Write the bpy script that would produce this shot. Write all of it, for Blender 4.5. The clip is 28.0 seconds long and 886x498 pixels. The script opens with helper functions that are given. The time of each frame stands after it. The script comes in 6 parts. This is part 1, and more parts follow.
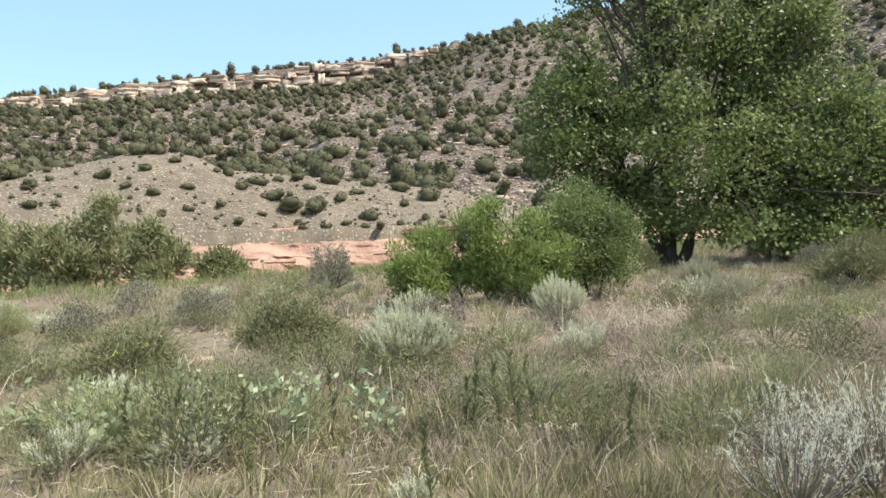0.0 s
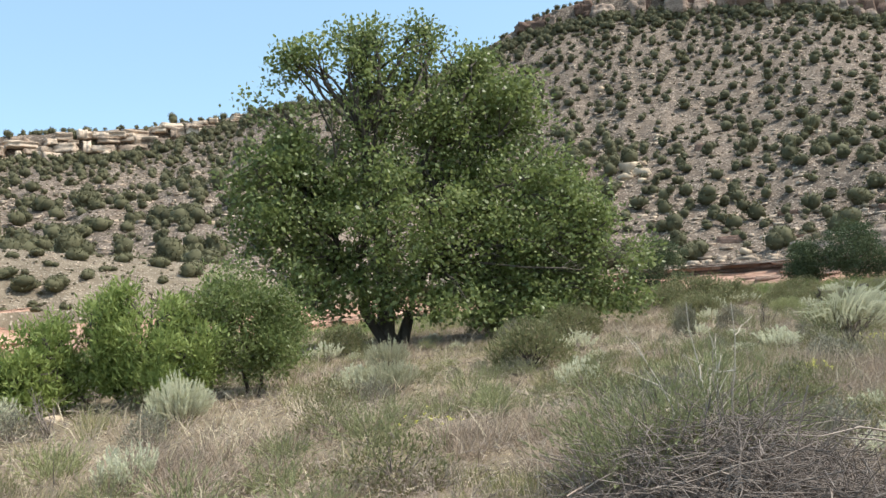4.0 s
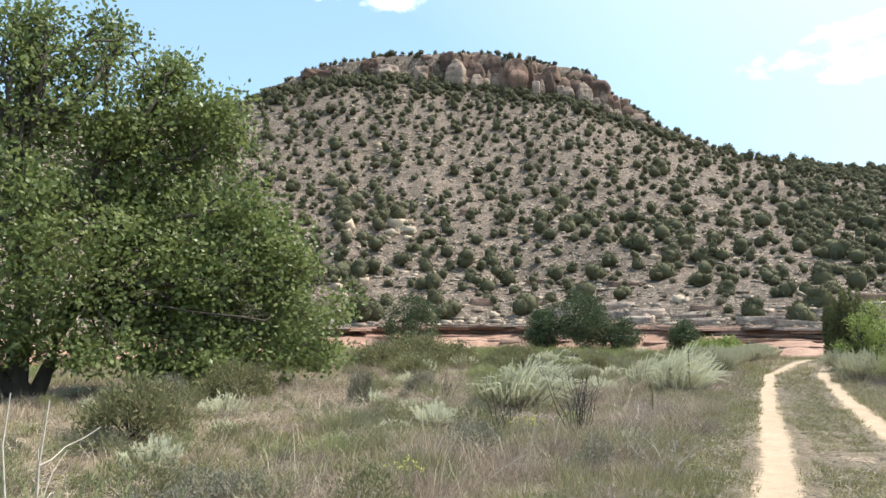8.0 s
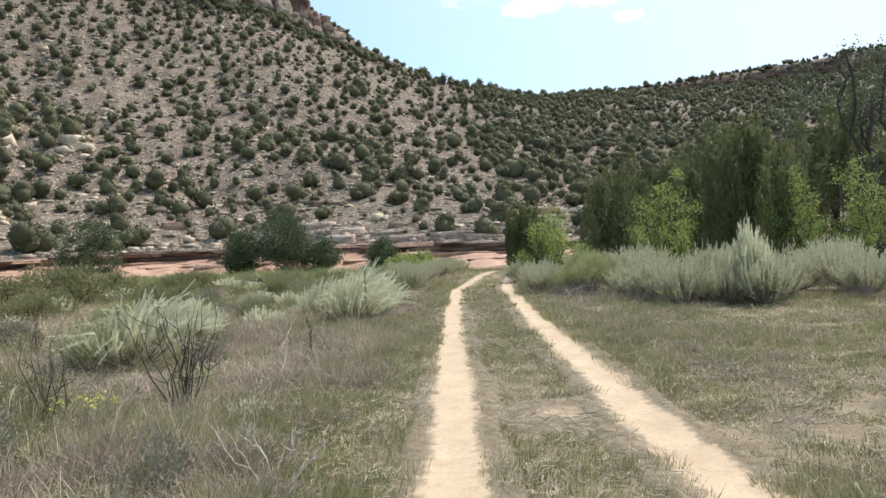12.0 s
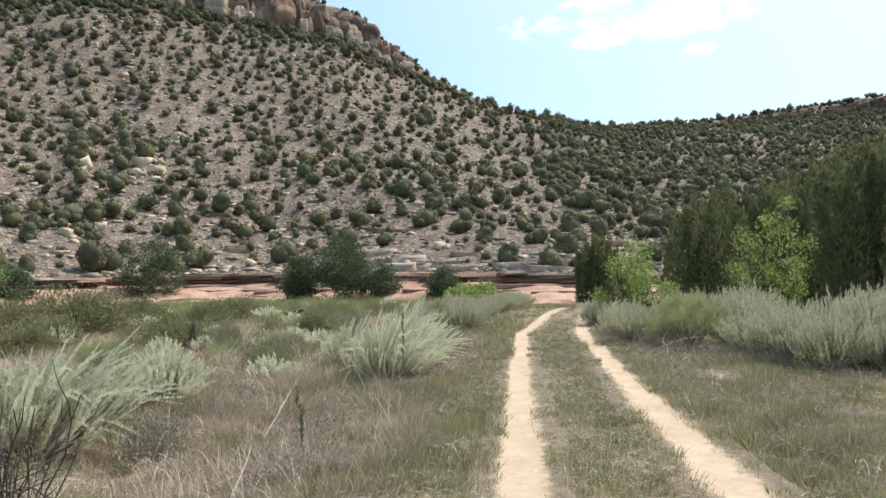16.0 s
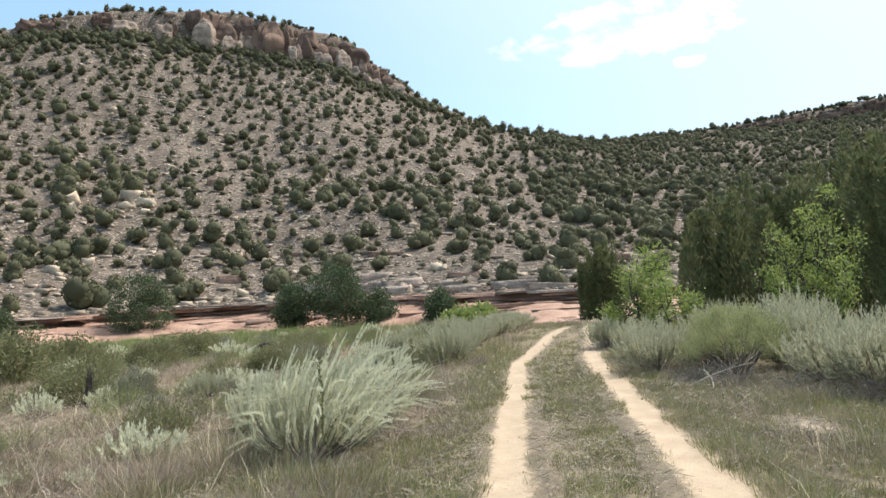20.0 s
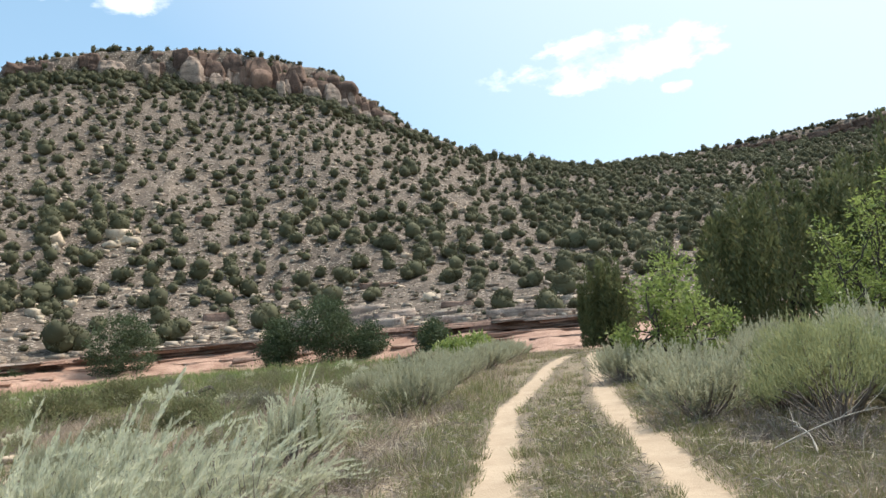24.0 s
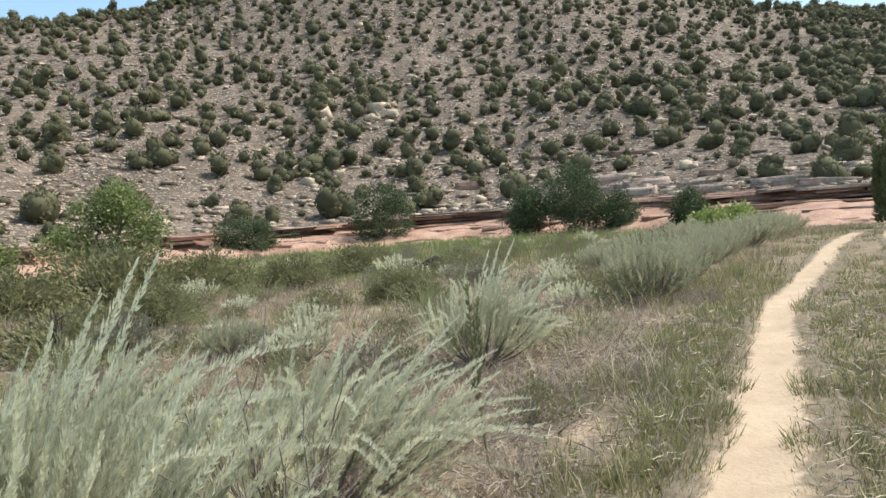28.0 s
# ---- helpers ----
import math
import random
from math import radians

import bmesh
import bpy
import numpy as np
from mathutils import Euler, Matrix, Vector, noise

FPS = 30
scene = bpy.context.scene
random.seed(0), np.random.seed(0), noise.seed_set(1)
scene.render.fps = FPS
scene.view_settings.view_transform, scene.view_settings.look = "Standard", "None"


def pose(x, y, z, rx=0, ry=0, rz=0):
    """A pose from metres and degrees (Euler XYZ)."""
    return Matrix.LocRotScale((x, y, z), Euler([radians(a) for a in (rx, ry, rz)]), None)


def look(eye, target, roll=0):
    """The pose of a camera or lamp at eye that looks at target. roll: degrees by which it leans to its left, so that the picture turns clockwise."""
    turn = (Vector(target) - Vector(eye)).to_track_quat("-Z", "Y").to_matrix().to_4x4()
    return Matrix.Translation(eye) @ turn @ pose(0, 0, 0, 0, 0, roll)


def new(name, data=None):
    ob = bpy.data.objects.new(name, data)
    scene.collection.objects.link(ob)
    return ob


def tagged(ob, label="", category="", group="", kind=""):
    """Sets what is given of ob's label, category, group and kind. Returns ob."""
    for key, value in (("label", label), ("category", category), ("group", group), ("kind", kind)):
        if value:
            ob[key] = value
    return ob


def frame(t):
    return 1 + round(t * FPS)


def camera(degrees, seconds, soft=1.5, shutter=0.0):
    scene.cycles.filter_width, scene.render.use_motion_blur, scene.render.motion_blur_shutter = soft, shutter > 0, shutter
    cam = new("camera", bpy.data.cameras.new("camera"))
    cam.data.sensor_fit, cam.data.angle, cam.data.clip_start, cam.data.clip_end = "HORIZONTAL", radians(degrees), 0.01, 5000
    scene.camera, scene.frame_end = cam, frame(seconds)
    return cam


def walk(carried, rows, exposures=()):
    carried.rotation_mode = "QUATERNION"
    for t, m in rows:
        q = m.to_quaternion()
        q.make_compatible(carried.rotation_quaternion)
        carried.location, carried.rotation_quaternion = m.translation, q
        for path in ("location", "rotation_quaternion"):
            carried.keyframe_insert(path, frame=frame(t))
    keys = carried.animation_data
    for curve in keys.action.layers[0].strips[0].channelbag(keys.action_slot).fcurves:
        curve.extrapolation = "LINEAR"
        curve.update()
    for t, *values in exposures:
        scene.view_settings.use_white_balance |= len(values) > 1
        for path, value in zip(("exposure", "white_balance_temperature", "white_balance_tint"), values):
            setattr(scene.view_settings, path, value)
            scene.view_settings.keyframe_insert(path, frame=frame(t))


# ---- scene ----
import collections

cam = camera(60.7, 28.0)
PATH = [
    (0, (0.000, -0.001, 1.405), (0.062, 1.998, 1.360), -2.8),
    (0.5, (0.289, 0.174, 1.434), (0.317, 2.174, 1.396), -3.7),
    (1, (0.600, 0.324, 1.449), (0.530, 2.322, 1.421), -3.7),
    (1.5, (0.924, 0.459, 1.511), (0.521, 2.418, 1.523), -2.8),
    (2, (1.232, 0.621, 1.571), (0.789, 2.569, 1.659), -0.5),
    (2.5, (1.464, 0.804, 1.574), (0.973, 2.738, 1.718), -2.3),
    (3, (1.889, 1.003, 1.556), (1.824, 2.950, 2.007), 2.1),
    (3.5, (2.236, 1.135, 1.468), (2.610, 3.074, 1.782), -1.7),
    (5.5, (3.614, 1.236, 1.535), (4.623, 2.956, 1.386), 0.6),
    (6, (3.959, 1.421, 1.546), (5.156, 3.023, 1.535), 0.9),
    (6.5, (4.334, 1.680, 1.568), (5.560, 3.251, 1.735), -0.2),
    (7, (4.663, 1.895, 1.588), (5.934, 3.402, 1.924), -0.6),
    (7.5, (4.953, 2.147, 1.550), (5.936, 3.866, 1.832), -1.5),
    (8, (5.551, 2.432, 1.505), (6.696, 4.057, 1.725), -0.2),
    (8.5, (6.001, 2.666, 1.503), (7.337, 4.149, 1.624), 0.3),
    (9, (6.462, 2.928, 1.473), (7.847, 4.369, 1.557), -0.4),
    (9.5, (6.889, 3.161, 1.468), (8.383, 4.490, 1.512), -3.0),
    (10, (7.320, 3.351, 1.467), (8.982, 4.461, 1.534), -0.7),
    (10.5, (7.703, 3.589, 1.493), (9.353, 4.716, 1.562), -0.3),
    (11, (8.106, 3.857, 1.491), (9.800, 4.918, 1.520), -1.6),
    (11.5, (8.488, 4.094, 1.452), (10.202, 5.125, 1.447), -3.1),
    (12, (8.851, 4.312, 1.482), (10.529, 5.400, 1.475), -2.7),
    (12.5, (9.214, 4.523, 1.478), (10.921, 5.564, 1.497), -0.5),
    (13, (9.583, 4.699, 1.438), (11.269, 5.772, 1.512), -2.0),
    (13.5, (9.952, 4.931, 1.415), (11.479, 6.217, 1.538), -4.3),
    (15.5, (11.546, 6.179, 1.632), (13.117, 7.412, 1.739), -1.1),
    (16, (11.989, 6.405, 1.594), (13.572, 7.625, 1.670), -1.0),
    (16.5, (12.378, 6.603, 1.605), (13.951, 7.838, 1.663), -1.8),
    (17, (12.805, 6.823, 1.598), (14.379, 8.056, 1.656), 2.7),
    (17.5, (13.276, 7.021, 1.567), (14.850, 8.251, 1.673), -0.8),
    (18, (13.735, 7.289, 1.564), (15.243, 8.594, 1.702), -3.0),
    (18.5, (14.149, 7.533, 1.530), (15.713, 8.775, 1.645), -2.3),
    (19, (14.597, 7.799, 1.517), (16.222, 8.958, 1.649), -3.5),
    (19.5, (15.038, 8.102, 1.505), (16.601, 9.345, 1.613), -3.6),
    (20, (15.444, 8.341, 1.530), (17.027, 9.556, 1.664), -3.5),
    (20.5, (15.892, 8.652, 1.537), (17.475, 9.874, 1.592), -9.4),
    (21, (16.439, 8.883, 1.541), (17.974, 10.157, 1.684), -6.6),
    (21.5, (16.974, 9.077, 1.515), (18.607, 10.208, 1.750), -5.0),
    (23.5, (18.793, 10.155, 1.362), (20.479, 11.216, 1.536), -6.9),
    (24, (19.171, 10.450, 1.392), (20.759, 11.647, 1.607), -5.4),
    (24.5, (19.501, 10.668, 1.400), (21.164, 11.762, 1.596), -4.6),
    (25, (19.910, 10.926, 1.397), (21.601, 11.972, 1.608), -5.6),
    (25.5, (20.248, 11.212, 1.374), (21.873, 12.362, 1.560), -4.4),
    (26, (20.435, 11.349, 1.339), (22.015, 12.574, 1.394), -1.8),
    (26.5, (20.677, 11.495, 1.367), (22.241, 12.741, 1.413), -1.3),
    (27, (20.877, 11.709, 1.355), (22.068, 13.316, 1.346), -3.4),
    (27.5, (21.062, 11.854, 1.353), (22.122, 13.547, 1.248), -5.8),
    (28, (21.248, 11.916, 1.355), (22.349, 13.585, 1.285), -4.6),
]
walk(cam, [(t, look(eye, target, roll)) for t, eye, target, roll in PATH], exposures=[(0.0, 0.88), (1.0, 0.95), (3.0, 0.70), (6.0, 1.22), (7.0, 1.12), (7.5, 0.88), (8.0, 0.95), (9.5, 0.88), (12.0, 0.8), (20.0, 0.8), (24.0, 0.7), (25.0, 0.68), (28.0, 0.76)])

# ---------------------------------------------------------------- light
SUN_AZ, SUN_EL = 112.0, 57.0          # degrees: clockwise from +y, and above the horizon


def way(az, el):
    a, e = radians(az), radians(el)
    return Vector((math.sin(a) * math.cos(e), math.cos(a) * math.cos(e), math.sin(e)))


sun = new("sun", bpy.data.lights.new("sun", "SUN"))
sun.data.energy, sun.data.angle, sun.data.color = 3.6, radians(0.6), (1.0, 0.945, 0.865)
sun.matrix_world = look(way(SUN_AZ, SUN_EL) * 200, (0, 0, 0))


class Nodes:
    """A small helper to write node trees."""

    def __init__(self, tree):
        self.tree = tree
        tree.nodes.clear()

    def add(self, kind, put=None):
        node = self.tree.nodes.new(kind)
        for key, value in (put or {}).items():
            if isinstance(value, bpy.types.NodeSocket):
                self.tree.links.new(value, node.inputs[key])
            else:
                node.inputs[key].default_value = value
        return node

    def times(self, vec, factors):
        node = self.add("ShaderNodeVectorMath", {0: vec, 1: factors})
        node.operation = "MULTIPLY"
        return node.outputs[0]

    def math(self, op, a, b=0.0, clamp=False):
        node = self.add("ShaderNodeMath", {0: a, 1: b})
        node.operation, node.use_clamp = op, clamp
        return node.outputs[0]

    def ramp(self, fac, low, high, a=0.0, b=1.0):
        return self.add("ShaderNodeMapRange", {"Value": fac, "From Min": low, "From Max": high, "To Min": a, "To Max": b}).outputs["Result"]

    def noise(self, vec, scale, detail=4.0, rough=0.55):
        return self.add("ShaderNodeTexNoise", {"Vector": vec, "Scale": scale, "Detail": detail, "Roughness": rough}).outputs["Fac"]

    def mix(self, fac, a, b):
        node = self.tree.nodes.new("ShaderNodeMix")
        node.data_type = "RGBA"
        for slot, value in ((0, fac), (6, a), (7, b)):
            if isinstance(value, bpy.types.NodeSocket):
                self.tree.links.new(value, node.inputs[slot])
            else:
                node.inputs[slot].default_value = value if slot == 0 else (*value, 1.0)[:4]
        return node.outputs[2]


# sky with a few fair-weather clouds: azimuth, elevation, half width, half height in degrees
CLOUDS = [(9.0, 28.5, 9.5, 3.4), (-31.5, 23.0, 5.0, 3.2), (26.5, 25.3, 2.6, 1.1), (31.5, 24.6, 3.2, 1.0),
          (67.0, 18.4, 8.2, 1.9), (71.6, 15.8, 1.1, 0.5)]
world = bpy.data.worlds.new("world")
scene.world = world
world.use_nodes = True
wn = Nodes(world.node_tree)
sky = wn.add("ShaderNodeTexSky")
sky.sky_type, sky.sun_disc, sky.sun_elevation, sky.sun_rotation = "NISHITA", False, radians(SUN_EL), radians(SUN_AZ)
sky.altitude, sky.air_density, sky.dust_density, sky.ozone_density = 1500.0, 1.0, 2.0, 1.0
coord = wn.add("ShaderNodeTexCoord").outputs["Generated"]
sep = wn.add("ShaderNodeSeparateXYZ", {0: coord})
azim = wn.math("MULTIPLY", wn.math("ARCTAN2", sep.outputs[0], sep.outputs[1]), 57.2958)
elev = wn.math("MULTIPLY", wn.math("ARCSINE", sep.outputs[2]), 57.2958)
puff = wn.noise(wn.times(coord, (1.0, 1.0, 1.9)), 17.0, 7.0, 0.6)
cover = None
for a, e, w, h in CLOUDS:
    dx = wn.math("DIVIDE", wn.math("SUBTRACT", azim, a), w)
    dy = wn.math("DIVIDE", wn.math("SUBTRACT", elev, e), h)
    d2 = wn.math("ADD", wn.math("MULTIPLY", dx, dx), wn.math("MULTIPLY", dy, dy))
    one = wn.math("SUBTRACT", 1.0, d2)
    cover = one if cover is None else wn.math("MAXIMUM", cover, one)
body = wn.math("ADD", wn.math("MULTIPLY", cover, 0.45), wn.math("MULTIPLY", wn.math("SUBTRACT", puff, 0.5), 2.2))
cloud = wn.ramp(body, 0.0, 0.62)
cloud = wn.math("MULTIPLY", cloud, wn.ramp(cover, -0.9, 0.0))
shade = wn.mix(wn.ramp(puff, 0.42, 0.62), (5.0, 5.2, 5.6), (7.5, 7.5, 7.5))
sunward = wn.add("ShaderNodeVectorMath", {0: coord, 1: way(SUN_AZ, SUN_EL)})
sunward.operation = "DOT_PRODUCT"
pale = wn.ramp(sunward.outputs["Value"], 0.42, 1.0)
hazy = wn.mix(0.48, sky.outputs[0], (2.0, 3.3, 4.0))
hazy = wn.mix(pale, hazy, (4.7, 5.0, 5.2))
sky_all = wn.mix(cloud, hazy, shade)
back = wn.add("ShaderNodeBackground", {"Color": sky_all, "Strength": 0.15})
wn.tree.links.new(back.outputs[0], wn.add("ShaderNodeOutputWorld").inputs[0])


# ---------------------------------------------------------------- materials
def base_material(name):
    m = bpy.data.materials.new(name)
    m.use_nodes = True
    return m, Nodes(m.node_tree)


def finish(n, color, rough, bump=None, strength=0.4, distance=0.05, metallic=0.0):
    shader = n.add("ShaderNodeBsdfPrincipled", {"Base Color": color, "Roughness": rough, "Metallic": metallic, "Specular IOR Level": 0.25})
    if bump is not None:
        b = n.add("ShaderNodeBump", {"Height": bump, "Strength": strength, "Distance": distance})
        n.tree.links.new(b.outputs[0], shader.inputs["Normal"])
    n.tree.links.new(shader.outputs[0], n.add("ShaderNodeOutputMaterial").inputs[0])


def leaf_material(name, dark, light, dry=None, spread=1.5, glow=0.3, rough=0.55, gloss=0.25, tone=False):
    """Leaves: two greens by island and place, an optional third colour, with light passing through."""
    m, n = base_material(name)
    isl = n.add("ShaderNodeNewGeometry").outputs["Random Per Island"]
    where = n.add("ShaderNodeNewGeometry").outputs["Position"]
    patch = n.noise(where, spread, 3.0)
    fac = n.math("ADD", n.math("MULTIPLY", isl, 0.55), n.ramp(patch, 0.3, 0.7, 0.0, 0.5), True)
    # per-leaf tone: lit tips and inner shade painted into the colour
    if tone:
        plume_light = n.add("ShaderNodeAttribute")
        plume_light.attribute_name = "tone"
        fac = n.math("ADD", n.math("MULTIPLY", fac, 0.45), n.math("MULTIPLY", plume_light.outputs["Fac"], 0.65), True)
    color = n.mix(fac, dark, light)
    if dry:
        color = n.mix(n.math("MULTIPLY", n.ramp(isl, 0.78, 0.86), 0.8), color, dry)
    one = n.add("ShaderNodeBsdfPrincipled", {"Base Color": color, "Roughness": rough, "Specular IOR Level": gloss})
    two = n.add("ShaderNodeBsdfTranslucent", {"Color": color})
    both = n.add("ShaderNodeMixShader", {0: glow, 1: one.outputs[0], 2: two.outputs[0]})
    n.tree.links.new(both.outputs[0], n.add("ShaderNodeOutputMaterial").inputs[0])
    return m


def rock_material(name, pale, mid, dark, scale=0.35, band=0.0, bump=0.6, apart=0.25):
    """Weathered rock: blotches, fine grain, and optional level beds."""
    m, n = base_material(name)
    where = n.add("ShaderNodeNewGeometry").outputs["Position"]
    rnd = n.add("ShaderNodeObjectInfo").outputs["Random"]
    isl = n.add("ShaderNodeNewGeometry").outputs["Random Per Island"]
    big = n.noise(where, scale, 6.0, 0.62)
    fine = n.noise(where, scale * 9, 5.0, 0.65)
    color = n.mix(n.ramp(big, 0.35, 0.62), dark, mid)
    color = n.mix(n.ramp(n.math("ADD", n.math("MULTIPLY", fine, 0.6), n.math("MULTIPLY", n.math("ADD", rnd, isl), apart)), 0.30 + apart * 0.5, 0.52 + apart), color, pale)
    if band:
        beds = n.noise(n.times(where, (0.05, 0.05, band)), 1.0, 5.0, 0.6)
        color = n.mix(n.ramp(beds, 0.40, 0.50, 0.65, 0.0), color, dark)
    height = n.math("ADD", fine, n.math("MULTIPLY", big, 2.0))
    finish(n, color, 0.9, height, bump, 0.25 / scale * 0.35)
    return m


def soil_material(name, pale, mid, dark, speck, scale=0.25, speck_scale=3.0, bump_distance=0.06, stony=0.0):
    """Soil with patches, litter and gravel specks."""
    m, n = base_material(name)
    where = n.add("ShaderNodeNewGeometry").outputs["Position"]
    big = n.noise(where, scale, 6.0, 0.6)
    mid_noise = n.noise(where, scale * 7, 5.0, 0.6)
    cells = n.add("ShaderNodeTexVoronoi", {"Vector": where, "Scale": speck_scale, "Randomness": 1.0})
    fine = n.noise(where, speck_scale * 5, 4.0, 0.7)
    color = n.mix(n.ramp(big, 0.36, 0.64), dark, mid)
    color = n.mix(n.ramp(mid_noise, 0.45, 0.70), color, pale)
    grit = n.math("MULTIPLY", n.ramp(cells.outputs["Distance"], 0.28, 0.16), n.ramp(fine, 0.45, 0.6))
    color = n.mix(n.math("MULTIPLY", grit, 0.8), color, speck)
    color = n.mix(n.ramp(fine, 0.62, 0.35, 0.0, 0.35), color, dark)
    height = n.math("ADD", n.math("MULTIPLY", grit, 0.7), n.math("ADD", fine, mid_noise))
    if stony:
        small = n.add("ShaderNodeTexVoronoi", {"Vector": where, "Scale": speck_scale * 2.1, "Randomness": 1.0})
        tone = n.add("ShaderNodeSeparateColor", {0: small.outputs["Color"]})
        some = n.math("MULTIPLY", n.ramp(tone.outputs[0], 0.55, 0.72), n.ramp(small.outputs["Distance"], 0.50, 0.34))
        color = n.mix(n.math("MULTIPLY", some, stony), color, speck)
        hollow = n.math("MULTIPLY", n.ramp(tone.outputs[1], 0.70, 0.84), stony)
        color = n.mix(hollow, color, dark)
        height = n.math("ADD", height, some)
    finish(n, color, 0.95, height, 0.55, bump_distance)
    return m


def plain_material(name, a, b, scale=8.0, rough=0.85, stretch=(1, 1, 1)):
    m, n = base_material(name)
    where = n.add("ShaderNodeNewGeometry").outputs["Position"]
    isl = n.add("ShaderNodeNewGeometry").outputs["Random Per Island"]
    f = n.noise(n.times(where, stretch), scale, 5.0, 0.65)
    color = n.mix(n.math("ADD", n.ramp(f, 0.3, 0.7, 0.0, 0.7), n.math("MULTIPLY", isl, 0.3)), a, b)
    finish(n, color, rough, f, 0.5, 0.02)
    return m


def track_material(name):
    """Pale trodden sand that breaks up into soil and litter towards its edges."""
    m, n = base_material(name)
    where = n.add("ShaderNodeNewGeometry").outputs["Position"]
    rim = n.add("ShaderNodeAttribute")
    rim.attribute_name = "edge"
    a, b, c = n.noise(where, 2.2, 4.0), n.noise(where, 9.0, 4.0, 0.6), n.noise(where, 40.0, 3.0, 0.7)
    sum_up = n.math("ADD", rim.outputs["Fac"], n.math("ADD", n.math("MULTIPLY", n.math("SUBTRACT", a, 0.5), 0.55), n.math("MULTIPLY", n.math("SUBTRACT", b, 0.5), 0.65)))
    sand = n.mix(n.ramp(a, 0.35, 0.65), (0.37, 0.282, 0.198), (0.445, 0.347, 0.248))
    sand = n.mix(n.ramp(c, 0.56, 0.74, 0.0, 0.45), sand, (0.28, 0.205, 0.135))
    sand = n.mix(n.ramp(b, 0.55, 0.75, 0.0, 0.55), sand, (0.30, 0.225, 0.155))
    soil = n.mix(n.ramp(b, 0.35, 0.65), (0.115, 0.092, 0.064), (0.21, 0.168, 0.118))
    color = n.mix(n.ramp(sum_up, 0.36, 0.54), sand, soil)
    finish(n, color, 0.95, n.math("ADD", n.math("ADD", n.math("MULTIPLY", b, 1.6), c), n.math("MULTIPLY", a, 2.0)), 0.5, 0.02)
    return m


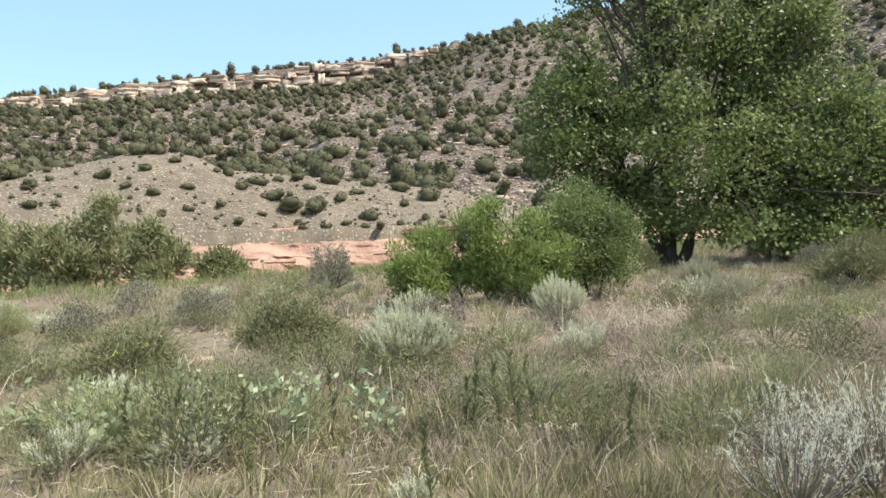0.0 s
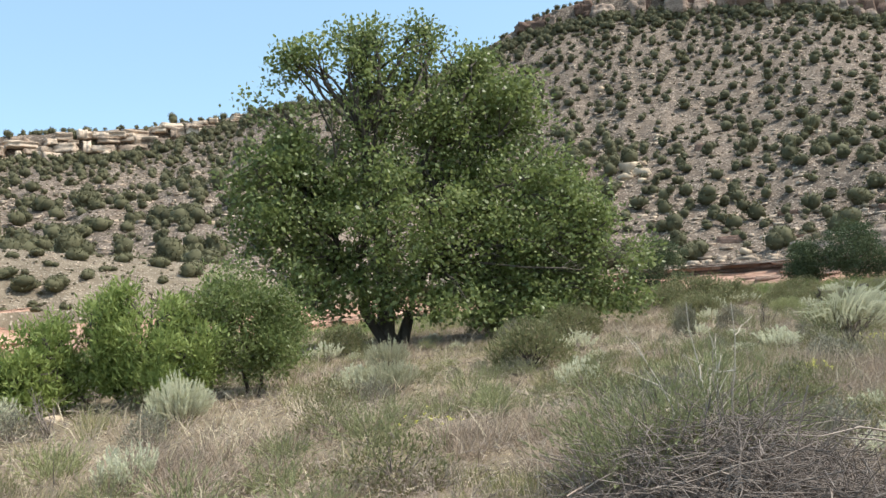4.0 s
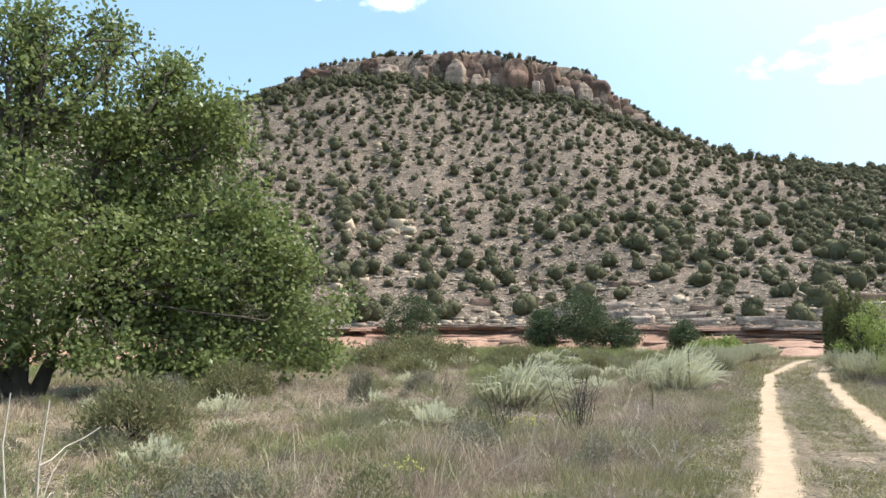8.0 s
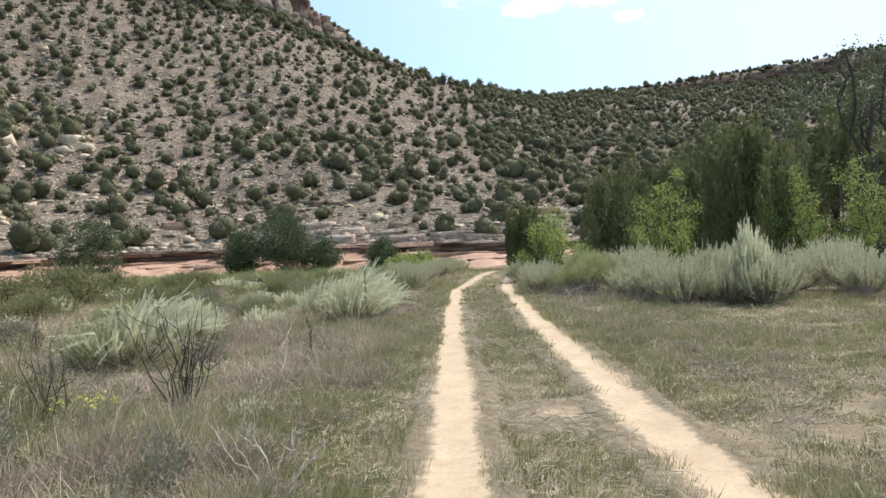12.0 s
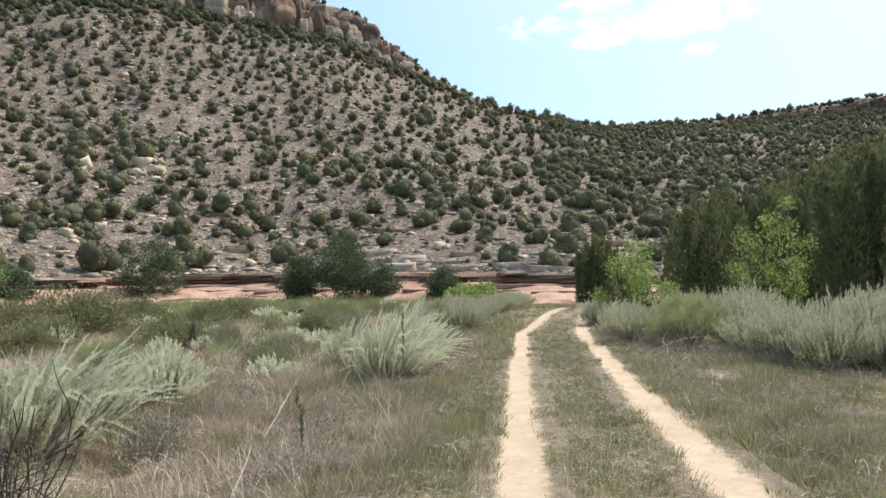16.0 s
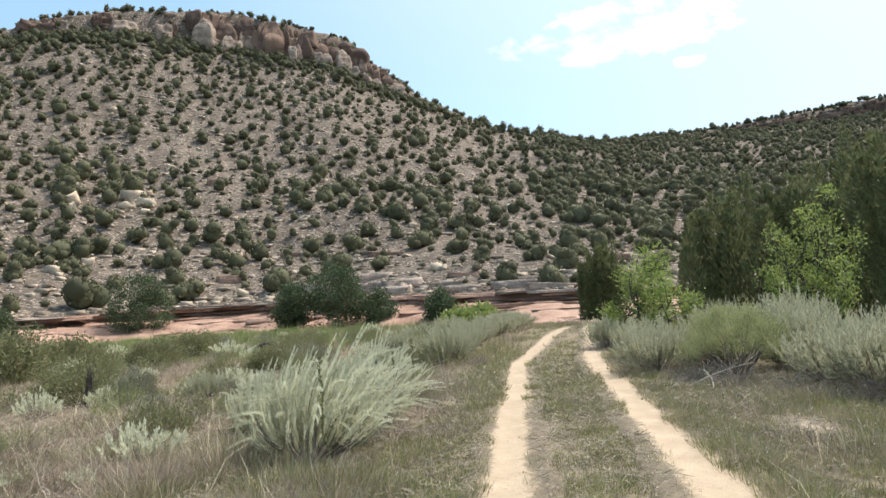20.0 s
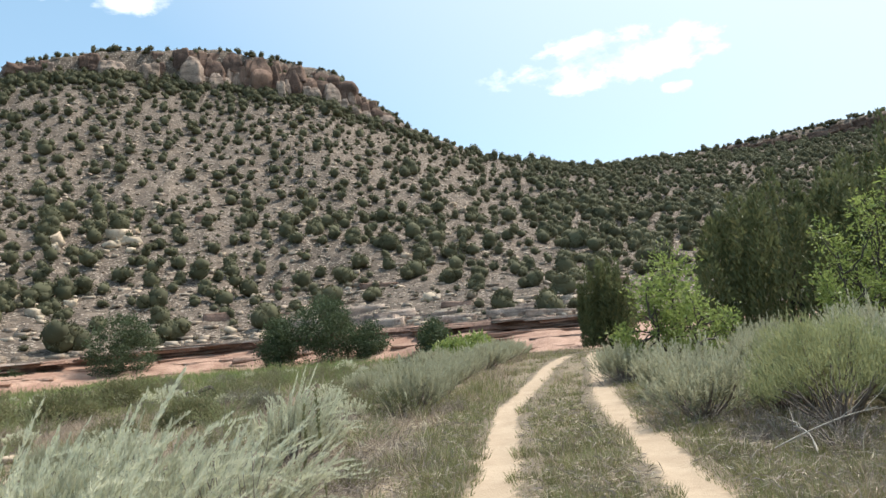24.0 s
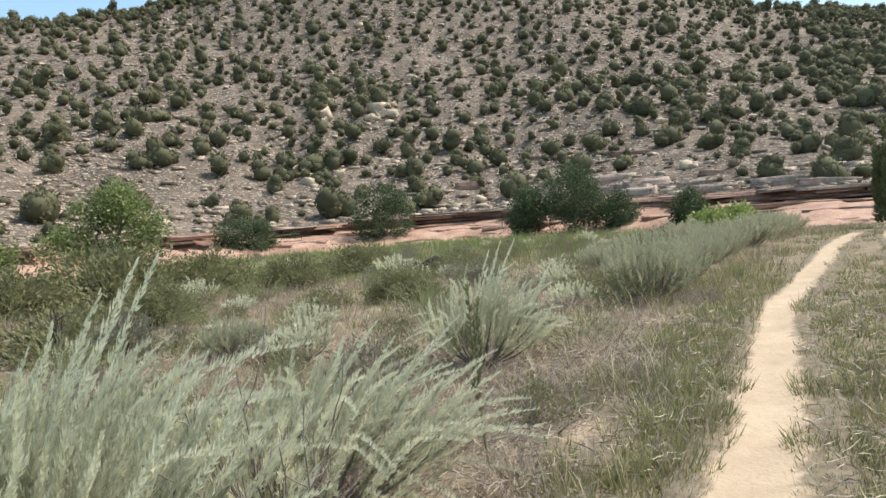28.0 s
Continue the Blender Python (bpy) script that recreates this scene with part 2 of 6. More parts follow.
M = {
    "track": track_material("track_sand"),
    "soil": soil_material("meadow_soil", (0.285, 0.225, 0.152), (0.195, 0.155, 0.105), (0.155, 0.125, 0.085), (0.38, 0.32, 0.25), 0.35, 9.0, 0.03),
    "talus": soil_material("talus", (0.262, 0.205, 0.158), (0.172, 0.134, 0.104), (0.085, 0.067, 0.053), (0.46, 0.39, 0.32), 0.03, 0.7, 0.7, 0.8),
    "gravel": soil_material("mound_gravel", (0.255, 0.212, 0.158), (0.185, 0.152, 0.110), (0.145, 0.118, 0.085), (0.46, 0.40, 0.33), 0.06, 1.6, 0.2, 0.6),
    "cliff": rock_material("cliff_rock", (0.47, 0.37, 0.295), (0.34, 0.255, 0.20), (0.12, 0.082, 0.063), 0.2, 0.28, 1.0),
    "rim": rock_material("rim_rock", (0.255, 0.165, 0.122), (0.175, 0.112, 0.083), (0.07, 0.046, 0.037), 0.25, 0.12, 1.0),
    "palecliff": rock_material("pale_rim_rock", (0.70, 0.575, 0.455), (0.55, 0.425, 0.325), (0.13, 0.09, 0.068), 0.16, 0.45, 0.8, 0.4),
    "redbed": rock_material("red_sandstone", (0.53, 0.37, 0.285), (0.45, 0.29, 0.215), (0.27, 0.155, 0.11), 0.30, 1.1, 0.8, 0.08),
    "darkbed": rock_material("dark_red_beds", (0.44, 0.305, 0.235), (0.31, 0.195, 0.145), (0.15, 0.09, 0.068), 0.35, 1.3, 0.7, 0.08),
    "greybed": rock_material("grey_ledge_rock", (0.62, 0.51, 0.425), (0.45, 0.35, 0.285), (0.17, 0.125, 0.10), 0.30, 0.8, 0.7, 0.12),
    "boulder": rock_material("boulder_rock", (0.58, 0.48, 0.36), (0.46, 0.36, 0.255), (0.30, 0.22, 0.155), 0.8, 0.0, 0.6),
    "rubble": rock_material("rubble_rock", (0.60, 0.505, 0.40), (0.44, 0.355, 0.275), (0.21, 0.165, 0.125), 0.4, 0.0, 0.5, 0.5),
    "juniper": leaf_material("juniper_leaf", (0.076, 0.076, 0.043), (0.162, 0.156, 0.087), None, 0.10, 0.25, 0.8),
    "scrub": leaf_material("scrub_leaf", (0.090, 0.087, 0.053), (0.185, 0.172, 0.104), (0.21, 0.17, 0.13), 0.05, 0.22, 0.8),
    "nearjuniper": leaf_material("dense_juniper_leaf", (0.088, 0.105, 0.052), (0.195, 0.212, 0.092), (0.19, 0.18, 0.08), 0.8, 0.35, 0.65),
    "cottonwood": leaf_material("cottonwood_leaf", (0.085, 0.118, 0.040), (0.235, 0.288, 0.097), (0.31, 0.35, 0.16), 0.6, 0.45, 0.42, 0.35),
    "willow": leaf_material("willow_leaf", (0.135, 0.185, 0.052), (0.31, 0.37, 0.118), None, 1.2, 0.45, 0.5),
    "yellowleaf": leaf_material("yellow_green_leaf", (0.15, 0.20, 0.055), (0.32, 0.385, 0.12), None, 1.2, 0.48, 0.5),
    "tamarisk": leaf_material("tamarisk_leaf", (0.155, 0.17, 0.078), (0.30, 0.31, 0.15), (0.33, 0.30, 0.16), 0.6, 0.38, 0.7),
    "riverbush": leaf_material("river_bush_leaf", (0.046, 0.070, 0.036), (0.105, 0.135, 0.064), None, 0.6, 0.3, 0.6),
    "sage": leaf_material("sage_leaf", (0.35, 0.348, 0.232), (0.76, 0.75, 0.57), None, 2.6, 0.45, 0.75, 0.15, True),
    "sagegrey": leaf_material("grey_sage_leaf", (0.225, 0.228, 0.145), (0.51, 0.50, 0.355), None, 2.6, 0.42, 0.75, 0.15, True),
    "paleseed": leaf_material("pale_seed_spray", (0.55, 0.54, 0.41), (0.80, 0.79, 0.66), None, 2.0, 0.4, 0.8, 0.1),
    "rabbit": leaf_material("rabbitbrush_leaf", (0.235, 0.25, 0.122), (0.41, 0.42, 0.215), None, 1.6, 0.3, 0.75, 0.15),
    "olive": leaf_material("olive_bush_leaf", (0.125, 0.132, 0.062), (0.255, 0.258, 0.13), (0.25, 0.21, 0.13), 1.6, 0.3, 0.75, 0.15),
    "greyleaf": leaf_material("grey_bush_leaf", (0.155, 0.150, 0.110), (0.29, 0.275, 0.205), None, 1.6, 0.2, 0.8, 0.1),
    "weed": leaf_material("green_weed_leaf", (0.165, 0.178, 0.092), (0.305, 0.318, 0.165), None, 2.0, 0.3, 0.7, 0.15),
    "paleweed": leaf_material("pale_weed_leaf", (0.20, 0.25, 0.12), (0.50, 0.54, 0.36), None, 2.0, 0.3, 0.6, 0.2),
    "drygrass": leaf_material("dry_grass_blade", (0.155, 0.118, 0.090), (0.50, 0.41, 0.31), (0.36, 0.29, 0.245), 1.6, 0.3, 0.8, 0.1),
    "greengrass": leaf_material("green_grass_blade", (0.11, 0.118, 0.050), (0.38, 0.365, 0.185), (0.50, 0.42, 0.28), 1.6, 0.32, 0.75, 0.1),
    "meadow": leaf_material("meadow_grass_blade", (0.13, 0.175, 0.055), (0.26, 0.31, 0.115), (0.33, 0.33, 0.17), 0.12, 0.3, 0.75, 0.1),
    "verge": leaf_material("verge_grass_blade", (0.095, 0.108, 0.042), (0.36, 0.365, 0.168), (0.46, 0.38, 0.25), 1.6, 0.32, 0.75, 0.1),
    "straw": leaf_material("bleached_straw", (0.40, 0.34, 0.24), (0.68, 0.60, 0.45), None, 3.0, 0.2, 0.8, 0.1),
    "bark": plain_material("dark_bark", (0.05, 0.042, 0.035), (0.13, 0.11, 0.09), 9.0, 0.95, (1, 1, 0.2)),
    "twig": plain_material("grey_twig", (0.13, 0.105, 0.09), (0.27, 0.23, 0.20), 12.0, 0.9),
    "drybrush": plain_material("dry_brush_twig", (0.17, 0.135, 0.115), (0.42, 0.35, 0.29), 6.0, 0.9),
    "darktwig": plain_material("dark_twig", (0.035, 0.028, 0.025), (0.10, 0.08, 0.07), 12.0, 0.9),
    "bleached": plain_material("bleached_wood", (0.36, 0.32, 0.265), (0.56, 0.50, 0.42), 12.0, 0.85),
    "flower": plain_material("yellow_flower", (0.62, 0.60, 0.10), (0.75, 0.70, 0.20), 20.0, 0.7),
}


# ---------------------------------------------------------------- mesh helpers
def mesh(name, verts, faces, mat=None, smooth=False):
    """A mesh from arrays: verts (n, 3), faces (m, k), all faces with k corners."""
    verts, faces = np.ascontiguousarray(verts, np.float32), np.ascontiguousarray(faces, np.int32)
    me = bpy.data.meshes.new(name)
    me.vertices.add(len(verts))
    me.vertices.foreach_set("co", verts.ravel())
    me.loops.add(faces.size)
    me.loops.foreach_set("vertex_index", faces.ravel())
    me.polygons.add(len(faces))
    me.polygons.foreach_set("loop_start", np.arange(0, faces.size, faces.shape[1], dtype=np.int32))
    if smooth:
        me.polygons.foreach_set("use_smooth", np.ones(len(faces), bool))
    me.update(calc_edges=True)
    if mat:
        me.materials.append(mat)
    return me


def part(name, me, parent, label=""):
    ob = new(name, me)
    ob.parent = parent
    return tagged(ob, label) if label else ob


def root(name, at, turn=0.0, size=1.0):
    ob = new(name)
    ob.empty_display_size = 0.2
    ob.location, ob.rotation_euler, ob.scale = at, (0, 0, turn), (size, size, size)
    return ob


def _hash(i, j, seed):
    h = (i.astype(np.int64) * 374761393 + j.astype(np.int64) * 668265263 + seed * 974634777) & 0x7FFFFFFF
    h = ((h ^ (h >> 13)) * 1274126177) & 0x7FFFFFFF
    return ((h ^ (h >> 16)) & 0xFFFF) / 65535.0


def vnoise(x, y, seed=0):
    x, y = np.asarray(x, float), np.asarray(y, float)
    i, j = np.floor(x), np.floor(y)
    u, v = x - i, y - j
    u, v = u * u * (3 - 2 * u), v * v * (3 - 2 * v)
    a, b = _hash(i, j, seed), _hash(i + 1, j, seed)
    c, d = _hash(i, j + 1, seed), _hash(i + 1, j + 1, seed)
    return (a * (1 - u) + b * u) * (1 - v) + (c * (1 - u) + d * u) * v


def fbm(x, y, seed=0, octaves=4):
    x, y = np.asarray(x, float), np.asarray(y, float)
    total, amp, norm = 0.0, 1.0, 0.0
    for k in range(octaves):
        total = total + amp * (vnoise(x * 2**k, y * 2**k, seed + k) - 0.5)
        norm, amp = norm + amp, amp * 0.5
    return total / norm * 2


def tubes(paths, radii, sides=5):
    """Tapered tubes along paths (lists of points), as one set of arrays."""
    vs, fs, base = [], [], 0
    ring = np.arange(sides) * 2 * np.pi / sides
    for pts, rad in zip(paths, radii):
        pts = np.asarray(pts, float)
        ahead = np.gradient(pts, axis=0)
        ahead /= np.linalg.norm(ahead, axis=1)[:, None] + 1e-9
        ref = np.where(np.abs(ahead[:, 2:3]) > 0.9, (1.0, 0, 0), (0, 0, 1.0))
        side = np.cross(ahead, ref)
        side /= np.linalg.norm(side, axis=1)[:, None]
        up = np.cross(side, ahead)
        rad = np.asarray(rad, float)[:, None, None]
        v = pts[:, None] + rad * (np.cos(ring)[None, :, None] * side[:, None] + np.sin(ring)[None, :, None] * up[:, None])
        n = len(pts)
        i, j = np.meshgrid(np.arange(n - 1), np.arange(sides), indexing="ij")
        a, b = i * sides + j, i * sides + (j + 1) % sides
        fs.append(np.stack([a, b, b + sides, a + sides], -1).reshape(-1, 4) + base)
        vs.append(v.reshape(-1, 3))
        base += n * sides
    return np.concatenate(vs), np.concatenate(fs)


def unit(v):
    return v / (np.linalg.norm(v, axis=-1, keepdims=True) + 1e-9)


def leaf_quads(points, size, rng, out=None, flat=0.5, long=1.0):
    """Leaves as pointed quads at points; out: a direction that they lean to."""
    n = len(points)
    d = rng.normal(size=(n, 3))
    if out is not None:
        d = d * flat + out
    d = unit(d)
    s = unit(np.cross(d, rng.normal(size=(n, 3))))
    size = (size * rng.uniform(0.6, 1.25, n))[:, None]
    p0, p1 = points, points + d * size * long
    mid = points + d * size * long * 0.45
    v = np.stack([p0, mid + s * size * 0.34, p1, mid - s * size * 0.34], 1).reshape(-1, 3)
    return v, np.arange(4 * n).reshape(-1, 4)


def blades(base, height, width, lean, rng, bend=True):
    """Grass blades: bent (two quads' worth of triangles) or plain triangles."""
    n = len(base)
    turn = rng.uniform(0, 2 * np.pi, n)
    side = np.stack([np.cos(turn), np.sin(turn), 0 * turn], 1) * width[:, None] * 0.5
    tip = base + lean + np.stack([0 * height, 0 * height, height], 1)
    if not bend:
        v = np.stack([base - side, base + side, tip], 1).reshape(-1, 3)
        return v, np.arange(3 * n).reshape(-1, 3)
    mid = base + lean * 0.33 + np.stack([0 * height, 0 * height, height * 0.6], 1)
    v = np.stack([base - side, base + side, mid + side * 0.75, mid - side * 0.75, tip], 1).reshape(-1, 3)
    k = np.arange(n)[:, None] * 5
    f = np.concatenate([k + [0, 1, 2], k + [0, 2, 3], k + [3, 2, 4]], 1).reshape(-1, 3)
    return v, f


def join(*sets):
    vs, fs, base = [], [], 0
    for v, f in sets:
        vs.append(v), fs.append(f + base)
        base += len(v)
    return np.concatenate(vs), np.concatenate(fs)


# ---------------------------------------------------------------- plan: valley floor, track, river bank, hills
CX, CY = 10.5, 5.5                    # the middle of the walk; azimuths and ranges are taken from here
RUT_X = [-40, 0, 7.3, 12.2, 15.5, 18.7, 20.6, 22.5, 25.1, 27.4, 29.4, 31.5, 34.8, 39, 43.5, 47, 50, 60]
RUT_L = [-22.5, -0.5, 3.58, 6.52, 8.56, 10.61, 11.81, 13.02, 14.58, 15.97, 17.22, 18.25, 19.87, 21.95, 23.89, 25.3, 26.5, 30.5]
RUT_R = [-24.4, -2.4, 1.7, 4.55, 6.69, 8.76, 9.94, 11.1, 12.68, 14.05, 15.31, 16.49, 18.23, 20.3, 22.72, 24.36, 25.62, 29.5]

AZ = [-64, -50, -38, -28, -15, -6, 5, 14, 20, 25, 31, 38, 46, 51, 57, 65, 73, 86, 104]
BANK = [70, 73, 75, 74, 75, 77, 92, 116, 132, 140, 145, 146, 132, 124, 114, 108, 108, 110, 115]
BANK_Z = [2.2, 2.4, 2.6, 2.8, 2.4, 2.2, 2.6, 2.8, 2.6, 2.6, 2.9, 3.0, 2.9, 2.7, 2.3, 1.7, 1.5, 1.5, 1.5]
TOP_R = [375, 375, 375, 375, 375, 375, 380, 385, 390, 392, 392, 392, 395, 405, 430, 460, 540, 580, 580]
TOP_EL = [6.3, 6.5, 9.0, 10.4, 12.4, 13.2, 14.6, 15.9, 17.5, 20.1, 21.2, 21.5, 19.7, 15.6, 12.5, 10.8, 10.9, 11.6, 11.8]
CLIFF = [0.0, 0.0, 0.8, 1.2, 1.6, 2.0, 0.2, 0.2, 0.3, 1.3, 1.9, 2.8, 2.6, 0.8, 0.1, 0.1, 0.4, 1.3, 1.3]
MOUND_AZ = [-64, -49, -43, -31.6, -26.6, -23, -21, -13.5, -3.5, 4, 10]
MOUND_Z = [4.5, 5.7, 7.6, 11.2, 13.0, 12.7, 10.8, 9.5, 7.4, 4.5, 2.6]


def lateral(x, y):
    """Metres to the left of the left rut (negative: to its right)."""
    return (y - np.interp(x, RUT_X, RUT_L)) * 0.86


def rut_gap(x, y):
    """Metres to the middle line of the nearer rut."""
    return np.minimum(np.abs(lateral(x, y)), np.abs(y - np.interp(x, RUT_X, RUT_R)) * 0.86)


def polar(x, y):
    return np.degrees(np.arctan2(x - CX, y - CY)), np.hypot(x - CX, y - CY)


def spot(az, r):
    return CX + r * np.sin(np.radians(az)), CY + r * np.cos(np.radians(az))


def bank_r(az):
    return np.interp(az, AZ, BANK) + 2.2 * fbm(np.asarray(az) * 0.35, 0.3, 51, 3)


def fall(x, y):
    """How far the floor lies lower towards the river."""
    az, r = polar(x, y)
    drop = np.interp(az, [-64, -5, 15, 60, 75], [2.3, 2.3, 2.6, 2.6, 1.0])
    edge = np.interp(az, AZ, BANK)
    return drop * np.clip((r - edge * 0.36) / (edge * 0.56), 0, 1) ** 1.15 * (np.abs(az - 20) < 88)


def ground_z(x, y):
    """The valley floor: almost level, with small swells, falling a little towards the river."""
    q = lateral(x, y)
    swell = 0.16 * fbm(x * 0.12, y * 0.12, 5, 3) + 0.05 * fbm(x * 0.7, y * 0.7, 9, 3)
    calm = np.clip((np.abs(q + 0.8) - 1.4) / 3.0, 0.0, 1.0)
    return swell * calm - fall(x, y)


def hill_z(az, r):
    """The slopes above the river bank."""
    az, r = np.asarray(az, float), np.asarray(r, float)
    rb, zb = bank_r(az) + 3.0, np.interp(az, AZ, BANK_Z)
    rt = np.interp(az, AZ, TOP_R) + 7.0 * fbm(az * 0.22, 0.7, 61, 3)
    el, cl = np.interp(az, AZ, TOP_EL), np.interp(az, AZ, CLIFF)
    zt = 1.5 + rt * np.tan(np.radians(el)) + 1.2 * fbm(az * 0.5, 2.2, 62, 3)
    zc = zt - rt * np.radians(cl) * 1.1
    u = np.clip((r - rb) / (rt - rb), 0, 1)
    x, y = spot(az, r)
    rough = 5.5 * fbm(x * 0.022, y * 0.022, 71, 4) + 1.3 * fbm(x * 0.14, y * 0.14, 75, 4)
    gully = -3.5 * np.abs(fbm(az * 0.28, r * 0.003, 81, 3))
    z = zb + (zc - zb) * u**1.28 + (rough + gully) * np.sin(np.pi * np.clip(u, 0.0, 1.0)) ** 0.7 * np.clip(u * 6, 0, 1)
    step = np.clip((r - rt) / 5.0, 0, 1)
    z = z + (zt - zc) * step - np.clip(r - rt - 6, 0, None) * 0.06
    mz = np.interp(az, MOUND_AZ, MOUND_Z)
    mr = bank_r(az)
    m = np.where(r < 101, zb + (mz - zb) * np.sin(np.clip((r - mr - 4) / (101 - mr - 4), 0, 1) * np.pi / 2) ** 1.15, mz - (r - 101) * 0.22)
    m = m + 0.35 * fbm(x * 0.1, y * 0.1, 91, 4)
    both = np.maximum(z * np.clip((r - 98) / 30, 0, 1), np.where(r < 150, m, -50))
    w = np.clip((10 - az) / 12, 0, 1)
    return z * (1 - w) + both * w


# ---------------------------------------------------------------- ground, ruts, hillsides
def grid_faces(rows, cols):
    i, j = np.meshgrid(np.arange(rows - 1), np.arange(cols - 1), indexing="ij")
    a = i * cols + j
    return np.stack([a, a + cols, a + cols + 1, a + 1], -1).reshape(-1, 4)


def build_ground():
    rings = np.concatenate([[0.0], np.geomspace(0.4, 3600, 150)])
    az = np.concatenate([np.linspace(-180, -70, 34)[:-1], np.linspace(-70, 110, 241), np.linspace(110, 180, 22)[1:]])
    a, r = np.meshgrid(az, rings, indexing="ij")
    x, y = spot(a, r)
    z = ground_z(x, y) - 0.02
    ob = new("ground", mesh("ground", np.stack([x, y, z], -1).reshape(-1, 3), grid_faces(*a.shape), M["soil"], True))
    tagged(ob, "dry sandy valley floor with plant litter", "ground", kind="structure")


def with_edge(me, values):
    me.attributes.new("edge", "FLOAT", "POINT").data.foreach_set("value", np.ascontiguousarray(values, np.float32).ravel())
    return me


def build_rut(name, line, seed, end):
    x = np.arange(-12, end, 0.1)
    y = np.interp(x, RUT_X, line)
    k = np.exp(-np.linspace(-2, 2, 29) ** 2)
    y = np.convolve(np.pad(y, 14, mode="edge"), k / k.sum(), "valid") + 0.03 * fbm(x * 0.5, x * 0 + seed, seed + 7, 3)
    t = unit(np.stack([np.gradient(x), np.gradient(y), 0 * x], 1))
    side = np.stack([-t[:, 1], t[:, 0]], 1)
    across = np.linspace(-1, 1, 13)
    left = 0.45 + 0.13 * fbm(x * 0.35, x * 0 + seed, seed, 3) + 0.12 * fbm(x * 1.3, x * 0 + seed, seed + 1, 3)
    right = 0.45 + 0.13 * fbm(x * 0.35, x * 0 + seed + 9, seed + 3, 3) + 0.12 * fbm(x * 1.3, x * 0 + seed + 9, seed + 4, 3)
    off = np.where(across[None] > 0, across[None] * left[:, None], across[None] * right[:, None])
    px, py = x[:, None] + side[:, :1] * off, y[:, None] + side[:, 1:] * off
    pz = ground_z(px, py) + 0.014 - 0.016 * np.exp(-(across[None] * 2.4) ** 2) + 0.014 * fbm(px * 2.6, py * 2.6, seed, 4)
    pz[:, [0, -1]] -= 0.04
    me = mesh(name, np.stack([px, py, pz], -1).reshape(-1, 3), grid_faces(*px.shape), M["track"], True)
    ob = new(name, with_edge(me, np.repeat(np.abs(across)[None], len(x), 0)))
    tagged(ob, "bare pale sandy wheel rut of a two-track road", "dirt road", "wheel ruts", "structure")


# bare trodden patches: x, y, half length, half width
PATCHES = [(14.8, 7.1, 0.5, 0.4), (10.5, 8.0, 0.4, 0.3), (12.0, 8.5, 0.4, 0.25), (24.1, 10.3, 0.8, 0.35), (27.2, 12.8, 0.6, 0.3), (24.5, 15.4, 0.7, 0.25), (3.0, 7.2, 0.6, 0.4)]


def build_patch(x, y, a, b, k):
    ring, turn = np.linspace(0, 1, 8), np.linspace(0, 2 * np.pi, 25)
    s, t = np.meshgrid(ring, turn, indexing="ij")
    wob = 1 + 0.25 * fbm(np.cos(t) * 1.5 + k * 7, np.sin(t) * 1.5, 90 + k, 3)
    u, v = s * a * 1.5 * np.cos(t) * wob, s * b * 1.5 * np.sin(t) * wob
    c, d = math.cos(0.5), math.sin(0.5)
    px, py = x + u * c - v * d, y + u * d + v * c
    pz = ground_z(px, py) + 0.002 + 0.006 * fbm(px * 3, py * 3, k, 3) - 0.04 * (s > 0.95)
    me = mesh("bare_patch", np.stack([px, py, pz], -1).reshape(-1, 3), grid_faces(*px.shape), M["track"], True)
    tagged(new("bare_patch", with_edge(me, s * 0.5 + 0.36)), "bare trodden sandy patch in the grass", "bare soil", "bare patches", "structure")


def build_hill(name, az0, az1, step, mat, label, inner, outer, count=150):
    az = np.arange(az0, az1 + step, step)
    s = np.linspace(0, 1, count)
    lo, hi = inner(az), outer(az)
    r = lo[:, None] + (hi - lo)[:, None] * s[None] ** 1.15
    a = np.repeat(az[:, None], len(s), 1)
    z = hill_z(a, r)
    z[:, 0] = -3.0
    x, y = spot(a, r)
    ob = new(name, mesh(name, np.stack([x, y, z], -1).reshape(-1, 3), grid_faces(*a.shape)[:, ::-1], mat, True))
    return tagged(ob, label, "hillside", kind="structure")


build_ground()
build_rut("wheel_rut_1", RUT_L, 21, 45.0)
build_rut("wheel_rut_2", RUT_R, 33, 48.0)
for k, row in enumerate(PATCHES):
    build_patch(*row, k)
build_hill("hillside_1", -66, 9, 0.3, M["talus"], "long scrub-dotted talus slope below a pale rimrock",
           lambda a: 104 + 0 * a, lambda a: np.interp(a, AZ, TOP_R) + 90)
build_hill("mound_1", -66, 9, 0.3, M["gravel"], "low grey gravelly mound behind the river bank",
           lambda a: bank_r(a) + 1.5, lambda a: 106 + 0 * a, 50)
build_hill("hillside_2", 9, 106, 0.3, M["talus"], "steep stony mesa slope dotted with junipers",
           lambda a: bank_r(a) + 1.5, lambda a: np.interp(a, AZ, TOP_R) + 90)


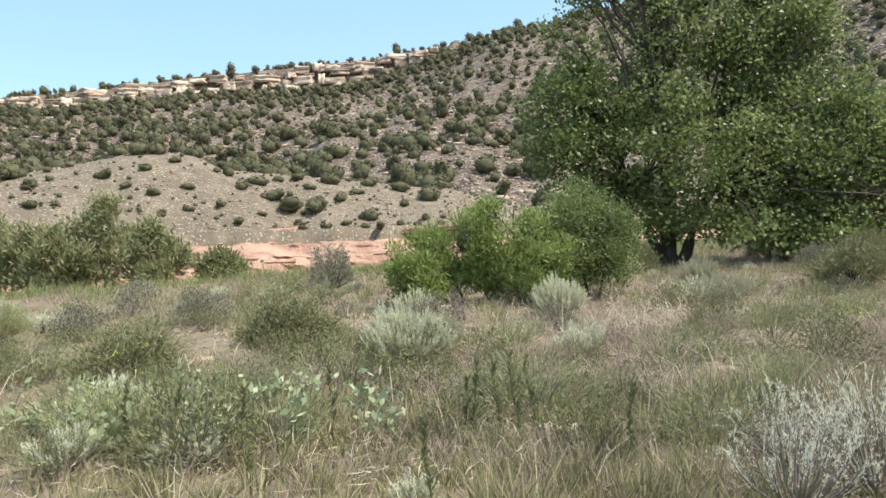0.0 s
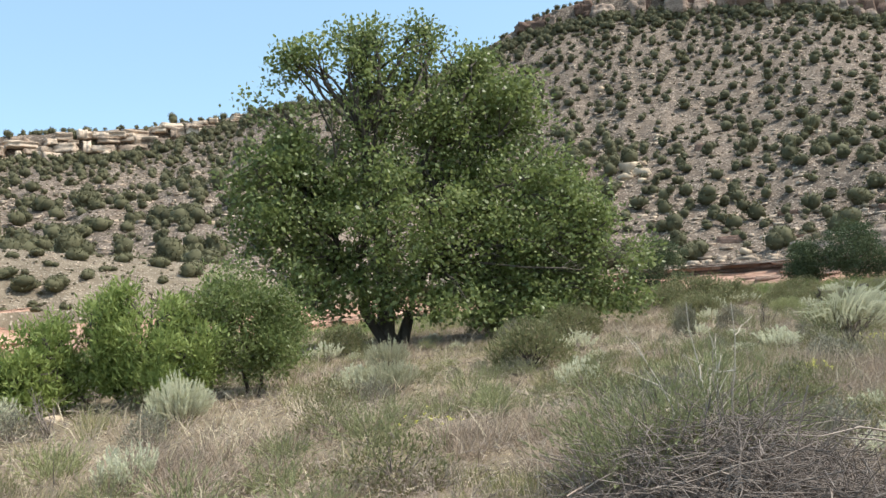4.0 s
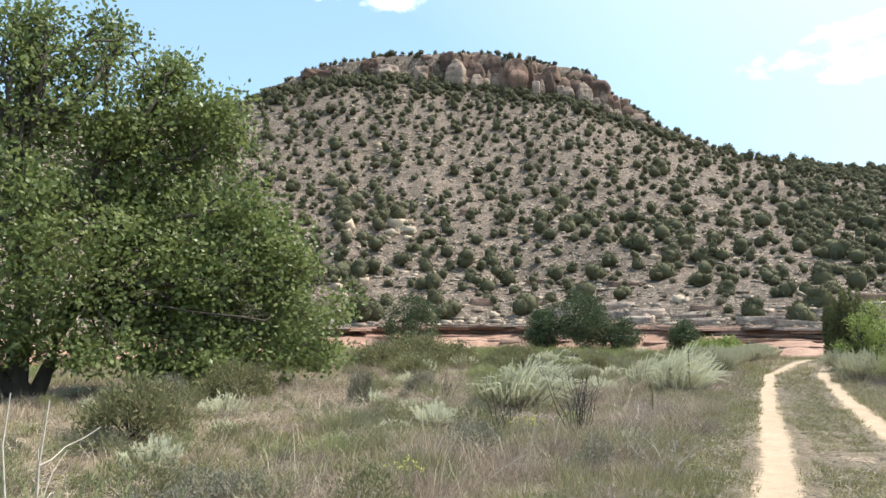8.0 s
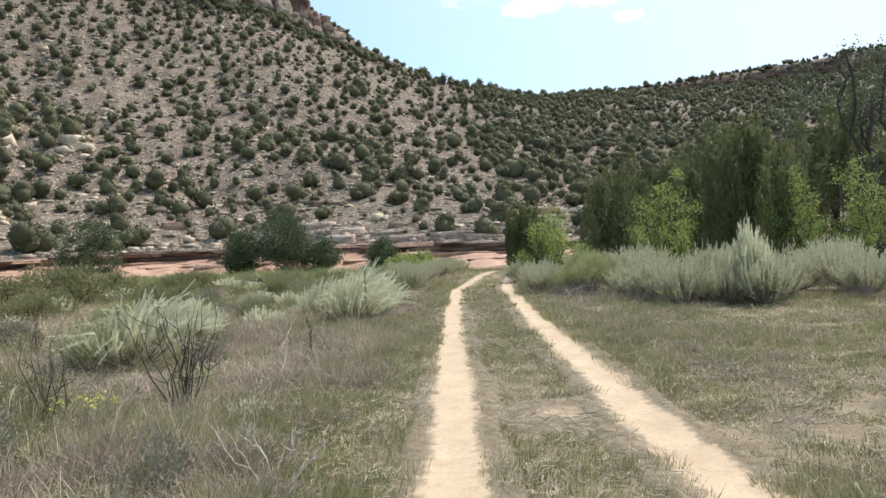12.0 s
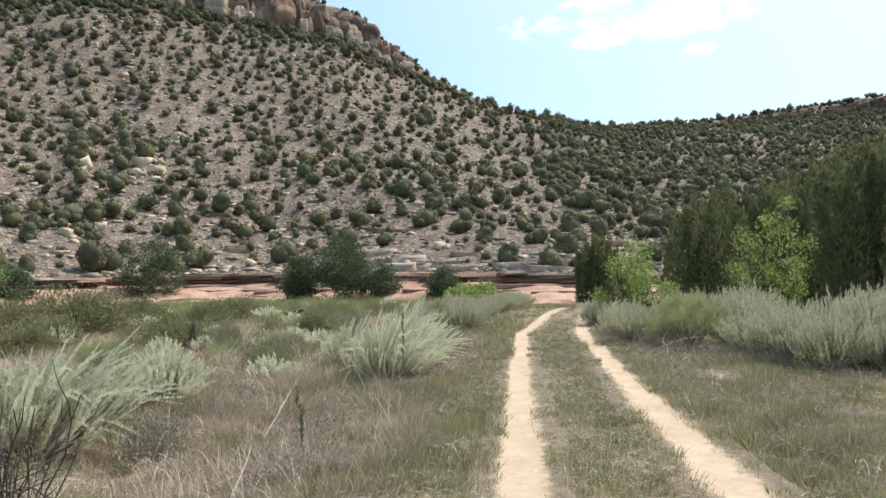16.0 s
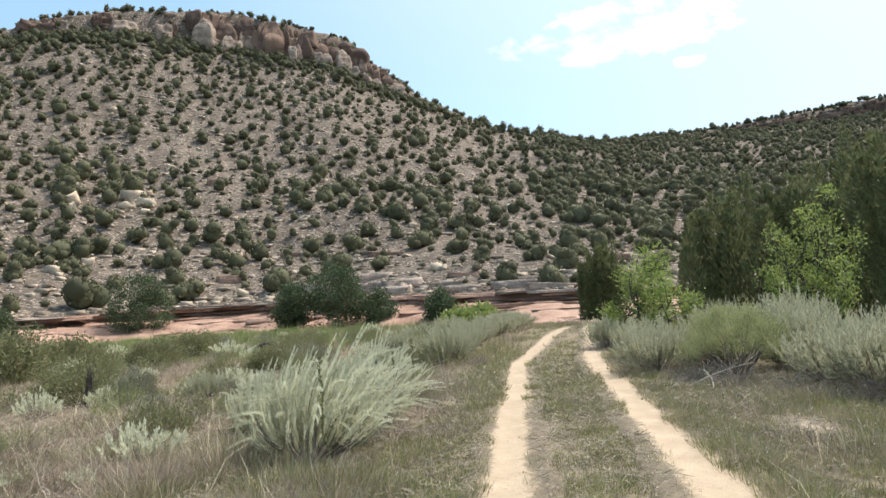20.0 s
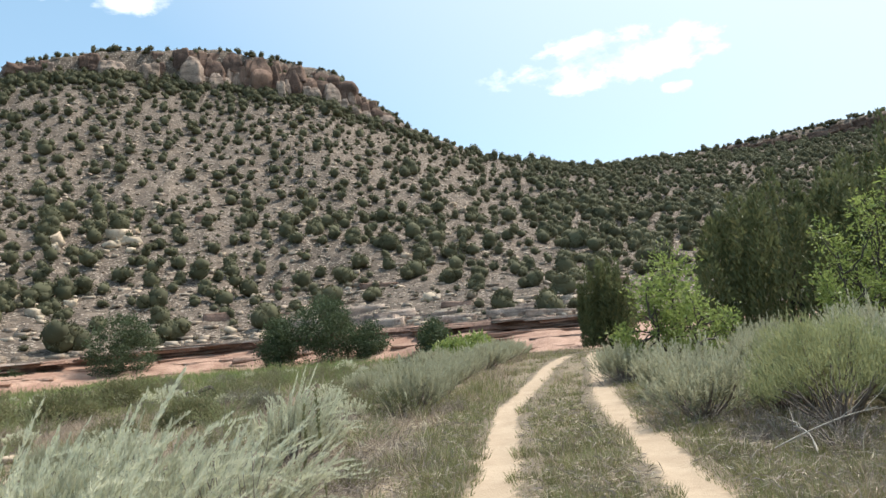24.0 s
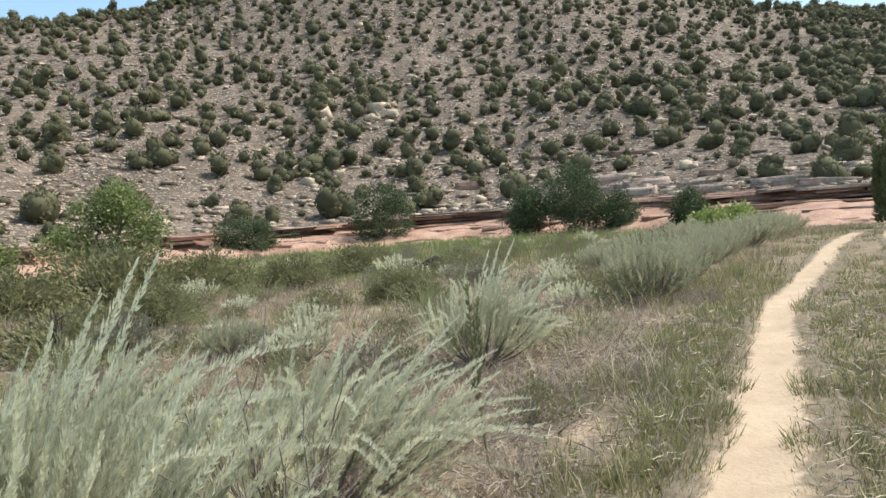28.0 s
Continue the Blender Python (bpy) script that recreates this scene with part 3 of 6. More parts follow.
# ---------------------------------------------------------------- rocks
def rock_shape(seed, flat=1.0, cuts=2, rough=0.28, boxy=0.35):
    """A worn block: a subdivided cube pushed between box and ball, with dents."""
    bm = bmesh.new()
    bmesh.ops.create_cube(bm, size=2.0)
    bmesh.ops.subdivide_edges(bm, edges=bm.edges[:], cuts=cuts, use_grid_fill=True)
    v = np.array([p.co for p in bm.verts])
    f = [[q.index for q in p.verts] for p in bm.faces]
    bm.free()
    ball = unit(v) * 1.25
    v = v * boxy + ball * (1 - boxy)
    d = fbm(v[:, 0] * 1.1 + seed * 7.1 + v[:, 2] * 0.6, v[:, 1] * 1.1 + v[:, 2] * 0.9 - seed * 3.3, seed, 3)
    v = v * (1 + rough * d)[:, None]
    v[:, 2] *= flat
    return v, np.array(f)


rng = np.random.default_rng(7)


def turn_z(v, a):
    c, s = np.cos(a), np.sin(a)
    return np.stack([v[:, 0] * c - v[:, 1] * s, v[:, 0] * s + v[:, 1] * c, v[:, 2]], 1)


def cliff_shape(seed, taper=0.9):
    """An upright jointed block: flat faces, grooves, level beds, a worn top."""
    v, f = rock_shape(seed, 1.0, 8, 0.17, 0.84)
    ang = np.arctan2(v[:, 1], v[:, 0])
    groove = np.clip(1 - 5 * np.abs(fbm(ang * 1.9 + seed, v[:, 2] * 0.35, seed + 5, 2)), 0, 1)
    bed = fbm(v[:, 2] * 2.6 + seed, ang * 0.3, seed + 9, 3)
    k = 1 - 0.15 * groove + 0.13 * bed + 0.10 * fbm(ang * 3.0 + seed, v[:, 2] * 2.0, seed + 15, 3)
    v[:, :2] *= (k * (1 - (1 - taper) * np.clip(v[:, 2], 0, 1)))[:, None]
    v[:, 2] += 0.10 * fbm(v[:, 0] * 2 + seed, v[:, 1] * 2, seed + 11, 3)
    return v, f


def slab_shape(seed, cuts=4, beds=3, ragged=0.10):
    """A flat-bedded angular block: a grid cube whose sides break back bed by bed."""
    r2 = np.random.default_rng(seed)
    v, f = rock_shape(seed, 1.0, cuts, 0.0, 1.0)
    bed = np.clip(((v[:, 2] + 1) * 0.5 * beds).astype(int), 0, beds - 1)
    v[:, 1] += r2.uniform(-ragged, ragged, beds)[bed] * 1.6 * np.sign(v[:, 1])
    v[:, 0] *= 1 + r2.uniform(-ragged, ragged * 0.4, beds)[bed]
    cell = np.floor(v[:, 0] * 1.7 + seed).astype(int)
    v[:, 1] += r2.uniform(-ragged, ragged, 12)[cell % 12] * 1.8
    v[:, 2] += np.where(v[:, 2] > 0.5, r2.uniform(-0.22, 0.05, 12)[cell % 12], 0)
    return v + r2.normal(size=v.shape) * (0.02, 0.035, 0.03), f


BLOCKS = [cliff_shape(k, 0.86) for k in range(8)]
LEDGES = [slab_shape(80 + k, 5, 3, 0.14) for k in range(8)]


def tower_shape(seed):
    """A weathered column: bulging below its head, rounded on top, cut by joints."""
    v, f = cliff_shape(30 + seed, 0.80)
    t = (v[:, 2] + 1) * 0.5
    v[:, :2] *= (0.92 + 0.16 * np.sin(t * 4.2 + seed) - 0.34 * np.clip(t - 0.78, 0, 1) * 3)[:, None]
    return v, f


TOWERS = [tower_shape(k) for k in range(8)]


def build_cliff(name, label, az0, az1, width, tiers, shapes, deep=0.0):
    """A cliff: tiers of upright jointed blocks that stand along the rim. tiers: foot and head as shares of its height, setback, material."""
    cliff = root(name, (0, 0, 0))
    tagged(cliff, label, "cliff")
    for lo, hi, back, mat, wide, hole in tiers:
        az = az0
        while az < az1:
            rt = float(np.interp(az, AZ, TOP_R) + 7.0 * fbm(az * 0.22, 0.7, 61, 3))
            full = rt * math.radians(float(np.interp(az, AZ, CLIFF))) * 1.1
            w = width * wide * rng.uniform(0.45, 2.1)
            if rng.uniform() > hole:
                zc = float(hill_z(az, rt - 1.0))
                z0, z1 = zc + full * lo - 1.0, zc + full * (hi + rng.uniform(-0.26, 0.05) * (1.0 if hi < 0.9 else 0.5))
                x, y = spot(az, rt + back + rng.uniform(-1, 1) * (0.8 if deep else 2.6))
                v, f = shapes[rng.integers(len(shapes))]
                v = turn_z(v * (w * 0.55, deep or w * 0.55, (z1 - z0) * 0.5), -math.radians(az) + rng.uniform(-0.4, 0.4))
                part("cliff_block", mesh("cliff_block", v, f, mat, False), cliff).location = (x, y, (z0 + z1) / 2)
            az += math.degrees(w * (0.98 if deep else 0.8) / rt)
    return cliff


build_cliff("mesa_cliff", "broken sandstone cliff, pale towers under dark red caprock", 24.5, 36.0, 5.0,
            [(0.45, 0.98, 4.5, M["rim"], 1.2, 0.35), (0.1, 0.62, 2.5, M["rim"], 1.1, 0.6), (-0.10, 0.66, -1.5, M["cliff"], 1.3, 0.78)], BLOCKS)
build_cliff("mesa_cliff", "high jointed sandstone cliff, pale columns under dark red caprock", 36.0, 50.5, 4.6,
            [(0.40, 1.0, 4.5, M["rim"], 1.2, 0.0), (0.0, 0.80, 2.2, M["rim"], 1.2, 0.0), (-0.10, 0.62, -1.0, M["cliff"], 1.3, 0.40), (-0.15, 0.36, -3.6, M["cliff"], 0.9, 0.6)], TOWERS)
build_cliff("rimrock", "pale yellowish rimrock cliff along the mesa top", -39.0, 3.0, 4.2,
            [(-0.15, 0.34, -0.4, M["palecliff"], 1.0, 0.22), (0.28, 0.62, 1.0, M["palecliff"], 1.2, 0.10), (0.58, 0.80, 2.0, M["palecliff"], 1.4, 0.16), (0.76, 0.97, 2.8, M["palecliff"], 1.5, 0.2)], LEDGES, 3.0)
build_cliff("ridge_ledge", "dark broken rock ledge below a wooded ridge", 74.0, 92.0, 6.0,
            [(-0.1, 0.5, -1.0, M["rim"], 1.0, 0.3), (0.35, 0.8, 1.0, M["rim"], 1.0, 0.35)], LEDGES, 3.0)

SLABS = [slab_shape(20 + k, 4, 3, 0.11) for k in range(10)]


def build_bank(name, label, az0, az1, layers, span=(4, 13), lean=0.02):
    """Beds of rock along the river: slabs laid in courses that step back."""
    bank = root(name, (0, 0, 0))
    tagged(bank, label, "river bank")
    for z0, z1, set_back, depth, mat, gap in layers:
        az = az0 + rng.uniform(0, 1)
        while az < az1:
            rb = float(bank_r(az))
            top, low = float(np.interp(az, AZ, BANK_Z)), -2.9
            ln = rng.uniform(*span)
            if rng.uniform() > gap:
                lo, hi = low + (top - low) * z0, low + (top - low) * z1 + rng.uniform(-0.06, 0.06)
                v, f = SLABS[rng.integers(len(SLABS))]
                x, y = spot(az, rb + set_back + depth * 0.3 + rng.uniform(-0.4, 0.4))
                v = turn_z(v * (ln * 0.54, depth * 0.5, (hi - lo) * 0.5), -math.radians(az) + rng.uniform(-0.06, 0.06))
                ob = part("slab", mesh("slab", v, f, M[mat], False), bank)
                ob.location = (x, y, (lo + hi) / 2)
                ob.rotation_euler = (rng.uniform(-lean, lean), rng.uniform(-lean, lean), 0)
            az += math.degrees(ln * 0.92 / rb)


def bank_sheet(name, bank, az0, az1, step, profile, mat, rough, shade=False):
    """One continuous face of a bank: (metres from its edge, share of its height) swept along it, broken into beds."""
    az = np.arange(az0, az1 + step, step)
    s = np.linspace(0, len(profile) - 1, 9 * (len(profile) - 1) + 1)
    off = np.interp(s, range(len(profile)), [p[0] for p in profile])
    up = np.interp(s, range(len(profile)), [p[1] for p in profile])
    a = np.repeat(az[:, None], len(s), 1)
    top = np.interp(az, AZ, BANK_Z)[:, None]
    z = -2.9 + (top + 2.9) * up[None]
    x0, y0 = spot(a, bank_r(az)[:, None])
    bed = _hash(np.floor(z * 2.3 + 0.6 * fbm(a * 0.2, z * 0, 13, 2)), np.floor(a * 0.8 + z * 0.7), 17) - 0.5
    push = rough * (bed * 1.6 + fbm(x0 * 0.35, y0 * 0.35 + z, 15, 4) * 1.2)
    r = bank_r(az)[:, None] + off[None] + push
    x, y = spot(a, r)
    z = z + 0.10 * rough * fbm(x * 0.8, y * 0.8, 19, 3)
    return part(name, mesh(name, np.stack([x, y, z], -1).reshape(-1, 3), grid_faces(*a.shape)[:, ::-1], mat, False), bank)


def find_thing(name):
    return bpy.data.objects[name]


build_bank("red_bank", "stepped salmon-red sandstone shelf above the river", -64, 8,
           [(0.30, 0.42, -0.6, 2.4, "redbed", 0.35), (0.84, 0.93, 3.4, 4.0, "redbed", 0.5), (0.93, 1.02, 5.4, 5.0, "redbed", 0.3)], (5, 22), 0.03)
bank_sheet("shelf", find_thing("red_bank"), -66, 9, 0.2, [(-4.6, -0.05), (-4.2, 0.10), (-3.4, 0.18), (-3.0, 0.34), (-2.0, 0.40), (-1.2, 0.50), (2.0, 0.74), (5.0, 0.96), (9.0, 1.02)], M["redbed"], 0.45)
build_bank("ledge_bank", "dark red layered sandstone ledge at the slope's foot", 8, 96,
           [(0.10, 0.30, -13.0, 6.0, "redbed", 0.5), (0.38, 0.52, -7.0, 5.0, "redbed", 0.45), (0.54, 0.66, -3.0, 4.0, "redbed", 0.5), (0.74, 0.80, 0.0, 3.4, "darkbed", 0.55), (0.84, 0.92, 0.1, 4.0, "redbed", 0.3), (0.93, 1.0, 0.1, 5.0, "greybed", 0.45)], (3, 11))
bank_sheet("flat", find_thing("ledge_bank"), 8, 97, 0.2, [(-22.0, -0.03), (-15.0, 0.24), (-9.0, 0.45), (-5.0, 0.58), (-1.5, 0.68), (1.5, 0.74)], M["redbed"], 0.5)
bank_sheet("rock_face", find_thing("ledge_bank"), 8, 97, 0.2, [(0.0, 0.40), (0.3, 0.66), (0.6, 0.86), (1.2, 0.95), (4.5, 1.03)], M["darkbed"], 0.55)


def build_outcrop(name, label, az0, az1, rows, mat):
    """Broken ledges that stick out of the slope: angular blocks set into it."""
    ledge = root(name, (0, 0, 0))
    tagged(ledge, label, "rock ledge")
    for up, thick, gap in rows:
        az = az0 + rng.uniform(0, 1)
        while az < az1:
            r = float(bank_r(az)) + up + rng.uniform(-1.2, 1.2)
            ln, h = rng.uniform(1.6, 8.5), thick * rng.uniform(0.4, 1.3)
            if rng.uniform() > gap:
                v, f = SLABS[rng.integers(len(SLABS))]
                x, y = spot(az, r + 1.2)
                v = turn_z(v * (ln * 0.54, 1.9, h * 0.6), -math.radians(az) + rng.uniform(-0.25, 0.25))
                ob = part("ledge_block", mesh("ledge_block", v, f, M[mat], False), ledge)
                ob.location = (x, y, float(hill_z(az, r)) + h * 0.15)
                ob.rotation_euler = (rng.uniform(-0.07, 0.07), rng.uniform(-0.07, 0.07), 0)
            az += math.degrees(ln * 0.95 / r)


build_outcrop("grey_ledge", "pale grey broken rock ledges on the lower slope", 42, 63, [(5.0, 1.5, 0.4), (8.5, 1.8, 0.35), (12.5, 1.5, 0.5), (18.0, 1.6, 0.75)], "greybed")
build_outcrop("upper_ledge", "dark rock ledges breaking the stony slope", 36, 66, [(22.0, 1.5, 0.8), (45.0, 2.0, 0.9), (90.0, 2.4, 0.93)], "darkbed")

def chunk(seed):
    """An angular stone: a cube with its corners pulled about."""
    r2 = np.random.default_rng(seed)
    v, f = rock_shape(seed, 0.75, 0, 0.0, 1.0)
    return v * r2.uniform(0.55, 1.1, (8, 1)) * (1.15, 0.9, 0.8) + r2.normal(size=(8, 3)) * 0.2, f


STONES = [chunk(40 + k) for k in range(16)]


def place_on_hill(az, r):
    x, y = spot(az, r)
    return np.array([x, y, hill_z(az, r)])


def build_rubble():
    """Loose stones over the slopes, too many to count."""
    r2 = np.random.default_rng(11)
    n = 110000
    az = r2.uniform(-62, 92, n)
    rb, rt = bank_r(az) + 4, np.interp(az, AZ, TOP_R)
    r = rb + (rt - rb) * r2.uniform(size=n) ** 1.5
    keep = r2.uniform(size=n) < 1.5 * (0.12 * ((az < 8) & (r < 104)) + 0.09 + 0.5 * vnoise(az * 0.5, r * 0.012, 5) ** 2.2)
    az, r = az[keep][:34000], r[keep][:34000]
    n = len(az)
    s = np.minimum(0.115 * np.exp(r2.exponential(0.52, n)) * (0.6 + r / 240), 0.85)
    s = np.where((az < 8) & (r < 104), np.minimum(s * 0.45, 0.16), s)
    x, y = spot(az, r)
    z = hill_z(az, r) + s * 0.15
    vs, fs, base = [], [], 0
    pick, a, sx, sz = r2.integers(16, size=n), r2.uniform(0, 6.3, n), r2.uniform(0.7, 1.6, n), r2.uniform(0.5, 1.0, n)
    for k in range(n):
        v, f = STONES[pick[k]]
        vs.append(turn_z(v * (s[k] * sx[k], s[k], s[k] * sz[k]), a[k]) + (x[k], y[k], z[k])), fs.append(f + base)
        base += len(v)
    ob = new("rubble", mesh("rubble", np.concatenate(vs), np.concatenate(fs), M["rubble"]))
    tagged(ob, "loose pale sandstone rubble strewn over the slopes", "rocks", kind="stuff")


build_rubble()

# boulders that stand out on the slopes: azimuth, elevation seen from the walk, width
BOULDERS = [(27.2, 8.0, 5.6), (31.1, 8.2, 6.5), (30.6, 7.6, 5.0), (31.9, 7.7, 5.5), (36.7, 7.0, 2.4), (24.8, 4.2, 6.5), (24.2, 4.0, 4.0), (22.2, 11.6, 4.5), (55.0, 8.5, 4.2), (65.2, 7.5, 4.0), (50.7, 5.4, 3.4), (58.0, 4.9, 3.2),
            (27.5, 8.9, 4.0), (37.7, 6.6, 2.2), (38.4, 1.2, 3.0), (40.1, 3.4, 3.2), (34.8, 8.7, 2.6), (51.3, 12.6, 3.8), (49.1, 15.3, 3.0), (42.7, 1.8, 3.0), (26.3, 3.3, 4.0), (28.2, 3.8, 3.2), (29.7, 14.2, 3.4),
            (33.5, 10.3, 3.2), (40.7, 7.3, 2.4), (45.8, 12.7, 2.6), (39.4, 5.9, 2.4), (54.3, 9.0, 3.0), (47.0, 4.6, 2.6), (61.0, 8.3, 4.0), (52.2, 2.2, 3.4), (44.2, 9.2, 2.4), (-4.0, 7.0, 2.4), (-1.5, 6.2, 3.0)]


def range_at(az, el):
    """The range at which a slope point has this elevation."""
    r = np.arange(float(bank_r(az)) + 5, 560, 1.0)
    seen = np.degrees(np.arctan2(hill_z(az + 0 * r, r) - 1.5, r))
    k = int(np.argmax(seen >= el))
    return float(r[k]) if seen[k] >= el else None


def boulder(az, r, w, k):
    """An angular broken block, settled into the slope."""
    r2 = np.random.default_rng(160 + k)
    v, f = rock_shape(160 + k, 1.0, 1, 0.30, 0.82)
    v = v + r2.normal(size=v.shape) * 0.16
    ob = new("boulder", mesh("boulder", v * (w * 0.5, w * 0.42, w * r2.uniform(0.22, 0.40)), f, M["boulder"], False))
    ob.location = place_on_hill(az, r) + (0, 0, w * 0.10)
    ob.rotation_euler = (r2.uniform(-0.3, 0.3), r2.uniform(-0.3, 0.3), r2.uniform(0, 3))
    tagged(ob, "pale tan sandstone boulder resting on the slope", "boulder", "boulders on the slope")


for k, (az, el, w) in enumerate(BOULDERS):
    r = range_at(az, el)
    if r:
        boulder(az, r, w * 0.72, k)
        for j in range(3):
            boulder(az + rng.normal() * 0.2 * w / 3, r + rng.normal() * 0.7 * w, w * rng.uniform(0.22, 0.42), 40 + 3 * k + j)


# ---------------------------------------------------------------- junipers and scrub on the slopes
def ico(level):
    bm = bmesh.new()
    bmesh.ops.create_icosphere(bm, subdivisions=level, radius=1.0)
    v, f = np.array([p.co for p in bm.verts]), np.array([[q.index for q in p.verts] for p in bm.faces])
    bm.free()
    return v, f


BALLS = {1: ico(1), 2: ico(2)}


def far_bush(seed, mat, n=150, h=1.0, leaf=0.2, masses=3, level=1):
    """A rounded juniper seen from afar: a compact lumpy crown under a coat of small leaf tufts."""
    r3 = np.random.default_rng(seed)
    lobes = r3.normal(size=(masses, 3)) * (0.27, 0.27, 0.16) + (0, 0, 0.5)
    lobes[0] = (0, 0, 0.46)
    size = r3.uniform(0.34, 0.50, masses)
    size[0] = 0.58
    ball, tri = BALLS[level]
    sets = [(ball * r3.uniform(0.84, 1.06, (len(ball), 1)) * s + c, tri) for c, s in zip(lobes, size)]
    pick = r3.integers(masses, size=n)
    d = unit(r3.normal(size=(n, 3)) + (0, 0, 0.35))
    p = lobes[pick] + d * size[pick][:, None] * r3.uniform(0.80, 1.10, (n, 1))
    out, side = unit(d + r3.normal(size=(n, 3)) * 0.5 + (0, 0, 0.3)), unit(np.cross(d, r3.normal(size=(n, 3))))
    ln = leaf * r3.uniform(0.5, 1.1, (n, 1))
    sets.append((np.stack([p - side * ln * 0.5, p + side * ln * 0.5, p + out * ln], 1).reshape(-1, 3), np.arange(3 * n).reshape(-1, 3)))
    v, f = join(*sets)
    v[:, 2] = np.maximum(v[:, 2], -0.15) * h
    return mesh("juniper", v, f, mat, True)


HILL_BUSH = [far_bush(100 + k, M["juniper"], 520, 1.0, 0.15, 5, 2) for k in range(6)]
FAR_BUSH = [far_bush(110 + k, M["juniper"], 90, 1.0, 0.21, 2) for k in range(6)]
LOW_BUSH = [far_bush(120 + k, M["scrub"], 70, 0.72, 0.24, 1) for k in range(6)]


def hill_points(n, seed, near, gap, az_lo=-62, az_hi=92):
    """Plant places on the slopes, each keeping its distance from the next."""
    r4 = np.random.default_rng(seed)
    m = n * 14
    az = r4.uniform(az_lo, az_hi, m)
    rb, rt = bank_r(az) + 3, np.interp(az, AZ, TOP_R) + 12
    r = rb + (rt - rb) * r4.uniform(size=m) ** 0.8
    x, y = spot(az, r)
    up = (r - rb) / (rt - rb)
    thick = 0.26 + 0.16 * ((az > 12) & (az < 57)) + vnoise(x * 0.03, y * 0.03, 17) * 0.40 + vnoise(az * 0.4, r * 0.01, 19) * 0.3
    thick += np.clip((az - 58) / 10, 0, 1) * 0.3 + np.clip((-14 - az) / 10, 0, 1) * np.clip((r - 110) / 60, 0, 1) * 0.35 + 0.30 * np.clip((up - 0.55) / 0.4, 0, 1)
    thick -= 0.25 * np.clip(1 - np.abs(az - 37) / 6, 0, 1) * np.clip(1 - up * 2.2, 0, 1)
    thick = np.where((az < 8) & (r < 112), thick * (0.3 if near[0] == 0 and n < 1000 else 0.7), thick)
    keep = (r4.uniform(size=m) < thick) & (r < near[1]) & (r >= near[0])
    rows = np.stack([az[keep], r[keep], r4.uniform(size=int(keep.sum())), x[keep], y[keep]], 1)
    cells, out = collections.defaultdict(list), []
    for a, rr, k, px, py in rows.tolist():
        d = gap * (0.50 + 0.75 * k) * (0.85 if a > 60 else 1.0)
        i, j = int(px // gap), int(py // gap)
        if all((px - qx) ** 2 + (py - qy) ** 2 > d * d for u in (i - 1, i, i + 1) for v in (j - 1, j, j + 1) for qx, qy in cells[u, v]):
            cells[i, j].append((px, py))
            out.append((a, rr, k))
            if len(out) == n:
                break
    return out


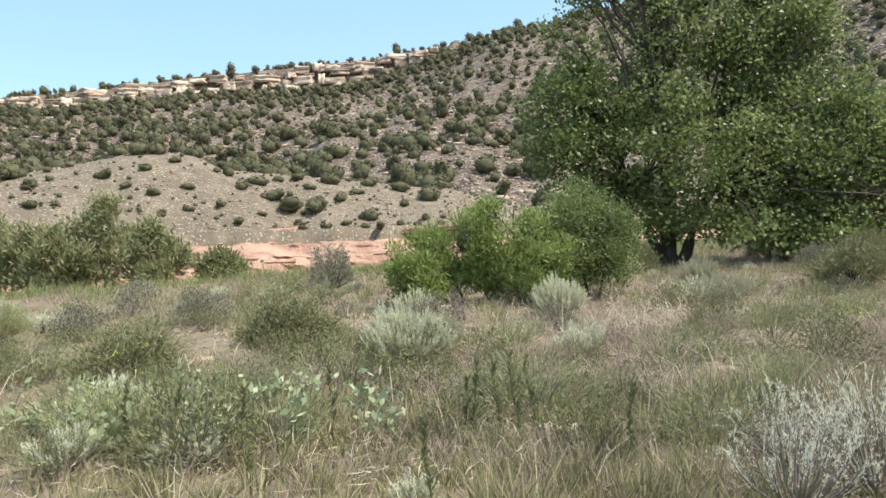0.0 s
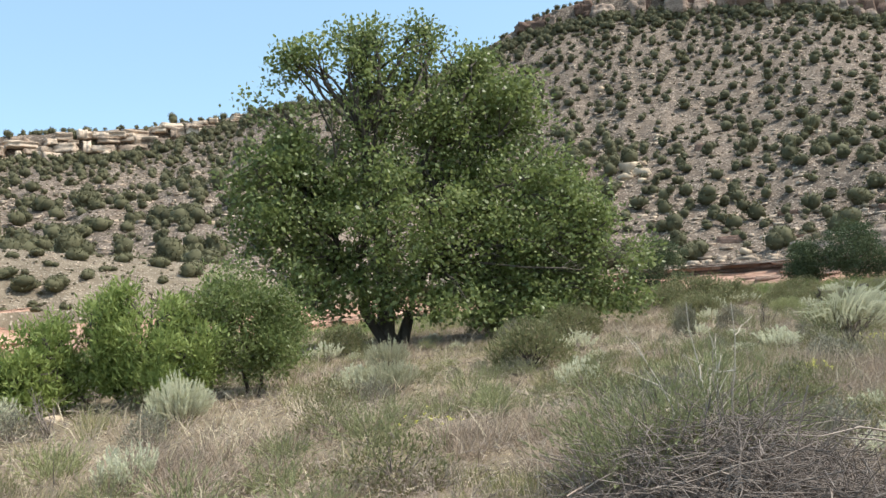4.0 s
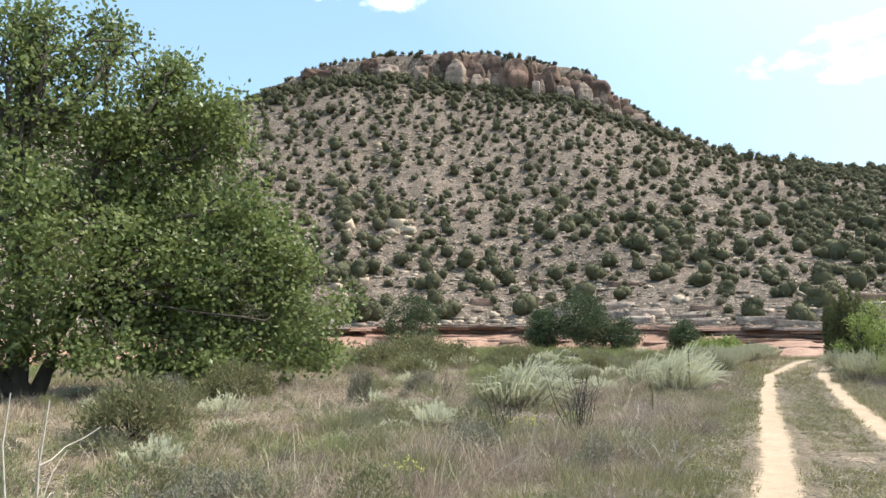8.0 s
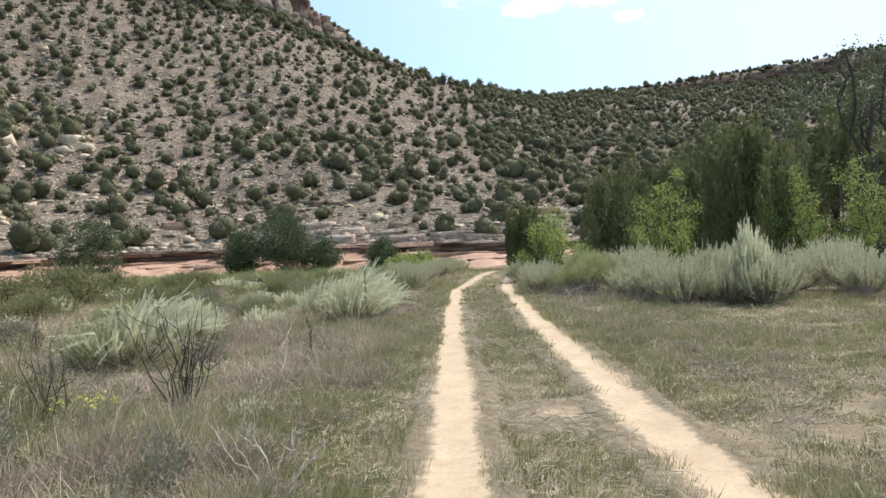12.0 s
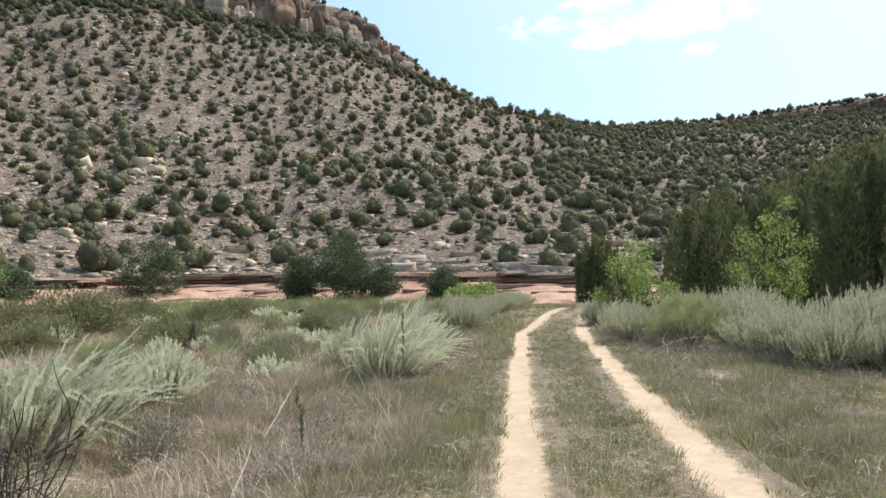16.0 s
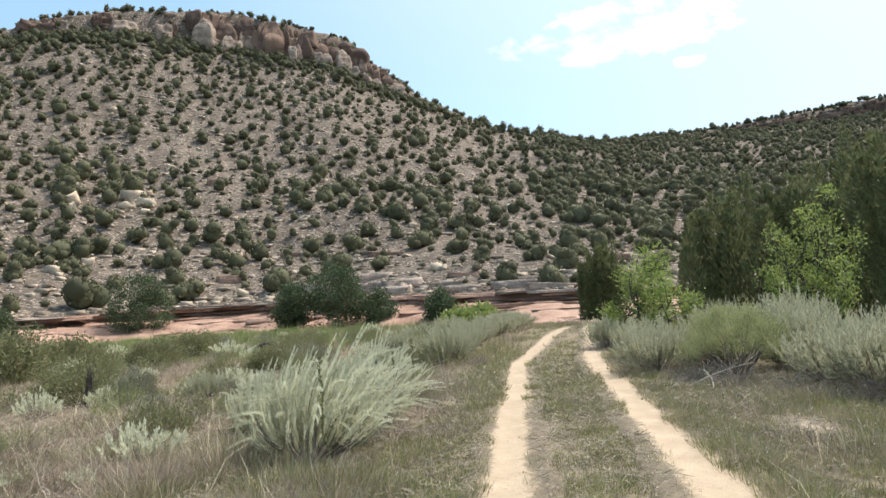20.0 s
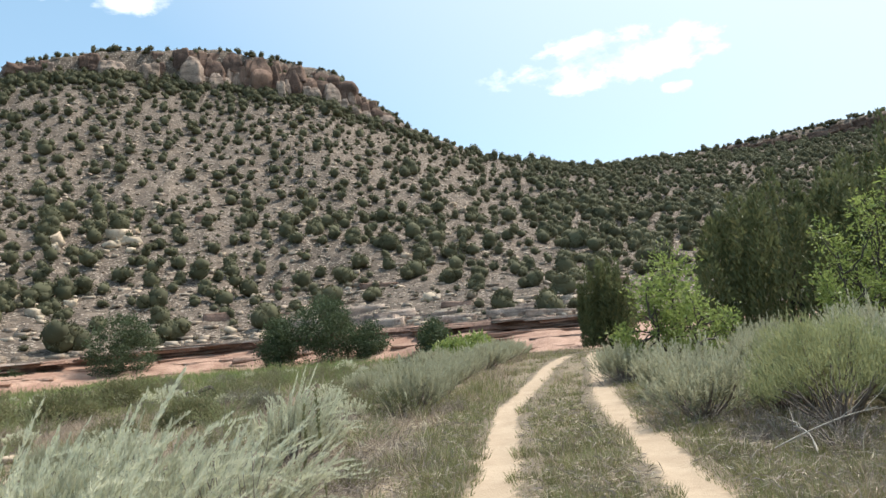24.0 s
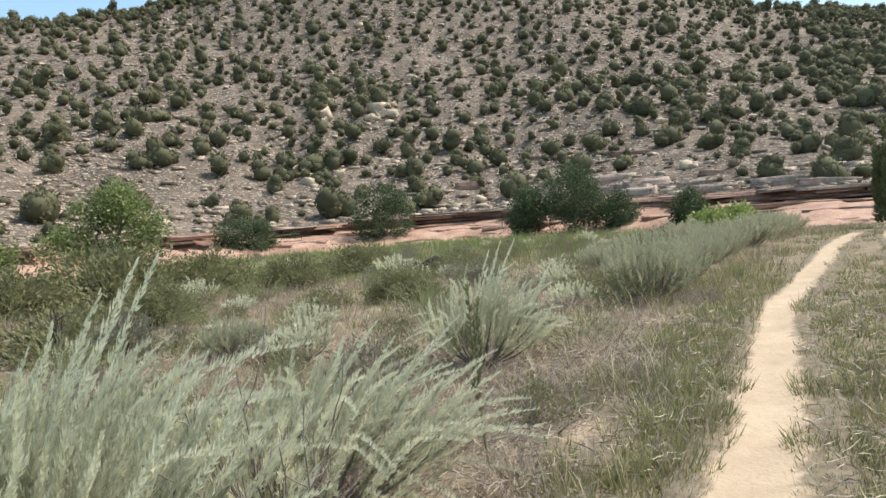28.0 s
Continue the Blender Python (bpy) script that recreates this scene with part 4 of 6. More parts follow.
def build_slope_plants():
    r5 = np.random.default_rng(5)
    for az, r, k in hill_points(295, 31, (0, 235), 6.0):
        ob = new("juniper", HILL_BUSH[r5.integers(6)])
        s = 1.8 + 2.5 * k ** 1.2
        if az < 8 and r < 106:
            s *= 0.55
        ob.location = place_on_hill(az, r) - (0, 0, 0.1)
        ob.scale, ob.rotation_euler = (s * r5.uniform(0.9, 1.25), s, s * r5.uniform(0.85, 1.2)), (0, 0, r5.uniform(0, 6.3))
        tagged(ob, "dark green rounded juniper bush on the stony slope", "juniper", "junipers on the slope")
    for name, label, shapes, mat, n, seed, near, size, gap in (
            ("juniper_scrub", "dark green junipers over the upper slopes and rims", FAR_BUSH, M["juniper"], 3500, 41, (175, 900), (1.7, 2.5), 5.2),
            ("low_scrub", "olive-grey low scrub scattered over the slopes", LOW_BUSH, M["scrub"], 4400, 43, (0, 900), (0.5, 1.3), 2.6)):
        vs, fs, base = [], [], 0
        arrays, corners = [], []
        for me in shapes:
            f = np.empty(len(me.loops), np.int32)
            me.loops.foreach_get("vertex_index", f)
            corners.append(f.reshape(-1, 3))
            v = np.empty(len(me.vertices) * 3, np.float32)
            me.vertices.foreach_get("co", v)
            arrays.append(v.reshape(-1, 3))
        spots = hill_points(n, seed, near, gap)
        if name == "juniper_scrub":
            spots += hill_points(1300, 47, (230, 900), 4.6, 60, 92) + hill_points(800, 48, (330, 900), 3.6, 62, 92)
            for az in np.arange(-62, 92, 0.42):
                rt = float(np.interp(az, AZ, TOP_R) + 7.0 * fbm(az * 0.22, 0.7, 61, 3))
                for j in range(3 if az < 8 else 2):
                    spots.append((az + r5.uniform(-0.25, 0.25), rt - r5.uniform(3, 22), r5.uniform(0, 0.9)))
                if 21 < az < 52:
                    for j in range(3 if az < 36 else 2):
                        spots.append((az + r5.uniform(-0.25, 0.25), rt - r5.uniform(3, 10), r5.uniform(0.5, 1.0)))
                for j in range(int(r5.uniform(0, 3.6 if az < 8 else 5.5 if az < 60 else 12) * (0.4 + vnoise(az * 0.6, 3.3, 29)))):
                    spots.append((az + r5.uniform(-0.3, 0.3), rt + r5.uniform(3, 14), r5.uniform(-0.5, 0.6)))
            for j in range(420):
                az = r5.uniform(-52, 2)
                if vnoise(az * 0.28, 7.7, 33) > 0.42:
                    spots.append((az, 108 + 75 * r5.uniform() ** 1.6, r5.uniform(0, 0.9)))
        if name == "low_scrub":
            for j in range(620):
                az = r5.uniform(-60, 8)
                lo = float(bank_r(az)) + 5
                spots.append((az, lo + (104 - lo) * r5.uniform(), r5.uniform(-0.8, 0.45)))
        spots = np.array(spots)
        px, py = spot(spots[:, 0], spots[:, 1])
        places = np.stack([px, py, hill_z(spots[:, 0], spots[:, 1])], 1)
        for (az, r, k), place in zip(spots, places):
            which = r5.integers(len(arrays))
            v = arrays[which]
            s = (size[0] + size[1] * abs(k) ** 1.6 * (1 if k > 0 else -0.3 if size[0] < 1 else -0.8)) * (0.6 if az < 8 and r < 106 else 0.8 if az > 62 and r > 330 else 1.0)
            v = turn_z(v * (s * r5.uniform(0.9, 1.3), s, s * r5.uniform(0.8, 1.25)), r5.uniform(0, 6.3)) + place
            vs.append(v), fs.append(corners[which] + base)
            base += len(v)
        ob = new(name, mesh(name, np.concatenate(vs), np.concatenate(fs), mat))
        tagged(ob, label, "shrubs", kind="stuff")


build_slope_plants()

# single bushes on the gravel mound and the red shelf: x, y, width
for k, (x, y, w) in enumerate([(-14.5, 86, 4.2), (-11.5, 86, 3.4), (-16.5, 88, 2.6), (-5.5, 85.5, 2.4), (-18.6, 79, 1.6), (-5.4, 76.5, 1.1), (-20, 88, 1.8), (-25, 84, 1.5), (-9, 90, 1.8), (-1.5, 92, 1.9), (-7.5, 93, 1.7), (-22.5, 92, 2.2), (-30, 86, 1.6),
                                (-21, 82, 1.3), (-24, 80, 1.2), (-17, 83, 1.2), (-15, 80.5, 1.1), (-13, 83, 1.3), (-10, 81, 1.1), (-8, 83, 1.2), (-4, 81, 1.4), (-2, 84, 1.3), (0, 83, 1.1), (2.5, 86, 1.4), (-28, 81, 1.4), (-31, 82, 1.6), (-34, 84, 1.8), (-19, 91, 2.4), (-15, 96, 2.6), (-11, 96, 2.8), (-6, 98, 2.6), (-2, 98, 2.4), (2, 97, 2.6), (-28, 90, 2.0),
                                (-33, 92, 3.0), (-36, 94, 2.6), (-27, 95, 2.6), (-24, 97, 2.4), (-13, 92, 1.6), (-17, 94, 1.5), (1.0, 88, 1.6), (-40, 80, 2.4), (-46, 82, 4.5), (-50, 80, 4.5), (-54, 79, 4.0), (-44, 84, 3.6), (-38, 76, 2.0), (-26, 78, 1.2), (-12, 78, 1.0), (-9, 77, 0.9)]):
    az, r = polar(np.array(x), np.array(y))
    ob = new("desert_bush", HILL_BUSH[k % 6])
    ob.location = (x, y, max(float(hill_z(az, r)), 0.2) - 0.05)
    ob.scale, ob.rotation_euler = (w * (0.5 + 0.3 * ((k * 0.37) % 1)), w * 0.5, w * (0.34 + 0.2 * ((k * 0.61) % 1))), (0, 0, k * 1.3)
    tagged(ob, "rounded dark green bush on the gravelly mound", "bush", "bushes on the mound")


# ---------------------------------------------------------------- trees and tall bushes
def limb(start, end, bow, r6, n=6):
    t = np.linspace(0, 1, n)[:, None]
    start, end = np.asarray(start, float), np.asarray(end, float)
    sag = np.sin(t * np.pi) * bow
    return start + (end - start) * t + sag * r6.normal(size=3) + 0.02 * np.linalg.norm(end - start) * r6.normal(size=(n, 3)) * (t > 0) * (t < 1)


def leafy(name, at, label, category, lobes, trunks, leaf, n_clusters, per, size, mat, bark, seed, spread=0.38, hang=0.0, long=1.0, group="", shell=0.55, split=0, holes=0.20):
    """A tree or tall bush: trunks, limbs into each lobe of the crown, twigs, and leaves in clusters with gaps.
    lobes: centre and radii of the crown's masses; trunks: foot, top, radius."""
    r6 = np.random.default_rng(seed)
    tree = root(name, at)
    tagged(tree, label, category, group)
    lobes = np.array(lobes, float)
    if split:
        d = unit(r6.normal(size=(len(lobes), split, 3)) + (0, 0, 0.25))
        c = lobes[:, None, :3] + d * lobes[:, None, 3:] * 0.62
        k = r6.uniform(0.36, 0.60, (len(lobes), split, 1))
        lobes = np.concatenate([np.concatenate([c, lobes[:, None, 3:] * k], 2).reshape(-1, 6), np.concatenate([lobes[:, :3], lobes[:, 3:] * 0.8], 1)])
    paths, rads, mains = [], [], []
    for fx, fy, tx, ty, tz, rad in trunks:
        p = limb((fx, fy, -0.15), (tx, ty, tz), 0.10, r6, 9)
        paths.append(p), rads.append(np.linspace(rad * 1.15, rad * 0.35, 9) + rad * 0.25 * (np.arange(9) == 0))
        mains.append(p)
    trunk = part("trunk", mesh("trunk", *tubes(paths, rads, 9), bark, True), tree)
    vol = (lobes[:, 3] * lobes[:, 4] * lobes[:, 5]) ** 0.7
    centres = []
    for row, share in zip(lobes, vol / vol.sum()):
        c, rr = row[:3], row[3:]
        m = mains[int(np.argmin([np.linalg.norm(p[-1] - c) for p in mains]))]
        k = int(np.clip(np.searchsorted(m[:, 2], max(c[2] * 0.62, min(2.4, 0.4 * m[-1, 2]))), 2, len(m) - 1))
        main = limb(m[k], c, 0.12 * np.linalg.norm(c - m[k]), r6, 7)
        top = (0.16 * trunks[0][5] ** 0.7 + 0.01) * (1.0 if c[2] > 2.6 or trunks[0][5] < 0.2 else 0.4)
        paths, rads = [main], [np.linspace(top, top * 0.35, 7)]
        count = max(6, int(n_clusters * share))
        d = unit(r6.normal(size=(count, 3)))
        p = c + d * rr * (shell + (1 - shell) * r6.uniform(size=(count, 1)))
        p = p[p[:, 2] > 0.15]
        centres.append(p)
        for q in p[: max(3, len(p) // 6)]:
            b = main[r6.integers(3, 7)]
            paths.append(limb(b, q, 0.06 * np.linalg.norm(q - b), r6, 5)), rads.append(np.linspace(top * 0.34, top * 0.08, 5))
        part("limb", mesh("limb", *tubes(paths, rads, 5), bark, True), trunk)
    centres = np.concatenate(centres)
    keep = vnoise(centres[:, 0] * 1.1 + seed, centres[:, 2] * 1.1 + centres[:, 1] * 0.7, seed) > holes
    centres = centres[keep]
    n = len(centres) * per
    at_c = np.repeat(centres, per, 0)
    off = r6.normal(size=(n, 3)) * spread * (1, 1, 0.75)
    p = at_c + off
    p[:, 2] = np.maximum(p[:, 2], 0.04)
    out = unit(off) * 0.6 + (0, 0, 0.15 - hang)
    part("crown", mesh("crown", *leaf_quads(p, np.full(n, size), r6, out, 0.8, long), mat), tree)
    return tree


leafy("cottonwood_tree", (8.0, 23.2, -0.05), "broad green cottonwood with a dark trunk and low hanging foliage", "tree",
      [(0.3, 0, 7.3, 2.3, 2.2, 1.7), (-2.2, 0.3, 6.5, 1.8, 1.8, 1.7), (2.6, -0.2, 6.9, 2.2, 2.0, 1.6), (0.4, 0, 5.4, 3.6, 2.8, 2.2), (3.4, -0.6, 4.8, 2.6, 2.2, 1.8),
       (-2.6, 0, 4.2, 2.2, 2.2, 1.8), (4.8, -1.2, 3.0, 2.4, 2.0, 1.6), (1.8, -1.2, 2.8, 2.6, 2.0, 1.7), (-2.4, -0.4, 2.3, 2.0, 1.8, 1.5), (6.2, -1.6, 2.4, 1.5, 1.4, 1.2), (3.2, -0.8, 1.6, 2.2, 1.8, 1.0), (0.2, -1.4, 3.6, 2.2, 1.6, 1.8), (-0.6, -0.8, 1.6, 1.9, 1.5, 1.0), (5.0, -1.4, 1.3, 1.8, 1.5, 0.9), (1.4, -2.0, 1.2, 1.6, 1.2, 0.8), (6.4, -1.8, 1.2, 1.2, 1.1, 0.8), (-3.4, -0.6, 1.5, 1.6, 1.3, 0.9), (-3.5, -0.2, 3.2, 1.5, 1.5, 1.3), (-3.2, 0.2, 5.4, 1.6, 1.5, 1.3), (3.0, -1.9, 0.9, 1.6, 1.2, 0.6),
       (-0.5, 0.2, 9.2, 1.0, 1.0, 0.7), (1.5, 0, 9.1, 0.9, 0.9, 0.8), (2.9, 0, 8.7, 0.9, 0.9, 0.8), (-2.6, 0, 8.4, 0.9, 0.9, 0.7), (1.8, 0, 8.3, 1.8, 1.6, 1.1), (3.9, -0.4, 6.9, 1.6, 1.4, 1.3), (-1.0, 0, 8.6, 1.5, 1.3, 0.9), (6.5, -1.6, 2.5, 1.4, 1.2, 1.3), (5.0, -1.1, 4.3, 1.7, 1.4, 1.3), (5.8, -1.4, 3.4, 1.4, 1.2, 1.2)],
      [(0, 0, -0.3, 0, 7.2, 0.26), (0.1, 0.1, 1.8, -0.2, 6.4, 0.16), (-0.1, 0.2, -1.9, 0.2, 5.4, 0.14)],
      None, 2500, 38, 0.145, M["cottonwood"], M["bark"], 201, 0.25, 0.0, 1.0, "", 0.35, 4, 0.35)
# dense bushes on the river bank
for k, (az, r, h, w) in enumerate([(31.7, 137, 11.6, 5.4), (41.8, 119, 8.0, 2.9), (45.0, 118, 10.4, 4.8), (48.0, 117, 6.4, 2.3), (52.4, 111, 5.6, 1.9), (22.5, 130, 7.5, 5.0), (14.5, 112, 5.0, 4.0), (25.3, 138, 4.0, 2.4), (27.0, 141, 3.6, 2.4)]):
    x, y = spot(az, r)
    leafy("river_bush", (x, y, float(ground_z(x, y)) - 0.2), "dark green dense bush at the foot of the ledge", "bush",
          [(0, 0, h * 0.55, w, w, h * 0.42), (-w * 0.5, 0, h * 0.38, w * 0.55, w * 0.6, h * 0.34), (w * 0.5, 0, h * 0.42, w * 0.55, w * 0.6, h * 0.38), (0.2 * w, 0, h * 0.78, w * 0.5, w * 0.5, h * 0.25)],
          [(0, 0, 0, 0, h * 0.7, 0.12), (0.3, 0, w * 0.4, 0, h * 0.5, 0.08)], None, int(90 + 34 * w), 52, 0.27, M["riverbush"], M["bark"], 240 + k, 0.5, 0.0, 1.2, "bushes on the river bank")
x, y = 28.2, 54.5
leafy("young_cottonwood", (x, y, float(ground_z(x, y)) - 0.1), "green young cottonwood at the meadow's edge", "tree",
      [(0.2, 0, 3.2, 1.9, 1.6, 1.6), (-1.9, 0, 2.0, 1.5, 1.2, 1.5), (1.9, 0.1, 2.3, 1.6, 1.2, 1.6), (0.7, 0, 4.3, 1.2, 1.0, 1.0)],
      [(0, 0, 0, 0, 3.6, 0.08), (0.2, 0, 1.0, 0, 3.0, 0.06), (-0.2, 0, -1.0, 0, 2.8, 0.06)], None, 260, 36, 0.15, M["cottonwood"], M["bark"], 262, 0.3, 0.0, 1.2, "", 0.3, 3)
leafy("young_cottonwood", (22.0, 52.0, float(ground_z(22.0, 52.0)) - 0.1), "small green young cottonwood at the meadow's edge", "tree",
      [(0, 0, 2.3, 1.5, 1.4, 1.4), (-1.2, 0, 1.6, 1.2, 1.1, 1.1), (1.1, 0.1, 1.5, 1.2, 1.1, 1.1)],
      [(0, 0, 0, 0, 2.6, 0.07), (0.2, 0, 0.8, 0, 2.2, 0.05)], None, 200, 36, 0.15, M["cottonwood"], M["bark"], 263, 0.3, 0.0, 1.2, "", 0.3, 3)
leafy("green_bush", (81.3, 55.5, float(ground_z(81.3, 55.5))), "bright green low bush near the river ledge", "bush",
      [(0, 0, 1.2, 2.6, 2.0, 1.3), (-2.4, 0.5, 0.9, 1.6, 1.4, 1.0), (1.6, 0, 1.1, 1.6, 1.4, 1.1)], [(0, 0, 0, 0, 1.5, 0.05)],
      None, 150, 40, 0.26, M["willow"], M["bark"], 260, 0.34, -0.3, 1.6)


def spiry(name, at, label, h, w, seed, mat, spires=34, per=520, size=0.16, category="juniper", group="junipers by the track", slim=0.17, splay=0.16):
    """A juniper of many upright, tapering foliage spires."""
    r7 = np.random.default_rng(seed)
    tree = root(name, at)
    tagged(tree, label, category, group)
    part("trunk", mesh("trunk", *tubes([limb((0, 0, -0.1), (0, 0, h * 0.8), 0.1, r7, 8), limb((0.1, 0, -0.1), (w * 0.3, 0.2, h * 0.6), 0.1, r7, 8)],
                                       [np.linspace(0.027, 0.006, 8) * h, np.linspace(0.019, 0.005, 8) * h], 7), M["bark"], True), tree)
    ps, outs = [], []
    for k in range(spires):
        a, q = r7.uniform(0, 6.283), np.sqrt(r7.uniform())
        cx, cy = w * 0.82 * q * np.cos(a), w * 0.82 * q * np.sin(a)
        top = h * (1.0 - 0.42 * q ** 2.4) * r7.uniform(0.84, 1.04)
        low = h * 0.02 if q > 0.4 else h * 0.3
        t = r7.uniform(size=per) ** 0.8
        z = low + (top - low) * t
        rad = slim * w * (1 - t ** 2.4) * r7.uniform(0.75, 1.05, per) + 0.03
        b = r7.uniform(0, 6.283, per)
        lean = splay * (z - low)
        ps.append(np.stack([cx + lean * np.cos(a) * q * 0.6 + rad * np.cos(b), cy + lean * np.sin(a) * q * 0.6 + rad * np.sin(b), z], 1))
        outs.append(np.stack([0.45 * np.cos(b), 0.45 * np.sin(b), 0 * b + 1.0], 1))
    p, o = np.concatenate(ps), np.concatenate(outs)
    part("crown", mesh("crown", *leaf_quads(p, np.full(len(p), size * 0.58), r7, o, 0.35, 2.3), mat), tree)
    return tree


spiry("juniper_tree", (45.2, 16.2, 0), "tall dark green juniper thicket beside the track", 5.4, 3.4, 301, M["nearjuniper"], 70)
spiry("juniper_tree", (47.5, 13.2, 0), "dark green juniper behind the sagebrush", 6.9, 3.1, 302, M["nearjuniper"], 50)
spiry("juniper_tree", (42.0, 10.6, 0), "dense dark juniper standing among the sagebrush", 6.3, 2.2, 303, M["nearjuniper"], 44)
spiry("juniper_tree", (54.0, 8.6, 0), "broad dark juniper behind the thicket", 8.2, 3.8, 304, M["nearjuniper"], 44, 560, 0.2)
spiry("juniper_tree", (51.0, 4.6, 0), "dark juniper partly hidden by bushes", 6.0, 3.2, 305, M["nearjuniper"], 40, 560, 0.2)
spiry("juniper_tree", (52.5, 26.2, -0.15), "small dark juniper beside the track", 4.3, 1.35, 306, M["nearjuniper"], 40, 460, 0.15)


def yellow_bush(x, y, h, w, seed, label):
    """A loose willow: many slender upright sprays with gaps between them."""
    r10 = np.random.default_rng(seed)
    lobes, trunks = [], []
    for k in range(15):
        a, q = k * 2.4 + r10.uniform(-0.5, 0.5), w * 1.15 * math.sqrt((k + 0.5) / 15) * r10.uniform(0.7, 1.15)
        top = h * (1.0 - 0.35 * min(q / w, 1.2) ** 2) * r10.uniform(0.50, 1.08)
        for u in (0.42, 0.68, 0.9):
            lobes.append((q * (0.5 + 0.6 * u) * math.cos(a), q * (0.5 + 0.6 * u) * math.sin(a), top * u, w * 0.17 * (1.25 - u * 0.7), w * 0.17 * (1.25 - u * 0.7), top * 0.17))
        if k % 3 == 0:
            trunks.append((0.15 * q * math.cos(a), 0.15 * q * math.sin(a), q * math.cos(a), q * math.sin(a), top * 0.85, 0.028))
    leafy("yellow_willow", (x, y, 0), label, "bush", lobes, trunks,
          None, int(70 + 34 * h * w), 24, 0.066, M["yellowleaf"], M["bark"], seed, 0.13, -0.3, 1.6, "yellow-green willows", 0.1, 0, 0.22)


yellow_bush(35.5, 16.6, 2.9, 1.05, 311, "light yellow-green willow shoots beside the track")
yellow_bush(38.1, 13.0, 4.2, 1.4, 312, "yellow-green young willow before dark junipers")
yellow_bush(41.0, 9.0, 5.0, 1.1, 314, "yellow-green leafy willow among junipers")
yellow_bush(41.5, 6.4, 4.4, 1.1, 315, "yellow-green leafy willow before dark junipers")

# the bare-topped tree over the thicket
leafy("dead_topped_tree", (46.6, 6.3, 0), "mostly bare grey tree rising over the junipers", "tree",
      [(-0.6, 0.6, 8.2, 1.2, 1.0, 1.4), (0.8, -0.6, 8.6, 1.3, 1.1, 1.3), (0, 0, 6.6, 1.8, 1.6, 1.4), (1.2, 0.2, 7.0, 1.2, 1.2, 1.2)],
      [(0, 0, 0, 0, 7.0, 0.2), (0.1, 0, 0.8, -0.6, 8.8, 0.14), (0, 0.1, -0.9, 0.9, 9.0, 0.13), (0, 0, 1.6, -1.2, 8.2, 0.12)], None, 420, 5, 0.12, M["riverbush"], M["darktwig"], 321, 0.2)
leafy("dead_topped_tree", (57.5, 10.4, 0), "thin-leaved tree with bare grey upper branches", "tree",
      [(0, 0, 9.3, 1.3, 1.2, 1.0), (-1.0, -2.6, 8.4, 1.4, 1.2, 1.2), (0.8, 1.2, 8.0, 1.2, 1.0, 1.1), (0, 0, 10.6, 0.8, 0.7, 0.6)],
      [(0, 0, 0, 0, 8.2, 0.2), (0.2, 0, -0.8, -2.2, 7.6, 0.12)], None, 120, 22, 0.13, M["riverbush"], M["twig"], 320, 0.24)


# ---------------------------------------------------------------- sagebrush and other low shrubs
def plume_shrub(seed, stems, leaflets, leaf_len, mat, droop=0.25, tilt=62, ribs=True, curl=0.18, low=0.22, fat=0.10):
    """Foliage of a unit shrub (height 1, radius about 0.8): curved stems, each set with small narrow leaves."""
    r8 = np.random.default_rng(seed)
    a = r8.uniform(0, 2 * np.pi, stems)
    q = r8.uniform(0, 1, stems) ** 0.6
    th = np.radians(tilt) * (q ** 1.3 * 0.85 + 0.15 * r8.uniform(0, 1, stems))
    ln = r8.uniform(0.66, 1.1, stems) * (1.0 - 0.20 * q ** 2)
    out = np.stack([np.cos(a), np.sin(a), 0 * a], 1)
    foot = out * (q * 0.34 + r8.uniform(0.0, 0.06, stems))[:, None]
    wob = r8.normal(size=(stems, 3)) * 0.06

    def curve(t):
        t = t[..., None]
        sway = out[:, None] * np.sin(th)[:, None, None] + np.array([0, 0, 1.0]) * np.cos(th)[:, None, None]
        p = foot[:, None] + ln[:, None, None] * t * sway
        p = p + np.array([0, 0, 1.0]) * (curl * np.sin(th)[:, None, None] * t ** 1.6 * ln[:, None, None])
        p = p - np.array([0, 0, 1.0]) * (droop * np.sin(th)[:, None, None] * np.clip(t - 0.62, 0, 1) ** 1.5 * 2.0)
        p = p + out[:, None] * (droop * 0.8 * np.clip(t - 0.6, 0, 1) ** 1.4) + wob[:, None] * t * t
        return p

    t = low + (1 - low) * r8.uniform(size=(stems, leaflets)) ** 0.75
    p, q = curve(t), curve(np.minimum(t + 0.03, 1.04))
    ahead = unit(q - p).reshape(-1, 3)
    p = p.reshape(-1, 3)
    side = unit(np.cross(ahead, r8.normal(size=ahead.shape)))
    d = unit(ahead + side * r8.uniform(0.25, 0.75, (len(p), 1)))
    w = unit(np.cross(d, r8.normal(size=d.shape)))
    size = leaf_len * r8.uniform(0.6, 1.3, (len(p), 1)) * (1.1 - 0.4 * t.reshape(-1, 1))
    v = np.stack([p - w * size * fat, p + w * size * fat, p + d * size], 1).reshape(-1, 3)
    v[:, 2] = np.maximum(v[:, 2], 0.01)
    leaves = mesh("foliage", v, np.arange(len(v)).reshape(-1, 3), mat)
    tt = np.linspace(0, 0.75, 4)
    c = curve(np.repeat(tt[None], stems, 0))
    wood = [mesh("stem", *tubes(c[k:k + 1], [np.linspace(0.02, 0.005, 4)], 4), M["twig"]) for k in range(0, min(stems, 120), 20)]
    return leaves, wood


def bent_stems(foot, bend, tip, t):
    t = t[..., None]
    return (1 - t) ** 2 * foot[:, None] + 2 * t * (1 - t) * bend[:, None] + t * t * tip[:, None]


